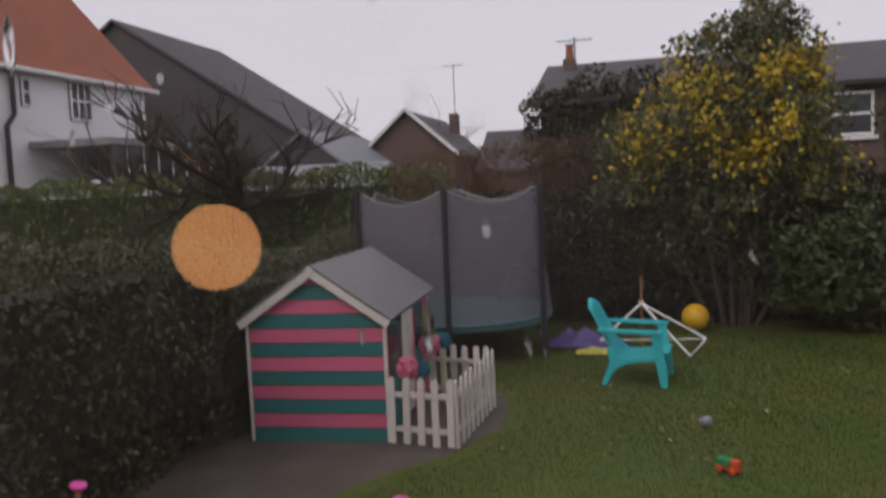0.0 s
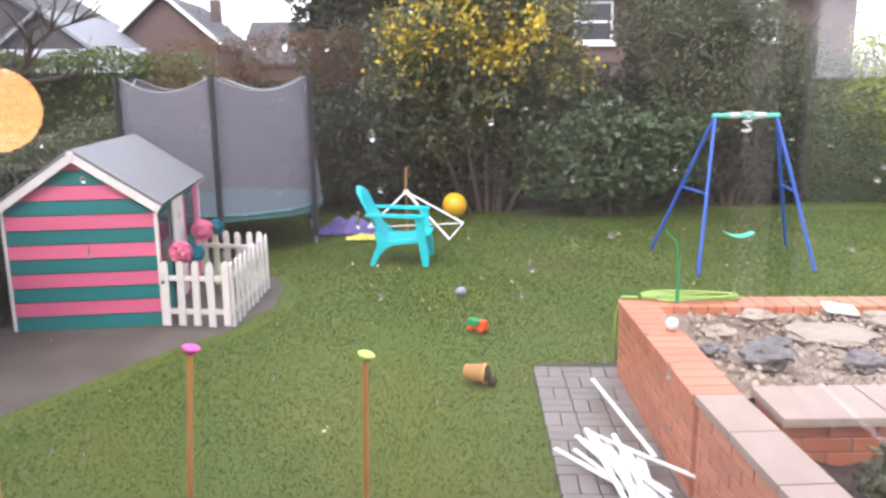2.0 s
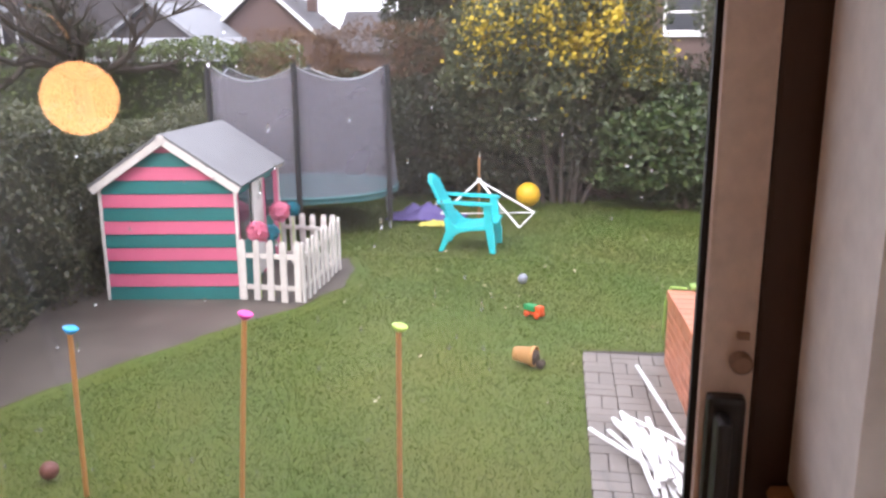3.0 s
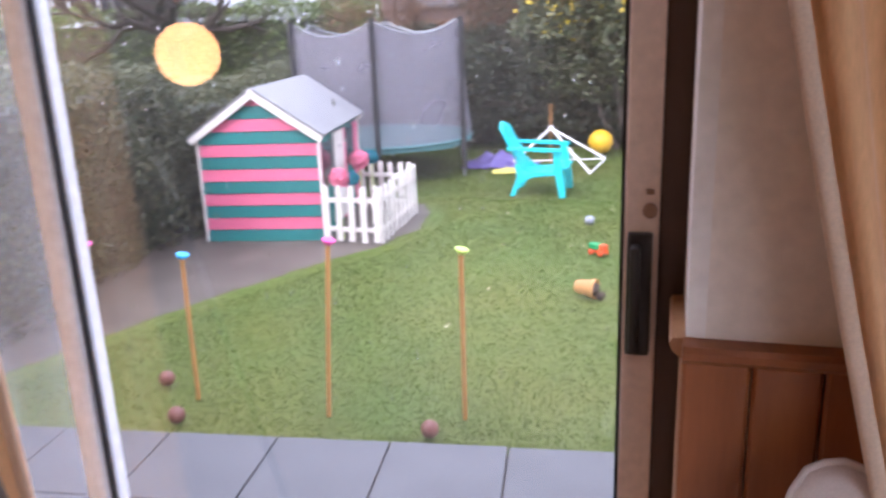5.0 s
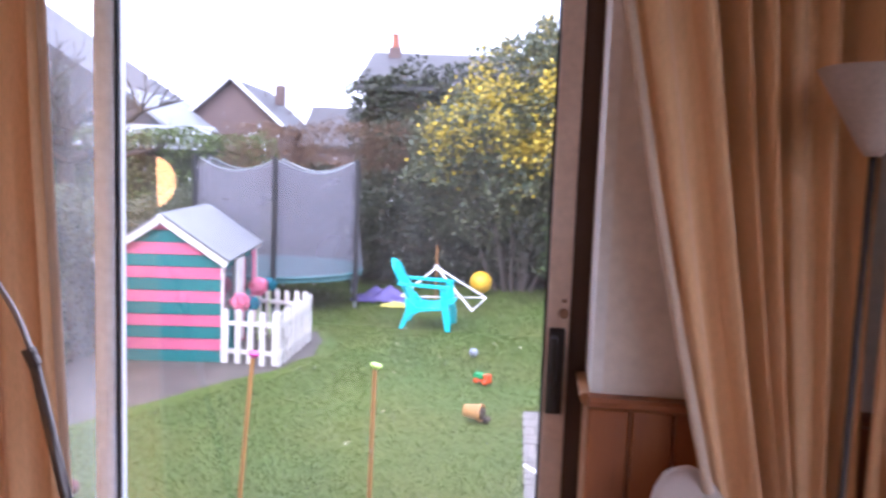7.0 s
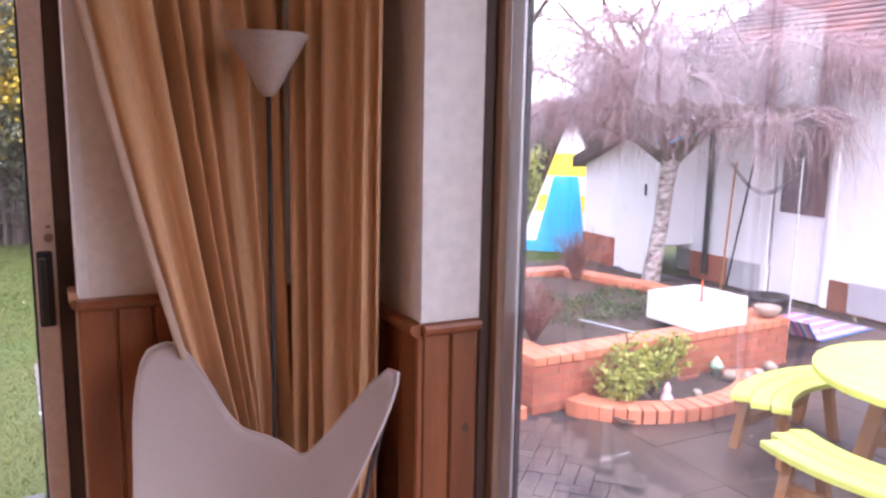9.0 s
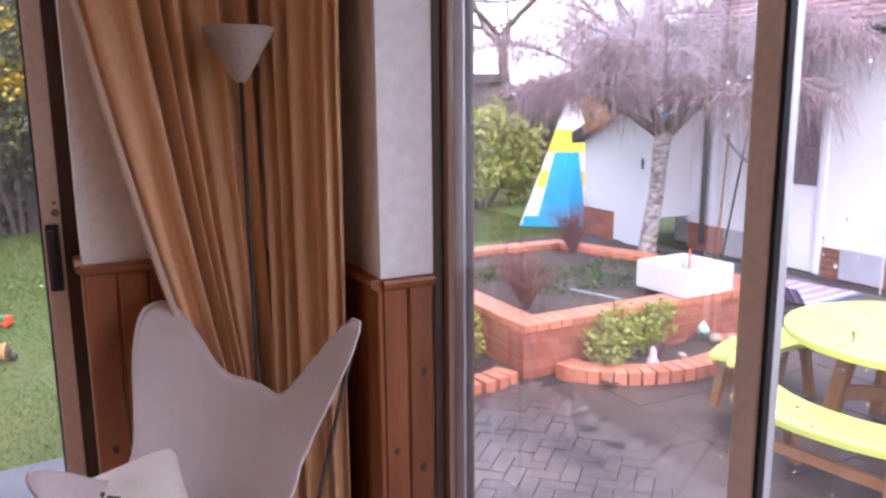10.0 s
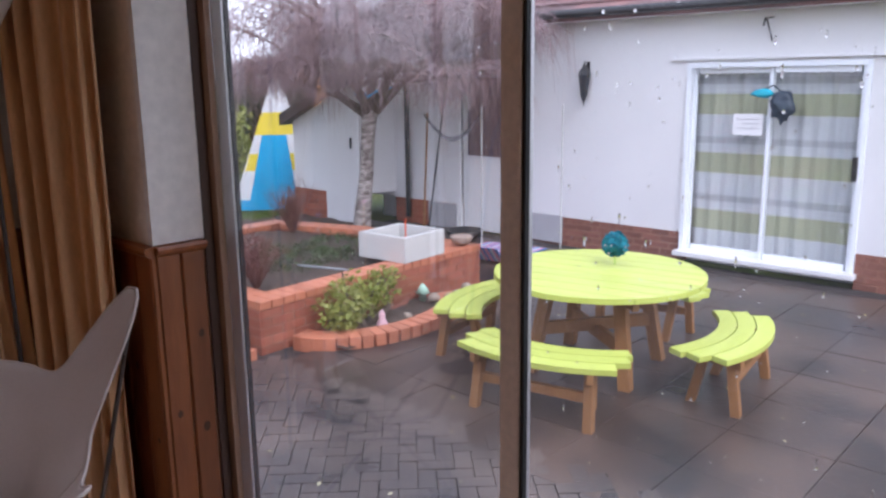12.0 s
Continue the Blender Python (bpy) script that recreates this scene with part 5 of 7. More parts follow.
def hip_roof(x0, x1, y0, y1, z, apex, over=0.4, inset=4.0):
    """A hipped roof with its ridge along y."""
    b = bmesh.new()
    c = (x0 + x1) / 2
    lo = [b.verts.new(p) for p in ((x0 - over, y0 - over, z), (x1 + over, y0 - over, z), (x1 + over, y1 + over, z), (x0 - over, y1 + over, z))]
    r0, r1 = b.verts.new((c, y0 + inset, apex)), b.verts.new((c, y1 - inset, apex))
    b.faces.new((lo[0], lo[1], r0)); b.faces.new((lo[2], lo[3], r1)); b.faces.new((lo[1], lo[2], r1, r0)); b.faces.new((lo[3], lo[0], r0, r1)); b.faces.new(lo[::-1])
    bmesh.ops.recalc_face_normals(b, faces=b.faces[:])
    return b


# its long side faces the garden
white_house = thing("white_house", "white rendered house with a steep red tiled hipped roof", "house")
part("wall", box(-31.0, 17.0, 0, -23.2, 31.5, 6.0), "render", white_house)
part("roof", hip_roof(-31.0, -23.2, 17.0, 31.5, 5.95, 11.6, inset=2.6), "tile_red", white_house, "red tiled hipped roof")
part("gutter", tube([(-22.75, 16.6, 5.98), (-22.75, 31.9, 5.98)], 0.09, 6), "white_paint", white_house)
for y, z, w, h, c in ((26.6, 4.6, 1.25, 1.35, 3), (24.1, 4.9, 0.45, 0.9, 1), (20.6, 4.6, 1.2, 1.3, 3)):
    win = part("window", box(-23.22, y, z, -23.16, y + w, z + h), "dark_window", white_house, "white casement window")
    for k in range(c + 1):
        part("window_frame", box(-23.16, y + (w - 0.08) * k / c, z, -23.1, y + (w - 0.08) * k / c + 0.08, z + h), "white_paint", win)
    for k in range(3):
        part("window_frame", box(-23.158, y, z + (h - 0.08) * k / 2, -23.105, y + w, z + (h - 0.08) * k / 2 + 0.08), "white_paint", win)
part("downpipe", tube([(-23.05, 23.6, 5.9), (-23.05, 23.6, 4.6), (-23.05, 23.2, 4.2), (-23.05, 23.2, 0)], 0.09, 6), "black_paint", white_house, "black downpipe")
ch = part("chimney", box(-27.6, 20.0, 9.0, -26.6, 21.2, 12.6), "house_brick", white_house, "dark brick chimney")
lie(white_house, 1.22)
ext = thing("glazed_extension", "low glazed extension with a grey roof beside the white house", "extension")
part("wall", box(-23.1, 24.5, 0, -20.0, 33.0, 2.3), "render", ext)
part("roof", box(-23.1, 24.2, 3.3, -19.7, 33.2, 3.5), "tile_grey", ext)
for k in range(9):
    y = 24.6 + k * 0.95
    pn = part("window", box(-20.02, y, 2.3, -19.96, y + 0.87, 3.3), "dark_window", ext)
    part("window_frame", box(-20.04, y + 0.87, 2.3, -19.92, y + 0.95, 3.3), "white_paint", pn)
lie(ext, 1.31)
house("dark_roof_house", "house with a long dark tiled gable roof", -41.0, -16.6, 37.5, 48.0, 3.43, 10.39, "y", "tile_dark", "tile_dark", tall=1.2)
house("grey_roof_bungalow", "bungalow with a pale grey tiled roof and dark gable", -19.5, -13.0, 33.0, 41.0, 1.9, 4.1, "y", "tile_dark", "tile_grey", tall=1.27)
house("garage", "low garage with a pale flat-pitched roof", -17.5, -11.5, 28.0, 32.0, 2.0, 2.75, "x", "house_brick", "tile_grey")
gabled = house("brick_house", "brick house with a shallow gable and white trim", -16.0, -11.0, 40.0, 48.0, 3.3, 5.3, "y", "house_brick", "tile_dark", [(-12.6, 40.0, 1.6, 0.9, 1.3, 1, 2)], [(-12.2, 44.0, 0.5, 4.4, 5.35, 0)])
house("brick_house", "low brick house behind the shrubs", -10.5, -3.5, 44.0, 52.0, 2.6, 4.6, "x", "house_brick", "tile_dark")
for sx in (-1, 1):
    part("bargeboard", tube([(-13.5, 39.66, 5.34), (-13.5 + sx * 2.8, 39.66, 3.2)], 0.1, 4), "white_paint", gabled, "white bargeboard")
red_house = house("brick_house", "red brick house with white windows behind the shrubs", -4.2, 11.0, 22.0, 31.0, 4.15, 5.6, "x", "house_brick", "tile_dark",
      [(3.05, 22.0, 2.75, 1.1, 1.05, 1, 2), (7.6, 22.0, 2.75, 1.2, 1.05, 2, 2), (-2.5, 22.0, 2.6, 1.1, 1.05, 2, 1)], [(-3.9, 25.6, 0.4, 5.2, 5.65, 1)], tall=1.11)
part("gutter", box(-4.4, 21.6, 3.95, 11.2, 21.72, 4.05), "black_paint", red_house, "dark gutter")
for x, y, z0, z1 in ((-12.3, 46.0, 4.5, 8.0), (-3.6, 26.6, 5.0, 6.45)):
    mast = thing("aerial", "thin television aerial on a mast", "aerial", x, y, 0)
    part("mast", tube([(0, 0, z0 - 3), (0, 0, z1)], 0.035, 5), "galv", mast)
    for k in range(6):
        part("rod", tube([(-0.5 + 0.2 * k, -0.3, z1 - 0.1), (-0.5 + 0.2 * k, 0.3, z1 - 0.1)], 0.015, 4), "galv", mast)
    part("boom", tube([(-0.6, 0, z1 - 0.1), (0.6, 0, z1 - 0.1)], 0.02, 4), "galv", mast)
    lie(mast, 1.23 if x < -10 else 1.11)

shed_far = thing("neighbour_garage", "grey rendered garage with a dark flat roof beyond the garden", "garage")
part("wall", box(7.2, 12.0, 0, 9.35, 12.9, 2.0), "concrete", shed_far)
part("roof", box(7.0, 11.85, 2.0, 9.5, 12.95, 2.16), "bitumen", shed_far, "dark flat roof edge")
lie(shed_far, 1.22)
# ---- in the room ----
def curtain(name, left, right, folds, deep, material, label, z0, z1, nu=90, nv=14, seed=1):
    """Hanging cloth: left(z) and right(z) give its two edges on plan at each height; folds run upright."""
    rng = random.Random(seed)
    stops = [0.0]
    while stops[-1] < 1.0:
        stops.append(stops[-1] + rng.uniform(0.35, 1.8) / folds)
    tall = [rng.uniform(0.3, 1.3) for _ in stops]
    def wave(u):
        for k in range(len(stops) - 1):
            if u <= stops[k + 1]:
                t = (u - stops[k]) / (stops[k + 1] - stops[k])
                w = math.sin(2 * math.pi * t)
                return tall[k] * math.copysign(abs(w) ** 0.7, w)
        return 0.0
    def place(u, v):
        z = z0 + (z1 - z0) * v
        a, b = Vector(left(z)), Vector(right(z))
        t = b - a
        n = Vector((t.y, -t.x)).normalized()
        drift = 0.02 * noise.noise(Vector((u * 5, v * 1.7, seed)))
        uu = min(1.0, max(0.0, u + drift * math.sin(math.pi * u)))
        p = a + t * uu
        k = deep * (wave(u) * (0.8 + 0.35 * noise.noise(Vector((u * 7, v * 1.3, seed + 5)))) + 0.45 * noise.noise(Vector((u * folds * 1.7, v * 2.2, seed))))
        return (p.x + n.x * k, p.y + n.y * k, z)
    ob = part(name, thick(sheet(nu, nv, place), 0.0035), material, smooth=True)
    tagged(ob, label, "curtain", "tan curtains")
    return ob, place


# swept back into the corner below, wide at the rail above
c1, at1 = curtain("curtain", lambda z: (-0.497 - 0.235 * max(-0.15, z - 1.42) - 0.02 * math.sin((z - 1.0) * 2), -0.13), lambda z: (-0.21, -0.045), 9, 0.05, "curtain", "tan full-length curtain swept back into the room corner", FLOOR + 0.02, 2.86, 240, 26, 1)
part("hem", thick(sheet(3, 26, lambda u, v: Vector(at1(0.0, v)) + Vector((-0.004 + 0.022 * u, -0.012 - 0.004 * math.sin(3 * u), 0))), 0.003), "curtain_light", c1, "pale folded front hem", True)
curtain("curtain", lambda z: (-0.225, -0.145), lambda z: (-0.08, -0.36 - 0.04 * max(0, z - 1.2)), 3.2, 0.03, "curtain", "tan full-length curtain hanging beside the east patio door", FLOOR + 0.02, 2.86, 150, 20, 4)
c3, at3 = curtain("curtain", lambda z: (-2.85, -0.05), lambda z: (-2.0 + 0.04 * (2.4 - z), -0.03), 12, 0.028, "curtain", "tan full-length curtain hanging over the north patio door", FLOOR + 0.02, 2.86, 240, 20, 7)
part("hem", thick(sheet(3, 20, lambda u, v: Vector(at3(1.0, v)) + Vector((-0.02 + 0.028 * u, -0.006, 0))), 0.003), "curtain_light", c3, "pale folded front hem", True)
rail = thing("curtain_rail", "white metal curtain rail along two walls", "curtain rail", 0, 0, 0)
part("rail", tube([(-3.4, -0.11, 2.875), (-0.16, -0.11, 2.875)], 0.012, 8), "white_alu", rail)
part("rail", tube([(-0.11, -0.16, 2.875), (-0.11, -3.4, 2.875)], 0.012, 8), "white_alu", rail)


def butterfly_chair():
    """A canvas sling on a bent steel frame, its high horns towards the corner."""
    root = thing("butterfly_chair", "taupe canvas butterfly chair with a steel rod frame", "chair", 0, 0, FLOOR)
    L, R = Vector((-0.58, -0.11, 1.505 - FLOOR)), Vector((-0.095, -0.52, 1.49 - FLOOR))
    FL, FR = Vector((-0.93, -0.57, 1.245 - FLOOR)), Vector((-0.5, -1.0, 1.2 - FLOOR))
    def on(a, b):
        # a across, b towards the back, each from -1 to 1
        u, v = (a + 1) / 2, (1 - b) / 2
        p = L.lerp(R, u).lerp(FL.lerp(FR, u), v)
        q = (a * a + b * b) / 2
        p.z -= 0.5 * (1 - min(1.0, q) ** 0.5)
        p.z += 0.005 * noise.noise(Vector((a * 4, b * 4, 2)))
        return p
    def reach(t):
        d = abs((math.degrees(t) % 90) - 45)
        back = 0.5 + 0.5 * math.sin(t)
        slim = 13.0 if 0 < math.degrees(t) < 90 else 20.0
        return 0.74 + 0.66 * math.exp(-(d / slim) ** 2) + 0.06 * back + 0.12 * max(0.0, math.sin(t)) ** 6
    def place(u, v):
        t = 2 * math.pi * u
        r = reach(t) * max(0.002, v)
        return on(r * math.cos(t), r * math.sin(t))
    sling = part("canvas_sling", thick(sheet(96, 18, place), 0.006), "canvas", root, "taupe canvas sling", True)
    rim = [place(k / 120, 0.985) + Vector((0, 0, 0.004)) for k in range(121)]
    part("piping", tube(rim, 0.005, 6, cap=False), "canvas", root, "stitched canvas edge", True)
    for k in range(4):
        t = math.pi / 4 + k * math.pi / 2
        seam = [on(1.13 * math.cos(t + w), 1.13 * math.sin(t + w)) + Vector((0, 0, 0.005)) for w in (-0.2, -0.1, 0, 0.1, 0.2)]
        part("pocket_seam", tube(seam, 0.0025, 5), "canvas", root)
    c = (L + R + FL + FR) / 4
    def foot(q):
        return Vector((c.x + (q.x - c.x) * 0.8, c.y + (q.y - c.y) * 0.8, 0.012))
    for p, q in ((L, FR), (R, FL), (FL, R), (FR, L)):
        top = p.lerp(c, 0.03) + Vector((0, 0, -0.05))
        f = foot(q)
        m = Vector((p.x + (c.x - p.x) * 0.4, p.y + (c.y - p.y) * 0.4, 0.3))
        part("frame_rod", tube([top, m, f], 0.007, 8), "steel", root, "dark steel rod")
    for p, q in ((L, R), (FL, FR), (L, FL), (R, FR)):
        part("floor_rod", tube([foot(p), foot(q)], 0.007, 8), "steel", root)


butterfly_chair()


def cushion(x, y, z, rz):
    root = thing("cushion", "cream cushion with small dark lettering resting in the canvas chair", "cushion", x, y, z, rz, rx=24)
    def place(sgn):
        def f(u, v):
            a, b = 2 * u - 1, 2 * v - 1
            h = 0.075 * (max(0, (1 - a ** 4) * (1 - b ** 4))) ** 0.5
            k = 1 - 0.07 * (1 - abs(a)) * abs(b) ** 4
            return (0.19 * a * (1 - 0.06 * (1 - b * b)), 0.19 * b * (1 - 0.06 * (1 - a * a)), sgn * h + 0.012 * noise.noise(Vector((a * 3, b * 3, sgn))) * (1 - a * a) * (1 - b * b) )
        return f
    b = sheet(20, 20, place(1))
    sheet(20, 20, place(-1), b)
    bmesh.ops.remove_doubles(b, verts=b.verts[:], dist=0.003)
    bmesh.ops.recalc_face_normals(b, faces=b.faces[:])
    b.transform(Matrix.Rotation(radians(40), 4, "Z"))
    part("cover", b, "cushion", root, "", True)
    for k in range(3):
        part("lettering", box(-0.07 + 0.05 * k, 0.03 - 0.008 * k, 0.071, -0.035 + 0.05 * k, 0.042 - 0.008 * k, 0.082), "black_plastic", root, "dark printed bars")
    return root


cushion(-0.74, -0.51, 1.045, -38)


def uplighter(x, y, z):
    root = thing("standing_uplighter", "standing uplighter with a frosted cone shade in the room corner", "floor lamp", x, y, z)
    part("shade", lathe([(0.012, 0.0), (0.024, 0.015), (0.1, 0.148), (0.096, 0.15), (0.02, 0.02)], 36), "frosted", root, "frosted pale cone shade", True)
    part("pole", tube([(0, 0, 0.006), (0, 0, FLOOR + 0.02 - z)], 0.0065, 10), "pole_grey", root, "thin dull grey metal pole", True)
    part("base", lathe([(0.12, 0), (0.12, 0.015), (0.02, 0.03)], 24, m=Matrix.Translation((0, 0, FLOOR - z))), "steel", root, "", True)


uplighter(-0.315, -0.25, 2.15)


def arc_lamp():
    """Reading lamp: a steel tube with a thin bent arm that carries a lit globe."""
    root = thing("arc_floor_lamp", "arched steel floor lamp with a lit orange globe", "floor lamp", 0, 0, 0)
    base = Vector((-1.67, -0.16, FLOOR))
    part("base", lathe([(0.14, 0.0), (0.145, 0.012), (0.14, 0.025), (0.02, 0.035)], 28, m=Matrix.Translation(base)), "steel", root, "", True)
    col = Vector((-1.956, -0.15, 1.675))
    part("tube", tube([base + Vector((0, 0, 0.03)), Vector((-1.875, -0.155, 1.35)), col], [0.0125, 0.0125, 0.012], 12), "steel", root, "brushed steel tube", True)
    part("collar", tube([col + Vector((0.01, 0, -0.03)), col + Vector((-0.008, 0, 0.005))], 0.0145, 12), "steel", root)
    arm = [col, (-1.98, -0.15, 1.735), (-2.014, -0.15, 1.793), (-2.082, -0.155, 1.889), (-2.166, -0.17, 1.954), (-2.35, -0.3, 2.06), (-2.6, -0.7, 2.2), (-2.8, -1.2, 2.29), (-2.86, -1.52, 2.28), (-2.862, -1.66, 2.18)]
    fine = []
    for i in range(len(arm) - 1):
        a, b = Vector(arm[i]), Vector(arm[i + 1])
        p, q = Vector(arm[max(0, i - 1)]), Vector(arm[min(len(arm) - 1, i + 2)])
        for k in range(5):
            t = k / 5
            fine.append(0.5 * (2 * a + (b - p) * t + (2 * p - 5 * a + 4 * b - q) * t * t + (3 * a - p - 3 * b + q) * t ** 3))
    fine.append(Vector(arm[-1]))
    part("arm", tube(fine, 0.0065, 8), "brushed", root, "thin bent steel arm", True)
    part("socket", tube([(-2.862, -1.664, 2.19), (-2.862, -1.672, 2.085)], 0.025, 12), "steel", root)
    part("globe", ball(0.138, m=Matrix.Translation((-2.862, -1.674, 1.972)), sub=4), "lamp", root, "lit orange glass globe", True)


arc_lamp()
# ---- the white wing across the patio ----
WX = 7.17
wing = thing("white_wing", "white painted single-storey wing with a brick plinth and tiled roof", "house")
bm = box(WX, 1.33, 0.36, WX + 0.25, 3.78, 2.72)
box(WX, 3.78, 2.14, WX + 0.25, 4.56, 2.72, bm); box(WX, 4.56, 0.36, WX + 0.25, 6.4, 2.72, bm)
box(WX, -0.5, 2.2, WX + 0.25, 1.33, 2.72, bm); box(WX, -7.0, 0.36, WX + 0.25, -0.5, 2.72, bm)
part("wall", bm, "white_paint", wing, "white painted rough render")
part("wall", box(WX + 0.25, -7, 0, WX + 3.5, 6.4, 2.72), "white_paint", wing)
b = bmesh.new()
pr = [(WX - 0.3, 2.8), (WX + 2.6, 4.24), (WX + 2.6, 4.12), (WX - 0.3, 2.7)]
A, B = [b.verts.new((x, -7.2, z)) for x, z in pr], [b.verts.new((x, 6.6, z)) for x, z in pr]
b.faces.new(A); b.faces.new(B[::-1])
for i in range(4):
    b.faces.new((A[i], A[(i + 1) % 4], B[(i + 1) % 4], B[i]))
bmesh.ops.recalc_face_normals(b, faces=b.faces[:])
roof = part("roof", b, "tile_moss", wing, "red tiled roof slope")
for k in range(16):
    t = k / 16
    part("tile_course", box(WX - 0.3 + 2.9 * t, -7.2, 2.81 + 1.44 * t, WX - 0.3 + 2.9 * t + 0.2, 6.6, 2.835 + 1.44 * t), "tile_moss", roof)
part("gutter", tube([(WX - 0.33, -7.2, 2.78), (WX - 0.33, 6.6, 2.78)], 0.05, 10), "black_paint", wing, "black gutter")
part("fascia", box(WX - 0.28, -7.2, 2.7, WX - 0.26, 6.6, 2.8), "bitumen", wing, "dark fascia board")
part("soffit", box(WX - 0.27, -7.2, 2.705, WX, 6.6, 2.72), "white_paint", wing)
part("downpipe", tube([(WX - 0.3, 5.55, 2.74), (WX - 0.1, 5.55, 2.55), (WX - 0.06, 5.55, 2.3), (WX - 0.06, 5.55, 0.1)], 0.038, 10), "black_paint", wing, "black downpipe")

# store at the end of the wing, its roof falling away from it
SX = 6.5
shed = thing("outhouse", "white painted lean-to outhouse with a sloping felt roof", "outhouse")
b = bmesh.new()
pr = [(5.86, 0.45), (7.42, 0.45), (7.42, 1.5), (5.86, 2.15)]
A, B = [b.verts.new((SX, y, z)) for y, z in pr], [b.verts.new((SX + 2.6, y, z)) for y, z in pr]
b.faces.new(A); b.faces.new(B[::-1])
for i in range(4):
    b.faces.new((A[i], B[i], B[(i + 1) % 4], A[(i + 1) % 4]))
bmesh.ops.recalc_face_normals(b, faces=b.faces[:])
part("wall", b, "white_paint", shed)
b = bmesh.new()
pr = [(5.8, 2.14), (7.55, 1.41), (7.55, 1.57), (5.8, 2.3)]
A, B = [b.verts.new((SX - 0.16, y, z)) for y, z in pr], [b.verts.new((SX + 2.7, y, z)) for y, z in pr]
b.faces.new(A); b.faces.new(B[::-1])
for i in range(4):
    b.faces.new((A[i], B[i], B[(i + 1) % 4], A[(i + 1) % 4]))
bmesh.ops.recalc_face_normals(b, faces=b.faces[:])
part("roof", b, "bitumen", shed, "dark felt roof edge")
dr = part("door", box(SX - 0.04, 5.87, 0.02, SX - 0.002, 6.63, 1.84, None, 0.006), "white_paint", shed, "white planked store door")
for k in range(1, 6):
    part("groove", box(SX - 0.043, 5.87 + k * 0.127, 0.05, SX - 0.039, 5.877 + k * 0.127, 1.78), "white_wood", dr)
part("handle", box(SX - 0.065, 6.02, 1.12, SX - 0.04, 6.045, 1.27, None, 0.004), "black_paint", dr, "black latch")


def wing_door():
    """Sliding glazed door with striped curtains drawn behind it."""
    y0, y1, z0, z1 = -0.45, 1.27, 0.16, 2.2
    root = thing("sliding_door", "white framed sliding glass door with striped curtains drawn behind", "patio door", kind="structure")
    for a, b in ((y0 - 0.05, y0), (y1, y1 + 0.05)):
        part("frame_post", box(WX - 0.03, a, z0, WX + 0.12, b, z1, None, 0.004), "white_alu", root)
    part("frame_head", box(WX - 0.03, y0, z1 - 0.05, WX + 0.12, y1, z1, None, 0.004), "white_alu", root)
    part("sill", box(WX - 0.12, y0 - 0.08, z0 - 0.05, WX + 0.12, y1 + 0.08, z0, None, 0.006), "white_paint", root, "white painted sill")
    part("lintel_drip", box(WX - 0.05, y0 - 0.25, z1 + 0.03, WX, y1 + 0.25, z1 + 0.055, None, 0.004), "white_paint", root)
    for a, b, x in ((y0, 0.45, WX + 0.01), (0.41, y1, WX + 0.05)):
        leaf = part("leaf", box(x, a, z0, x + 0.035, a + 0.036, z1 - 0.05, None, 0.003), "white_alu", root)
        part("stile", box(x, b - 0.036, z0, x + 0.035, b, z1 - 0.05, None, 0.003), "white_alu", leaf)
        part("bottom_rail", box(x, a + 0.05, z0, x + 0.035, b - 0.05, z0 + 0.07, None, 0.003), "white_alu", leaf)
        part("top_rail", box(x, a + 0.05, z1 - 0.11, x + 0.035, b - 0.05, z1 - 0.05, None, 0.003), "white_alu", leaf)
        g = part("glass", box(x + 0.015, a + 0.045, z0 + 0.065, x + 0.02, b - 0.045, z1 - 0.105), "far_glass", leaf)
        g.visible_shadow = False
    part("handle", box(WX - 0.035, -0.445, 1.06, WX + 0.01, -0.4, 1.29, None, 0.006), "black_plastic", root, "black pull handle")
    bands = [("sheer", 0.24), ("stripe_green", 0.22), ("sheer", 0.1), ("stripe_grey", 0.07)] * 4
    z = z0
    for m, h in bands:
        if z >= z1:
            break
        h = min(h, z1 - z)
        s = sheet(80, 2, lambda u, v: (WX + 0.17 + 0.018 * math.sin(u * 70) + 0.01 * math.sin(u * 33 + 1), y0 + (y1 - y0) * u, z + h * v))
        part("curtain_band", s, m, root, "", True)
        z += h
    # plain white backing added behind the curtains to close the opening
    part("curtain_backing", box(WX + 0.24, y0, z0, WX + 0.25, y1, z1), "sheer", root)
    return root


wing_door()
tagged(part("paper_notice", box(WX - 0.004, 0.485, 1.46, WX + 0.008, 0.795, 1.68), "paper"), "white paper notice taped to the glass door", "notice")
for k in range(3):
    tagged(part("print_line", box(WX - 0.007, 0.53, 1.53 + 0.045 * k, WX - 0.0045, 0.75 - 0.05 * (k % 2), 1.536 + 0.045 * k), "ink", bpy.data.objects["paper_notice"]))
bag = thing("hanging_bag", "dark teal bag hanging on the glass door", "bag", WX - 0.08, 0.28, 1.77)
part("pouch", ball(0.105, m=Matrix.Diagonal((0.5, 1.0, 1.3, 1)), rough=0.7, seed=2), "navy", bag, "", True)
part("bow", ball(0.09, m=Matrix.Translation((0, 0.2, 0.12)) @ Matrix.Diagonal((0.4, 1.2, 0.5, 1)), rough=0.3), "cyan", bag, "cyan cloth bow", True)
part("loop", tube([(0, 0.02, 0.14), (0.02, 0.1, 0.2), (0.06, 0.2, 0.16)], 0.008, 6), "navy", bag)


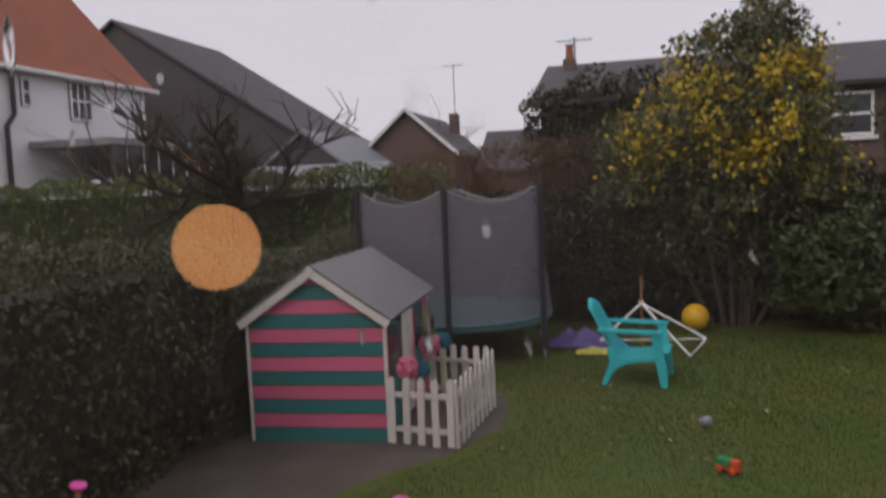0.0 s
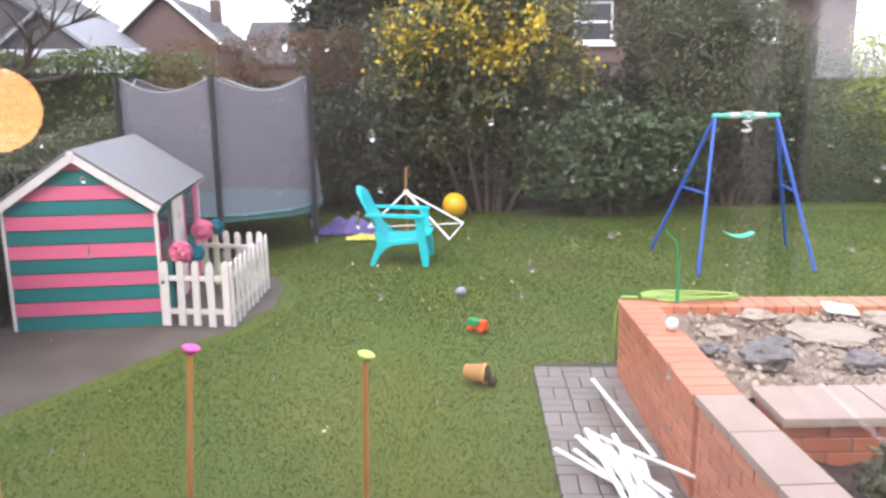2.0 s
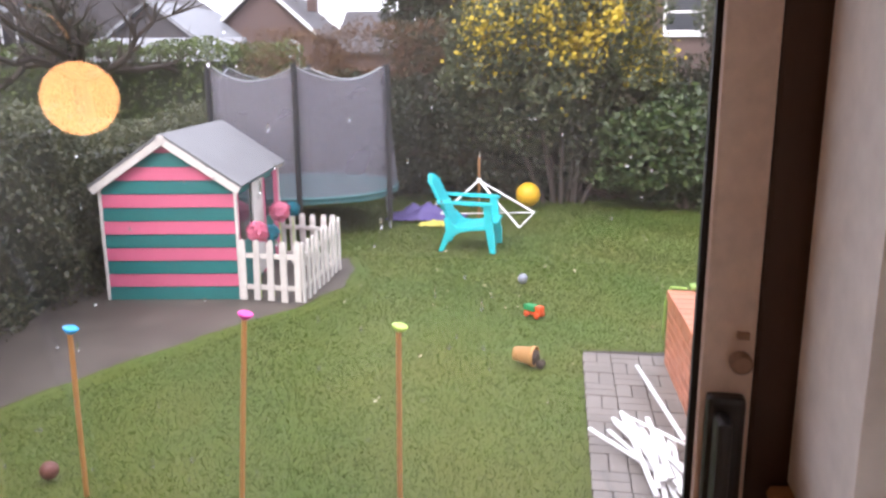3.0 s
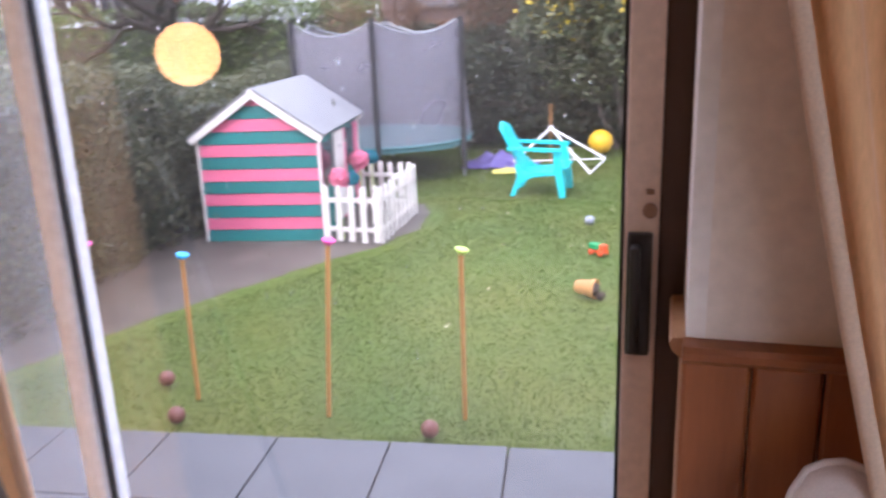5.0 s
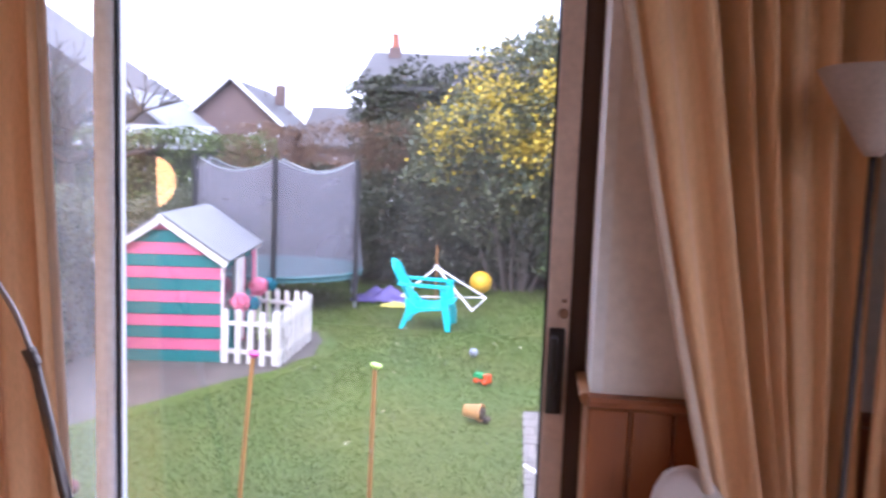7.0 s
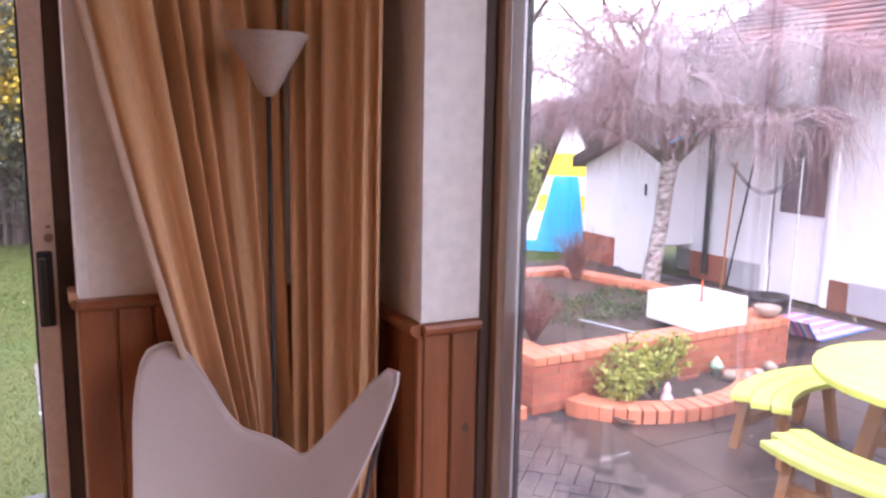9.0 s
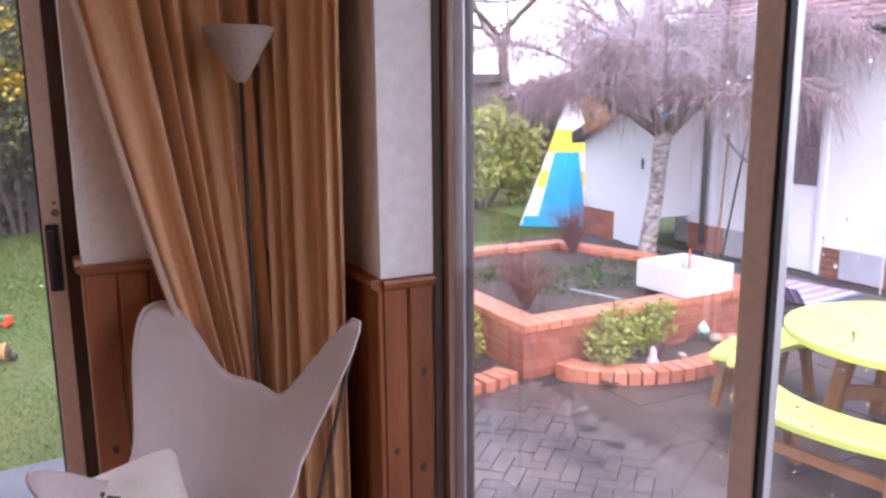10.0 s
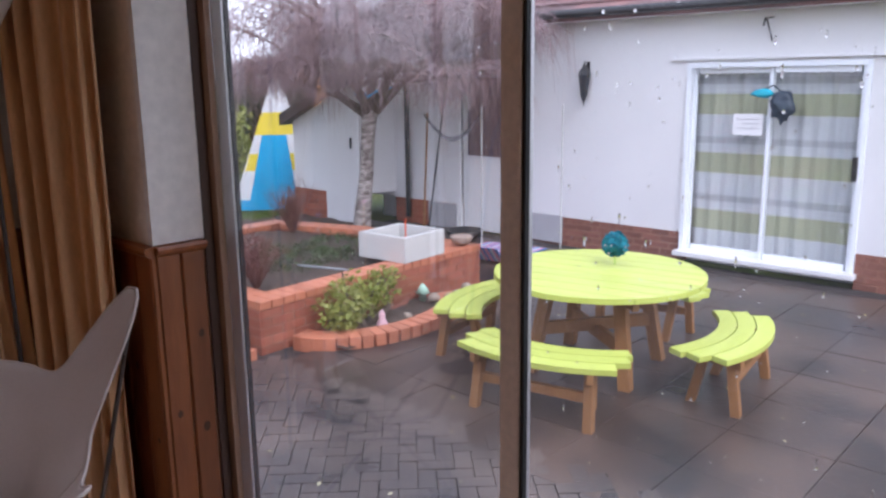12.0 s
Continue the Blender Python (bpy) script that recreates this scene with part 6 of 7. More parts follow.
def wall_lantern(y, z):
    root = thing("wall_lantern", "black cast metal wall lantern with glass panes", "wall lamp", WX, y, z)
    root.scale = (0.68, 0.62, 1.0)
    part("bracket", tube([(0, 0, 0.1), (-0.09, 0, 0.14), (-0.13, 0, 0.1)], 0.01, 8), "black_paint", root)
    part("back_plate", box(-0.012, -0.035, -0.02, 0, 0.035, 0.2, None, 0.004), "black_paint", root)
    part("cap", lathe([(0.11, 0.06), (0.1, 0.085), (0.05, 0.13), (0.02, 0.17), (0.008, 0.21)], 6, m=Matrix.Translation((-0.13, 0, 0))), "black_paint", root)
    part("glass", lathe([(0.055, -0.2), (0.1, 0.055)], 6, m=Matrix.Translation((-0.13, 0, 0))), "dark_window", root, "dark glass panes")
    for k in range(6):
        a = k * math.pi / 3
        part("cage_bar", tube([(-0.13 + 0.058 * math.cos(a), 0.058 * math.sin(a), -0.2), (-0.13 + 0.104 * math.cos(a), 0.104 * math.sin(a), 0.058)], 0.007, 5), "black_paint", root)
    part("finial", lathe([(0.058, -0.2), (0.045, -0.23), (0.012, -0.27), (0.004, -0.31)], 8, m=Matrix.Translation((-0.13, 0, 0))), "black_paint", root)


wall_lantern(2.57, 2.05)
hk = thing("wall_hook", "black iron hook bracket under the eaves", "hook", WX, 0.45, 2.48)
part("arm", tube([(0, 0, 0.15), (-0.22, 0, 0.13), (-0.25, 0, 0.06)], 0.01, 6), "black_paint", hk)
part("stay", tube([(0, 0, -0.08), (-0.05, 0.01, 0.02), (-0.18, 0, 0.12)], 0.009, 6), "black_paint", hk)
sd = thing("stable_door", "white stable door with a dark patterned blind in its window", "door", kind="structure")
part("leaf", box(WX + 0.03, 3.79, 0.02, WX + 0.08, 4.55, 2.12, None, 0.005), "white_paint", sd)
part("blind", box(WX + 0.015, 3.85, 1.05, WX + 0.03, 4.46, 2.08), "shutter", sd, "dark patterned blind behind the pane")
part("frame", box(WX - 0.02, 3.7, 0.02, WX + 0.03, 3.78, 2.14, None, 0.004), "white_paint", sd)
part("frame", box(WX - 0.02, 4.56, 0.02, WX + 0.03, 4.64, 2.14, None, 0.004), "white_paint", sd)
part("lower_panel", box(WX + 0.02, 3.87, 0.2, WX + 0.03, 4.46, 0.9, None, 0.004), "white_paint", sd)
part("drip", box(WX - 0.06, 3.6, 2.19, WX, 4.82, 2.225, None, 0.004), "white_paint", sd)
for y, z in ((4.9, 0.01), (3.15, 0.03)):
    tagged(part("splash_board", box(WX - 0.04, y - 0.27, z, WX - 0.016, y + 0.27, z + 0.35, None, 0.004), "grey_board"), "grey weathered board leaning against the wall", "board")
for a, b in (((6.9, 4.95, 0.03), (7.12, 4.75, 2.2)), ((6.45, 4.62, 0.03), (6.5, 4.56, 1.65))):
    tagged(part("leaning_pole", tube([a, b], 0.014, 8), "timber" if b[2] < 2 else "black_paint"), "long thin pole standing before the white wall", "pole")


# ---- round picnic table with curved benches ----
def picnic_table(cx, cy):
    root = thing("picnic_table", "round lime green wooden picnic table on timber legs", "picnic table", cx, cy, 0, 10)
    r, z = 0.74, 0.72
    n = 9
    w = 2 * r / n
    for k in range(n):
        a, b = -r + k * w + 0.003, -r + (k + 1) * w - 0.003
        pts = []
        steps = 5
        for i in range(steps + 1):
            x = a + (b - a) * i / steps
            pts.append((x, -math.sqrt(max(0.0, r * r - x * x)) - 0.0001))
        pts += [(x, -y) for x, y in reversed(pts)]
        part("tabletop_board", slab_of(pts, z - 0.038, z, bevel=0.004), "lime", root)
    for a in range(4):
        c, q = math.cos(radians(45 + 90 * a)), math.sin(radians(45 + 90 * a))
        b = bmesh.new()
        tube([(0.5 * c, 0.5 * q, 0), (0.36 * c, 0.36 * q, z - 0.04)], 0.058, 4, b)
        part("leg", b, "timber", root)
    for k, a in enumerate((45, 135)):
        m = Matrix.Rotation(radians(a), 4, "Z")
        part("brace", box(-0.6, -0.022, z - 0.13 - 0.004 * k, 0.6, 0.022, z - 0.04, None, 0.004, m), "timber", root)
        part("stretcher", box(-0.44, -0.024, 0.24 + 0.05 * k, 0.44, 0.024, 0.33 + 0.05 * k, None, 0.004, m), "timber", root)
    return root


def curved_bench(cx, cy, ang):
    root = thing("curved_bench", "curved lime green wooden bench beside the picnic table", "bench", cx, cy, 0, ang, group="benches round the picnic table")
    z = 0.42
    for k in range(3):
        r0, r1 = 0.83 + 0.12 * k, 0.83 + 0.12 * (k + 1) - 0.008
        half = 0.6 if k == 0 else (0.56 if k == 1 else 0.47)
        ts = [-half + 2 * half * i / 14 for i in range(15)]
        pts = [(r1 * math.cos(t), r1 * math.sin(t)) for t in ts] + [(r0 * math.cos(t), r0 * math.sin(t)) for t in reversed(ts)]
        part("seat_board", slab_of(pts, z - 0.036, z, bevel=0.004), "lime", root)
    for s in (-1, 1):
        t = s * 0.34
        c, q = math.cos(t), math.sin(t)
        for r, dr in ((0.92, -0.1), (1.1, 0.06)):
            b = bmesh.new()
            tube([((r + dr) * c, (r + dr) * q, 0), (r * c, r * q, z - 0.036)], 0.04, 4, b)
            part("leg", b, "timber", root)
        part("bearer", box(0.86, -0.02, z - 0.1, 1.18, 0.02, z - 0.037, None, 0.004, Matrix.Rotation(t, 4, "Z")), "timber", root)
    part("stretcher", box(1.02, -0.36, 0.18, 1.06, 0.36, 0.24, None, 0.004), "timber", root)
    return root


TX, TY = 3.69, 0.27
picnic_table(TX, TY)
first = curved_bench(TX, TY, 190)
for a in (100, 10, 278):
    copy_thing(first, pose(TX, TY, 0, 0, 0, a))
pompom("pompom_flower", 0.085, "pom_teal", 3.93, 0.28, 0.875, "teal tissue pompom flower on a green stem", 0.15)


# ---- raised bed, sink and what stands by them ----
def soil_bed(name, outline, z, material, label, seed, amp=0.05):
    xs, ys = [p[0] for p in outline], [p[1] for p in outline]
    x0, x1, y0, y1 = min(xs), max(xs), min(ys), max(ys)
    b = sheet(40, 32, lambda u, v: (x0 + (x1 - x0) * u, y0 + (y1 - y0) * v, z + amp * noise.noise(Vector((u * 7, v * 6, seed))) + amp * 0.5 * noise.noise(Vector((u * 21, v * 18, seed)))))
    return tagged(part(name, b, material, smooth=True), label, "soil", kind="structure")


soil_bed("bed_soil", [(2.3, 2.45), (4.9, 5.1)], 0.36, "soil", "dark soil in the raised brick bed", 3, 0.05)
soil_bed("bed_gravel", [(-0.12, 3.3), (2.2, 4.75)], 0.49, "gravel", "stony gravel in the raised rockery bed", 5, 0.05)
soil_bed("bed_soil", [(0.02, 1.95), (1.3, 3.1)], 0.33, "soil", "dark soil in the low planting bed", 6, 0.06)
soil_bed("bed_soil", [(1.35, 2.4), (2.24, 3.9)], 0.05, "soil", "dark soil beside the raised bed", 9, 0.03)
soil_bed("bed_soil", [(4.97, 5.0), (6.5, 7.4)], 0.04, "soil", "dark bare soil between the bed and the outhouse", 10, 0.04)
soil_bed("bed_soil", [(2.65, 1.85), (4.4, 2.4)], 0.06, "soil", "dark soil inside the curved brick edging", 7, 0.04)


def butler_sink(x, y, rz):
    root = thing("butler_sink", "white glazed ceramic butler sink used as a planter", "sink", x, y, 0.432, rz)
    w, d, h, t = 0.58, 0.58, 0.24, 0.045
    b = box(0, 0, 0, w, d, 0.05, None, 0.008)
    for q in ((0, 0, w, t), (0, d - t, w, d), (0, t, t, d - t), (w - t, t, w, d - t)):
        box(q[0], q[1], 0.04, q[2], q[3], h, b, 0.008)
    part("basin", b, "glaze", root)
    part("compost", box(t, t, 0.05, w - t, d - t, 0.075), "soil", root, "dark compost")
    part("twig", tube([(0.36, 0.3, 0.07), (0.37, 0.31, 0.34)], 0.008, 5), "orange", root)


butler_sink(3.84, 2.36, 4)


def twiggy(name, x, y, z, h, r, n, label, seed, material="twig_red"):
    root = thing(name, label, "shrub", x, y, z)
    rng = np.random.default_rng(seed)
    b = bmesh.new()
    for k in range(n):
        a, s = rng.random() * 6.28, rng.random()
        e = Vector((math.cos(a) * r * s, math.sin(a) * r * s, h * rng.uniform(0.6, 1)))
        m = e * 0.5 + Vector((rng.normal() * 0.03, rng.normal() * 0.03, 0.05))
        tube([(0.02 * math.cos(a), 0.02 * math.sin(a), 0), m, e], [0.006, 0.004, 0.002], 4, b, False)
        for _ in range(3):
            f = m.lerp(e, rng.random()); g = f + Vector(rng.normal(size=3)) * 0.09 + Vector((0, 0, 0.05))
            tube([f, g], [0.003, 0.0015], 3, b, False)
    part("twigs", b, material, root)


twiggy("twiggy_shrub", 2.6, 2.88, 0.38, 0.42, 0.3, 60, "bare reddish twiggy shrub in the raised bed", 2)
twiggy("twiggy_shrub", 4.36, 4.7, 0.38, 0.52, 0.35, 70, "bare reddish twiggy shrub in the raised bed", 3)
twiggy("twiggy_shrub", 2.95, 3.6, 0.38, 0.3, 0.3, 40, "bare reddish twiggy shrub in the raised bed", 4)
shrub("variegated_euonymus", [(2.98, 2.18, 0.3, 0.26, 0.17, 0.2), (3.28, 2.2, 0.3, 0.22, 0.15, 0.16), (2.86, 2.08, 0.2, 0.17, 0.14, 0.14), (3.5, 2.28, 0.38, 0.16, 0.1, 0.1)], 1500, 0.05, "olive", "low yellow-green variegated shrub in the brick-edged planter", "shrub", 101, tall=None)
shrub("variegated_euonymus", [(1.95, 2.95, 0.35, 0.2, 0.3, 0.3), (1.9, 2.7, 0.25, 0.17, 0.2, 0.2)], 1400, 0.05, "olive", "low yellow-green shrub beside the brick bed", "shrub", 102, tall=None)
shrub("low_groundcover", [(3.5, 3.5, 0.38, 0.55, 0.4, 0.07), (4.2, 3.7, 0.38, 0.5, 0.5, 0.07), (3.3, 4.1, 0.38, 0.5, 0.3, 0.06)], 4200, 0.035, "laurel", "low green weeds spread over the raised bed", "groundcover", 103, stems=False, tall=None)
shrub("dark_seedling", [(0.45, 2.6, 0.42, 0.2, 0.2, 0.14), (0.8, 2.75, 0.42, 0.22, 0.2, 0.15)], 900, 0.06, "bush", "grey-green leafy plant in the low bed", "plant", 104, tall=None)
ed = thing("metal_rod", "thin grey metal rod lying on the bed", "rod", 0, 0, 0)
part("rod", tube([(3.23, 3.13, 0.42), (3.4, 2.6, 0.42)], 0.012, 6), "galv", ed)


def ornament(name, x, y, z, prof, material, label, cat="ornament"):
    return tagged(part(name, lathe(prof, 14, m=Matrix.Translation((x, y, z))), material, smooth=True), label, cat)


ornament("garden_figure", 3.2, 2.0, 0.06, [(0.045, 0), (0.05, 0.04), (0.03, 0.075), (0.024, 0.09), (0.03, 0.115), (0.02, 0.14), (0.004, 0.16)], "pink_pale", "small faded pink garden figure in the planter")
ornament("bird_house", 4.0, 2.3, 0.07, [(0.03, 0), (0.032, 0.07), (0.065, 0.075), (0.04, 0.12), (0.006, 0.165)], "mint_pale", "small mint green cone-roofed ornament in the planter")
for x, y, r in ((3.98, 2.14, 0.06), (4.08, 2.05, 0.055), (4.25, 2.1, 0.05), (3.45, 1.95, 0.04), (4.45, 2.15, 0.06), (4.3, 1.98, 0.05)):
    tagged(part("stone", ball(r, m=Matrix.Translation((x, y, 0.1 + r * 0.5)) @ Matrix.Diagonal((1, 0.9, 0.75, 1)), sub=2, rough=0.4, seed=x), "rock_pale", smooth=True), "pale rounded stone in the planter", "stone", "planter stones")
ornament("shell_dish", 4.8, 2.52, 0.43, [(0.04, 0), (0.09, 0.03), (0.12, 0.09), (0.11, 0.1), (0.05, 0.03)], "coping", "shallow clay dish standing on the brick wall", "dish")


def striped_mat(x, y, rz):
    """A woven mat of narrow stripes spread on the paving, its near end turned up."""
    root = thing("striped_mat", "pink, blue and white striped woven mat spread on the patio", "mat", x, y, 0.028, rz)
    cols = ("deck_blue", "deck_pink", "deck_pale", "deck_blue", "deck_pink")
    n = 25
    for k in range(n):
        v0, v1 = k / n, (k + 1) / n
        s = sheet(14, 1, lambda u, v: (1.15 * u, 0.85 * (v0 + (v1 - v0) * v), 0.012 * noise.noise(Vector((u * 4, v0 * 3, 1))) + 0.2 * max(0.0, 0.16 - u) / 0.16))
        part("stripe", thick(s, 0.005), cols[k % 5], root)
    return root


striped_mat(5.62, 2.72, 6)
bowl = tagged(part("plastic_bowl", lathe([(0.14, 0.0), (0.22, 0.02), (0.25, 0.09), (0.23, 0.09), (0.13, 0.03)], 22, m=Matrix.Translation((6.75, 4.15, 0.024))), "black_plastic", smooth=True), "shallow black plastic bowl on the patio", "bowl")
nt = thing("net_frame", "white garden netting hung between thin canes", "garden net")
for p in ((6.4, 3.57), (6.98, 2.79)):
    part("cane", tube([(p[0], p[1], 0), (p[0], p[1], 1.75)], 0.009, 8), "rope", nt)
part("net", sheet(12, 2, lambda u, v: (6.42, 3.57 + 0.99 * u, 1.69 - 0.06 * v - 0.02 * u - 0.32 * math.sin(math.pi * u))), "net", nt, "pale sagging netting")


# ---- tent ----
def tepee(x, y, rz):
    root = thing("play_tent", "blue, yellow and white children's tepee tent on the grass", "play tent", x, y, 0, rz)
    h, r = 2.3, 0.85
    poles = []
    for k in range(4):
        a = radians(45 + 90 * k)
        poles.append(Vector((r * 1.25 * math.cos(a), r * 1.25 * math.sin(a), 0)))
        part("pole", tube([poles[-1], (-0.1 * math.cos(a), -0.1 * math.sin(a), h + 0.12)], 0.012, 8), "pvc", root)
    apex = Vector((0, 0, h))
    bands = ((0.0, 0.07, "tent_white"), (0.07, 0.27, "tent_blue"), (0.27, 0.39, "tent_blue"), (0.39, 0.52, "tent_blue"), (0.52, 0.68, "tent_yellow"), (0.68, 0.94, "tent_white"))
    for k in range(4):
        a, b = poles[k], poles[(k + 1) % 4]
        for t0, t1, m in bands:
            if m == "tent_blue" or t0 < 0.1:
                for u0, u1 in ((0.0, 0.17), (0.17, 0.72), (0.72, 1.0)):
                    mm = m
                    if u0 != 0.17:
                        mm = "tent_yellow" if 0.26 < t0 < 0.35 else ("tent_white" if t0 > 0.05 else "tent_blue")
                    elif t0 < 0.05:
                        mm = "tent_blue"
                    s = sheet(2, 2, lambda u, v: a.lerp(b, u0 + (u1 - u0) * u).lerp(apex, t0 + (t1 - t0) * v))
                    part("cloth_panel", thick(s, 0.003), mm, root)
            else:
                s = sheet(2, 2, lambda u, v: a.lerp(b, u).lerp(apex, t0 + (t1 - t0) * v))
                part("cloth_panel", thick(s, 0.003), m, root)
    return root


tepee(7.15, 8.7, 50)


# ---- weeping tree in the bed ----
def weeping_tree(x, y):
    root = thing("weeping_tree", "small bare weeping tree with pale bark and trailing twigs", "tree", x, y, 0.0)
    rng = np.random.default_rng(77)
    part("trunk", tube([(-0.15, 0.07, 0), (-0.12, 0.06, 0.4), (-0.06, 0.03, 0.9), (-0.03, 0.01, 1.4), (0.0, 0.0, 1.7)], [0.13, 0.105, 0.09, 0.09, 0.11], 12), "birch", root, "pale patchy bark trunk")
    limbs, twigs = bmesh.new(), bmesh.new()
    mains = []
    for a, out, up in ((-0.75, 1.25, 0.9), (0.5, 0.9, 1.2), (2.3, 1.2, 0.55), (3.6, 1.1, 0.8), (5.0, 1.0, 1.0)):
        line = [Vector((0, 0, 1.62))] + [Vector((math.cos(a) * out * t + rng.normal() * 0.04, math.sin(a) * out * t + rng.normal() * 0.04, 1.66 + up * t ** 0.75)) for t in (0.3, 0.65, 1.0)]
        tube(line, [0.07, 0.05, 0.035, 0.02], 8, limbs, False)
        mains.append(line)
    for k in range(40):
        a = k * 2.4 + rng.normal() * 0.2
        line = mains[k % 5]
        j = int(rng.integers(1, 4))
        p = [line[j].copy()]
        reach, lift = rng.uniform(0.6, 2.1), rng.uniform(0.1, 0.75)
        for t in (0.25, 0.5, 0.75, 1.0):
            p.append(p[0] + Vector((math.cos(a) * reach * t + rng.normal() * 0.07, math.sin(a) * reach * t + rng.normal() * 0.07, lift * math.sin(t * 2.4) + rng.normal() * 0.05)))
        tube(p, [0.02, 0.015, 0.011, 0.008, 0.005], 5, limbs, False)
        for _ in range(62):
            t = rng.uniform(0.2, 1.0) ** 0.8
            i = min(3, int(t * 4)); q = p[i].lerp(p[i + 1], t * 4 - i if t < 1 else 1)
            b = a + rng.normal() * 1.0
            L = rng.uniform(0.35, 1.05)
            m1 = q + Vector((math.cos(b) * L * 0.4, math.sin(b) * L * 0.4, rng.uniform(0.0, 0.18)))
            m2 = m1 + Vector((math.cos(b) * L * 0.33, math.sin(b) * L * 0.33, -0.12))
            e = m2 + Vector((math.cos(b) * L * 0.12 + rng.normal() * 0.07, math.sin(b) * L * 0.12 + rng.normal() * 0.07, -L * rng.uniform(0.3, 0.75)))
            tube([q, m1, m2, e], [0.0055, 0.004, 0.003, 0.0016], 3, twigs, False)
            for _ in range(3):
                f = m1.lerp(m2, rng.random()); g = f + Vector((rng.normal() * 0.14, rng.normal() * 0.14, -rng.uniform(0.1, 0.45)))
                tube([f, (f + g) / 2 + Vector((rng.normal() * 0.03, rng.normal() * 0.03, 0.03)), g], [0.0028, 0.0022, 0.0013], 3, twigs, False)
    part("limbs", limbs, "bark", root)
    part("twigs", twigs, "twig", root, "trailing mauve-brown twigs")
    return root


weeping_tree(5.75, 4.85)
lights = thing("string_decoration", "blue plastic string decoration tied round the tree", "decoration", 5.75, 4.85, 1.8)
part("cord", tube([(0.18 * math.cos(t), 0.18 * math.sin(t), 0.1 + 0.04 * math.sin(3 * t)) for t in [i * 0.3 for i in range(20)]], 0.014, 6), "cap_blue", lights)
part("cord", tube([(0.1, -0.1, 0.1), (0.35, -0.3, 0.28), (0.5, -0.42, 0.32)], 0.014, 6), "cap_blue", lights)
# ---- the rockery bed's loose things ----
def hose():
    root = thing("garden_hose", "lime green garden hose coiled over the brick bed", "hose", -0.55, 0.2, 0)
    pts = [(0.62 + (0.3 + 0.06 * math.sin(k * 1.3)) * math.cos(k * 0.42) + 0.04 * math.sin(k * 0.11), 4.68 + (0.08 + 0.02 * math.sin(k * 0.9)) * math.sin(k * 0.42), 0.572 + 0.009 * (k // 15) + 0.006 * math.sin(k * 0.7)) for k in range(62)]
    part("coil", tube(pts, 0.0075, 7), "hose", root, "", True)
    part("tail", tube([(0.3, 4.66, 0.58), (0.2, 4.7, 0.575), (0.17, 4.72, 0.47), (0.17, 4.78, 0.2), (0.22, 4.95, 0.02)], 0.009, 7), "hose", root, "", True)


hose()
st = thing("thin_plant", "thin dark plant stem on the wall of the rockery", "plant", 0.0, 4.8, 0.56)
part("stem", tube([(0, 0, 0), (0, 0, 0.25), (-0.02, 0, 0.42), (-0.1, 0, 0.5)], [0.012, 0.008, 0.006, 0.004], 6), "green_plastic", st)
for x, y, r, m, f in ((1.25, 4.05, 0.28, "rock_pale", 0.18), (0.75, 3.62, 0.16, "rock_dark", 0.6), (1.25, 3.55, 0.12, "rock_dark", 0.6), (0.62, 4.05, 0.12, "rock_pale", 0.5), (0.95, 4.4, 0.13, "rock_pale", 0.4), (1.75, 4.3, 0.2, "rock_pale", 0.35), (0.5, 3.75, 0.09, "rock_dark", 0.6), (0.35, 4.3, 0.05, "rock_pale", 0.9), (1.7, 3.7, 0.15, "rock_dark", 0.5), (0.9, 3.9, 0.1, "rock_dark", 0.4), (1.5, 4.55, 0.1, "rock_pale", 0.5)):
    tagged(part("rock", ball(r * 0.85, m=Matrix.Translation((x - 0.5, y + 0.15, 0.52 + r * f * 0.4)) @ Matrix.Diagonal((1, 0.8, f, 1)), sub=3, rough=0.45, seed=x * 3 + y), m), "rough garden rock lying in the rockery bed", "rock", "rockery rocks")
tagged(part("white_tile", box(0, 0, 0, 0.2, 0.16, 0.02, None, 0.004), "pvc"), "white square tile lying on the rockery", "tile").matrix_world = pose(0.9, 4.6, 0.56, 4, 6, -8)

tagged(part("white_ball", ball(0.04, m=Matrix.Translation((-0.163, 4.206, 0.598))), "pvc", smooth=True), "small white ball resting on the brick wall", "ball")
rng = np.random.default_rng(8)
n = 3000
P = np.stack([rng.uniform(-0.05, 2.1, n), rng.uniform(3.4, 4.65, n), np.full(n, 0.52)], 1)
P[:, 2] += rng.uniform(-0.01, 0.03, n)
tagged(obj("gravel_stones", scatter("gravel_stones", P, np.tile([0, 0, 1.0], (n, 1)), 0.034, "pebble", 9, 0.9, spread=0.4)), "loose pale gravel and stones on the rockery bed", "gravel", kind="stuff")

# white plastic strips dumped beside the path
srng = random.Random(4)
for k in range(19):
    a = radians(srng.choice((82, 92, 98, 105, 110, 118, 128)) + srng.uniform(-6, 6))
    L = srng.uniform(0.42, 0.78)
    x, y = -0.53 + srng.uniform(-0.13, 0.12), 3.34 + srng.uniform(-0.16, 0.2)
    if k == 18:
        x, y, a, L = -0.5, 3.93, radians(99), 1.15
    d = Vector((math.cos(a) * L / 2, math.sin(a) * L / 2, srng.uniform(-0.02, 0.05)))
    c = Vector((x, y, 0.035 + 0.006 * k))
    rot = d.to_track_quat("X", "Z").to_matrix().to_4x4()
    tagged(part("plastic_strip", box(-L / 2, -0.014, -0.006, L / 2, 0.014, 0.006, None, 0.003, Matrix.Translation(c) @ rot), "pvc"), "white plastic trim strip in a heap on the path", "plastic strip", "heap of strips")


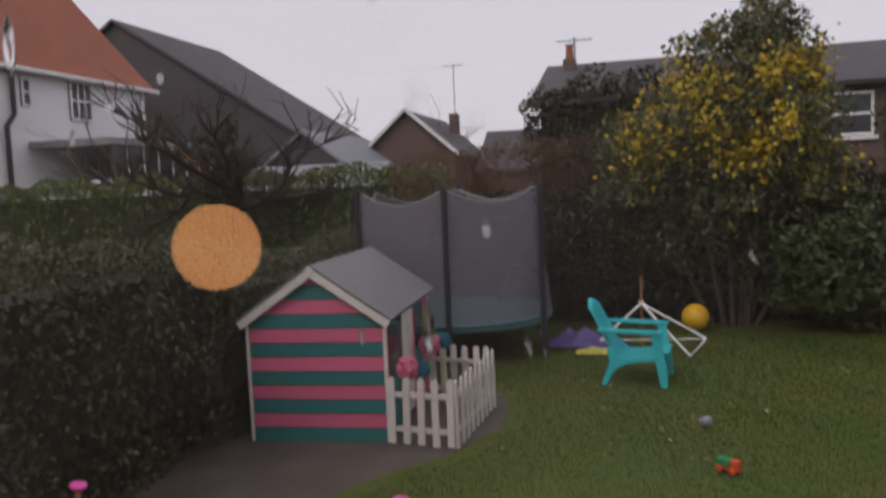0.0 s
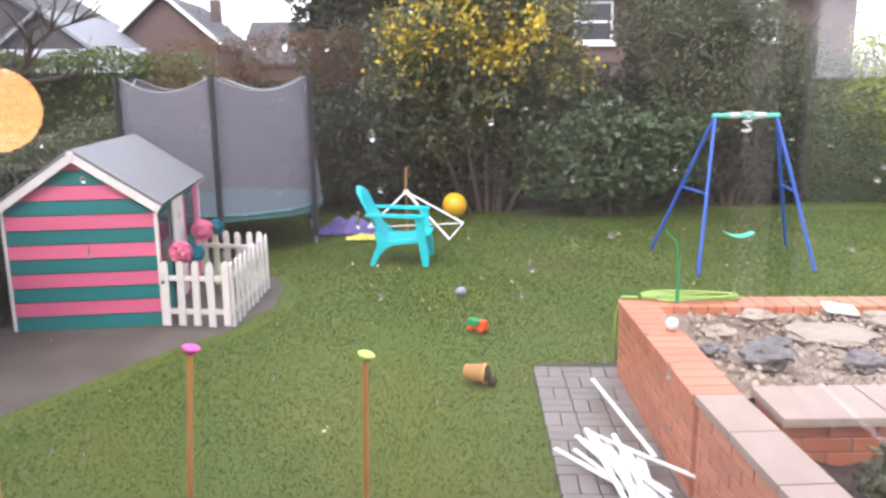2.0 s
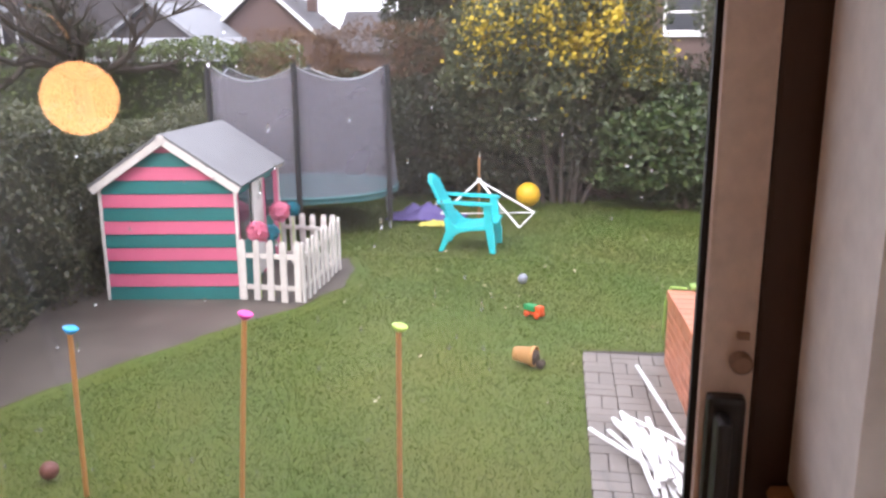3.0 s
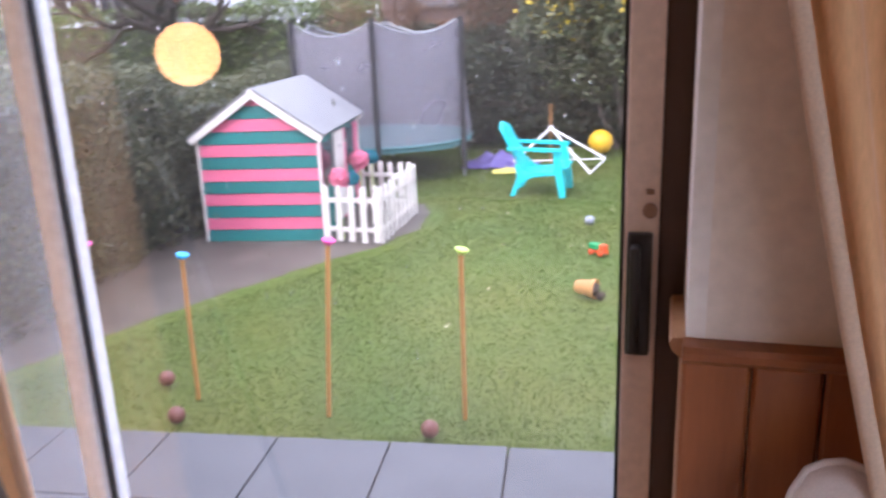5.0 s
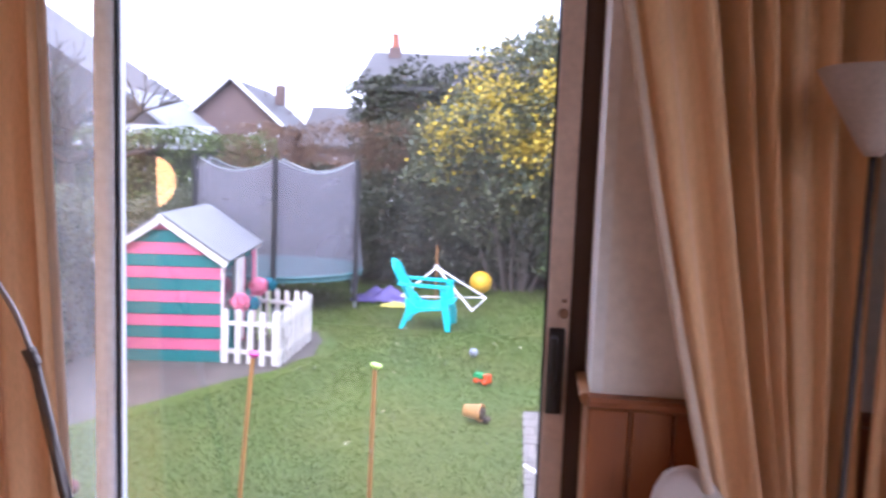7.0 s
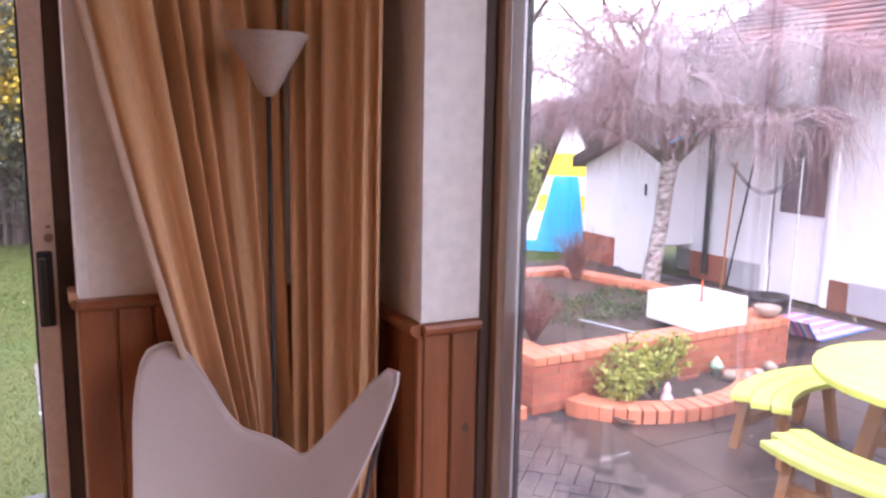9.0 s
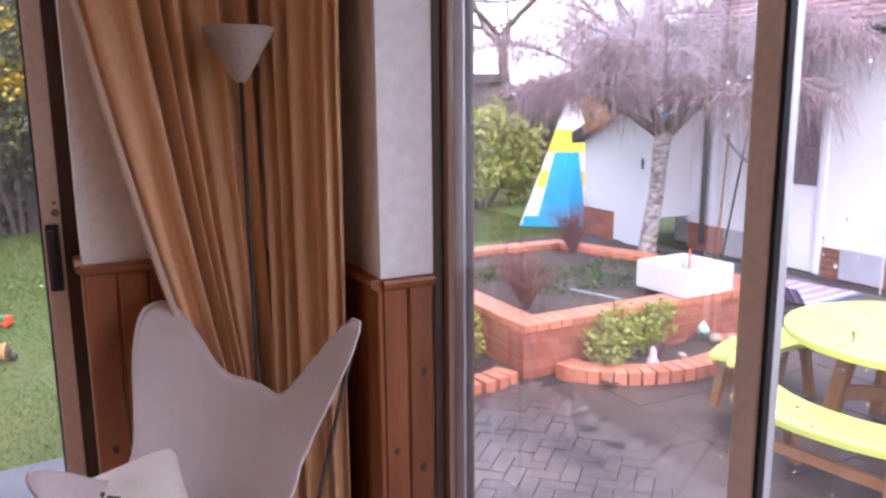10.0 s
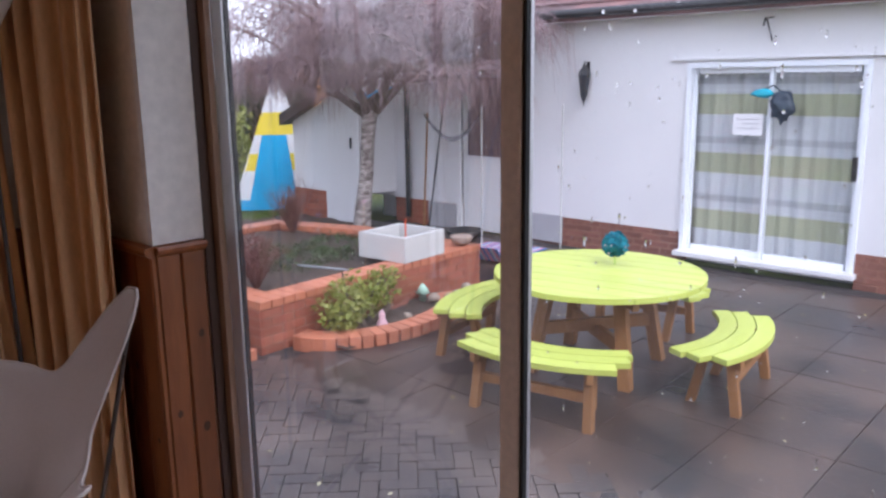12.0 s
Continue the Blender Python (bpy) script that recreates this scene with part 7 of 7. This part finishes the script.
# ---- brickwork ----
def brick_wall(name, x0, y0, x1, y1, z0, z1, thickness, material, label, cat="wall", cap="brick_wet", single=True):
    """A stretcher-bond brick wall with proud bricks on a mortar core, and a course of headers on top."""
    L = math.hypot(x1 - x0, y1 - y0)
    ang = math.atan2(y1 - y0, x1 - x0)
    root = thing(name, label, cat, x0, y0, 0, math.degrees(ang), kind="structure")
    part("mortar_core", box(0.006, 0.006, z0, L - 0.006, thickness - 0.006, z1 - 0.006), "mortar", root)
    bl, bh, j = 0.215, 0.065, 0.01
    top = z1 - (0.065 if cap else 0)
    rows = max(1, round((top - z0) / (bh + j)))
    rh = (top - z0) / rows
    full = mesh_of("brick", box(0.002, 0, 0.004, bl - 0.002, thickness, rh - j + 0.004, None, 0.004), material)
    for r in range(rows):
        u = -(bl + j) / 2 * (r % 2)
        while u < L - 0.01:
            a, b = max(0.0, u), min(L, u + bl)
            if b - a > 0.03:
                m = Matrix.Translation((a, 0, z0 + r * rh)) @ Matrix.Diagonal(((b - a) / bl, 1, 1, 1))
                share("brick", full, root, m)
            u += bl + j
    if cap:
        n = max(1, round(L / 0.112))
        w = L / n
        hd = mesh_of("header_brick", box(0.003, -0.012, 0, w - 0.005, thickness + 0.012, 0.063, None, 0.005), cap)
        for k in range(n):
            share("header_brick", hd, root, Matrix.Translation((k * w, 0, z1 - 0.063)))
    return root


def coped_wall(x0, y0, x1, y1, z1, w):
    L = math.hypot(x1 - x0, y1 - y0)
    ang = math.degrees(math.atan2(y1 - y0, x1 - x0))
    root = thing("coping", "buff stone coping slabs along the brick wall", "coping", x0, y0, z1, ang, kind="structure")
    n = max(1, round(L / 0.45))
    me = mesh_of("coping_slab", box(0.004, -0.015, 0.0, L / n - 0.004, w + 0.015, 0.045, None, 0.006), "coping")
    for k in range(n):
        share("coping_slab", me, root, Matrix.Translation((L * k / n, 0, 0)))


brick_wall("bed_wall", -0.059, 3.22, -0.156, 4.893, 0, 0.56, 0.215, "brick_wet", "orange brick wall of the rockery bed")
brick_wall("bed_wall", -0.15, 4.72, 2.2, 4.79, 0, 0.56, 0.215, "brick_wet", "orange brick end wall of the rockery bed")
brick_wall("bed_wall", 0.08, 1.92, -0.058, 3.205, 0, 0.51, 0.2, "brick_wet", "orange brick wall below the coping", cap=None)
brick_wall("bed_wall", 0.1, 1.9, 1.42, 1.95, 0, 0.5, 0.2, "brick_wet", "orange brick front wall of the low bed")
brick_wall("bed_wall", 1.42, 2.16, 1.42, 2.99, 0, 0.5, 0.2, "brick_wet", "orange brick end wall of the low bed")
brick_wall("bed_wall", 0.06, 3.0, 2.05, 3.12, 0, 0.51, 0.3, "brick_wet", "orange brick cross wall below the coping", cap=None)
coped_wall(0.085, 1.92, -0.06, 3.28, 0.51, 0.2)
coped_wall(0.05, 2.96, 2.05, 3.08, 0.511, 0.36)
brick_wall("bed_wall", 2.235, 2.323, 4.97, 2.42, 0, 0.43, 0.215, "brick", "red brick front wall of the raised bed")
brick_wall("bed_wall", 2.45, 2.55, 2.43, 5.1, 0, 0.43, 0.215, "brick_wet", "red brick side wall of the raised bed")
brick_wall("bed_wall", 2.2, 5.1, 4.55, 5.05, 0, 0.43, 0.215, "brick", "red brick back wall of the raised bed")
brick_wall("bed_wall", 4.95, 2.64, 4.93, 4.1, 0, 0.43, 0.215, "brick", "red brick end wall of the raised bed")
brick_wall("bed_wall", 4.93, 4.1, 4.6, 5.05, 0, 0.43, 0.215, "brick", "red brick end wall of the raised bed")
brick_wall("wing_plinth", WX - 0.012, 3.69, WX - 0.012, 1.33, 0, 0.365, 0.25, "brick_old", "brown brick plinth under the white wall", cap=None)
brick_wall("wing_plinth", SX - 0.012, 7.42, SX - 0.012, 6.65, 0, 0.45, 0.25, "brick", "red brick plinth under the outhouse wall", cap=None)
brick_wall("wing_plinth", WX - 0.012, 5.86, WX - 0.012, 4.65, 0, 0.365, 0.25, "brick", "red brick plinth under the white wall", cap=None)
brick_wall("wing_plinth", WX - 0.012, -0.5, WX - 0.012, -3.5, 0, 0.365, 0.25, "brick_old", "brown brick plinth under the white wall", cap=None)


def brick_edging(cx, cy, rx, ry, a0, a1, n, z, label):
    root = thing("brick_edging", label, "edging", 0, 0, 0, kind="structure")
    me = mesh_of("edging_brick", box(-0.045, -0.1, 0.0, 0.045, 0.1, z, None, 0.006), "brick_wet")
    for k in range(n):
        t = radians(a0 + (a1 - a0) * (k + 0.5) / n)
        x, y = cx + rx * math.cos(t), cy + ry * math.sin(t)
        w = math.atan2(math.sin(t) / ry, math.cos(t) / rx)
        share("edging_brick", me, root, Matrix.Translation((x, y, 0)) @ Matrix.Rotation(w + math.pi / 2, 4, "Z"))


brick_edging(3.4, 2.32, 0.82, 0.52, 185, 350, 22, 0.12, "curved edging of upright orange bricks round the planter")
brick_edging(1.75, 2.55, 0.5, 0.27, 195, 318, 9, 0.1, "curved edging of orange bricks beside the bed")


# ---- paving pieces ----
def pave(name, label, cells, material, z, gap, h=0.03):
    """Paving: each cell (x, y, w, d, turn) is a bevelled piece on a shared mesh of its size."""
    root = thing(name, label, "paving", kind="structure")
    shapes = {}
    prng = random.Random(len(cells))
    for x, y, w, d, turn in cells:
        key = (round(w, 3), round(d, 3))
        if key not in shapes:
            shapes[key] = mesh_of("paving_piece", box(-w / 2 + gap, -d / 2 + gap, -h, w / 2 - gap, d / 2 - gap, 0, None, 0.004), material)
        share("paving_piece", shapes[key], root, Matrix.Translation((x, y, z + prng.uniform(-0.0025, 0.0025))) @ Matrix.Rotation(radians(turn) + prng.uniform(-0.004, 0.004), 4, "Z") @ Matrix.Rotation(prng.uniform(-0.003, 0.003), 4, "X"))


pave("slab_paving", "grey concrete paving slabs along the house wall", [(-0.87 - 0.596 * i - 0.29 + 0.073 * j, 2.12 - 0.073 * i - 0.596 * j, 0.6, 0.6, 7) for i in range(-1, 8) for j in range(3)], "slab", 0.022, 0.005)
cells = [(0.55 + 0.6 * i, -5.4 + 0.6 * j, 0.6, 0.6, 0) for i in range(11) for j in range(20)]
cells = [c for c in cells if not (2.4 < c[0] < 4.9 and c[1] > 2.5) and not (c[0] < 2.4 and c[1] > 2.2)]
brickish = lambda c: c[0] < 2.3 and c[1] > -1.3
pave("patio_paving", "wet brown concrete patio slabs with stains", [c for c in cells if not brickish(c)], "patio", 0.02, 0.0025)
herring = []
for i in range(-12, 42):
    for j in range(-12, 50):
        k = (i - j) % 4
        x, y = 0.16 + 0.1 * i, -1.35 + 0.1 * j
        if k == 0:
            herring.append((x + 0.05, y, 0.2, 0.1, 0))
        elif k == 3:
            herring.append((x, y + 0.05, 0.1, 0.2, 0))
turn = math.sqrt(0.5)
herring = [(1.3 + (x - 1.66) * turn - (y - 0.6) * turn, 0.6 + (x - 1.66) * turn + (y - 0.6) * turn, w, d, 45) for x, y, w, d, _ in herring]
herring = [c for c in herring if 0.38 < c[0] < 2.28 and -1.1 < c[1] < 2.28]
herring.sort(key=lambda c: c[0] + 0.4 * abs(c[1] - 0.6))
pave("block_paving", "wet dark block pavers laid in herringbone", herring, "paver", 0.021, 0.0018)
basket = []
for i in range(4):
    for j in range(13):
        x, y = -0.81 + 0.2 * i - 0.035 * (j / 6 - 1), 2.52 + 0.2 * j
        for s in (-0.05, 0.05):
            basket.append((x, y + s, 0.2, 0.1, 0) if (i + j) % 2 else (x + s, y, 0.1, 0.2, 0))
pave("path_paving", "grey brown block pavers of the garden path", basket, "path", 0.018, 0.003)

# ---- grass, litter ----
def own_lie(p):
    """Plan places in the garden's own lie."""
    c, s = math.cos(radians(5.5)) / 1.06, math.sin(radians(5.5)) / 1.06
    return (p[:, 0] - 0.15) * c + (p[:, 1] - 0.3) * s, (p[:, 1] - 0.3) * c - (p[:, 0] - 0.15) * s


def past_edge(p):
    """How far a place lies out over the lawn from the edge of the concrete."""
    x, y = own_lie(p)
    return x - np.interp(y, [2.2, 2.9, 3.5, 4.15, 4.92, 5.5, 6.1, 6.8, 7.3, 7.31], [-4.6, -4.3, -4.05, -3.72, -3.25, -2.85, -2.62, -2.62, -2.8, -5.2])


def lawn_mask(p):
    """Where grass grows: clear of the concrete, the slabs, the path and the bed. The first lines hold in the garden's own lie."""
    x, y = own_lie(p)
    k = (y < 11.2) & (x > -4.6) & (x < 7.4)
    fringe = np.abs(np.random.default_rng(21).normal(size=len(p)))
    k &= past_edge(p) > 0.03 * np.sin(y * 23) + 0.025 * np.sin(y * 47 + 1) - 0.05 * fringe
    x, y = p[:, 0], p[:, 1]
    k &= y > 2.54 + 0.138 * x + 0.02 * np.sin(x * 17)
    k &= ~((x > -0.9 + 0.02 * np.sin(y * 19)) & (y < 5.14 + 0.015 * np.sin(x * 17)))
    k &= ~((x > 2.0) & (y < 5.4)) & ~((x > 4.4) & (y < 7.6))
    return k


def grass():
    rng = np.random.default_rng(3)
    n = 380000
    p = np.stack([rng.uniform(-5.4, 6.6, n), 1.9 + (rng.random(n) ** 1.5) * 10.2, np.zeros(n)], 1)
    p = p[lawn_mask(p)]
    n = len(p)
    tone = np.sin(p[:, 0] * 1.7 + 1) * np.cos(p[:, 1] * 1.3) + 0.6 * np.sin(p[:, 0] * 4.1 + p[:, 1] * 3.3)
    h = rng.uniform(0.007, 0.016, n) * (1 + 0.25 * tone) * np.clip(0.7 + p[:, 1] * 0.06, 0.7, 1.4)
    a = rng.random(n) * 6.283
    w = 0.0015 + 0.0003 * p[:, 1]
    dx, dy = np.cos(a) * w, np.sin(a) * w
    lean = rng.normal(size=(n, 2)) * 0.7 * h[:, None]
    z = np.where(past_edge(p) < 0.1, 0.004, -0.012)
    v = np.stack([np.stack([p[:, 0] - dx, p[:, 1] - dy, z], 1), np.stack([p[:, 0] + dx, p[:, 1] + dy, z], 1), np.stack([p[:, 0] + lean[:, 0], p[:, 1] + lean[:, 1], z + h + 0.008], 1)], 1).reshape(-1, 3)
    f = np.arange(3 * n)
    me = bpy.data.meshes.new("grass")
    me.vertices.add(3 * n); me.vertices.foreach_set("co", v.ravel())
    me.loops.add(3 * n); me.loops.foreach_set("vertex_index", f)
    me.polygons.add(n); me.polygons.foreach_set("loop_start", np.arange(0, 3 * n, 3)); me.polygons.foreach_set("loop_total", np.full(n, 3))
    me.update(calc_edges=True)
    me.materials.append(M["grass"])
    tagged(new("grass", me), "short mossy green lawn grass", "grass", kind="stuff")
    m = 170
    q = np.stack([rng.uniform(-3.4, 4.0, m), rng.uniform(3.6, 11.2, m), np.full(m, 0.02)], 1)
    q = q[lawn_mask(q)]
    tagged(obj("fallen_leaves", scatter("fallen_leaves", q, np.tile([0, 0, 1.0], (len(q), 1)), 0.037, "litter", 4, 0.7, spread=0.35)), "pale fallen leaves scattered over the lawn", "leaves", kind="stuff")


grass()
prng = np.random.default_rng(12)
q = np.stack([prng.uniform(0.6, 6.6, 90), prng.uniform(-3.0, 1.4, 90), np.full(90, 0.028)], 1)
tagged(obj("patio_leaves", scatter("patio_leaves", q, np.tile([0, 0, 1.0], (90, 1)), 0.026, "litter", 5, 0.6, spread=0.3)), "few small leaves scattered on the wet patio", "leaves", kind="stuff")


# ---- rain on the glass ----
def rain_on(name, n, place, seed, big=1.0):
    """Drops and short runs of water on the outside of a pane."""
    rng = np.random.default_rng(seed)
    b = bmesh.new()
    for _ in range(n):
        u, v = rng.random(), rng.random() ** 0.75
        r = big * (0.001 + 0.0016 * rng.random() ** 2)
        run = rng.uniform(1, 1.6) if rng.random() < 0.75 else rng.uniform(2, 6)
        own = bmesh.new()
        bmesh.ops.create_icosphere(own, subdivisions=1, radius=r)
        own.transform(Matrix.Translation(place(u, v)) @ Matrix.Diagonal((1, 1, run, 1)))
        for f in own.faces:
            b.faces.new([b.verts.new(q.co) for q in f.verts])
        own.free()
    bmesh.ops.remove_doubles(b, verts=b.verts[:], dist=0.00005)
    return tagged(part(name, b, "water", smooth=True), "small rain drops clinging to the outside of the glass", "rain drops", kind="stuff")


rain_on("rain_drops", 240, lambda u, v: (-1.9 + 1.0 * u, 0.2185, 1.3 + 1.35 * v), 1)
rain_on("rain_drops", 460, lambda u, v: (0.2725, -1.65 - 1.3 * u, 1.3 + 1.35 * v), 2, 1.3)
rain_on("rain_drops", 160, lambda u, v: (0.2185 - math.tan(radians(SKEW)) * (0.95 * u - 0.506), -1.58 + 0.95 * u, 1.3 + 1.3 * v), 3)
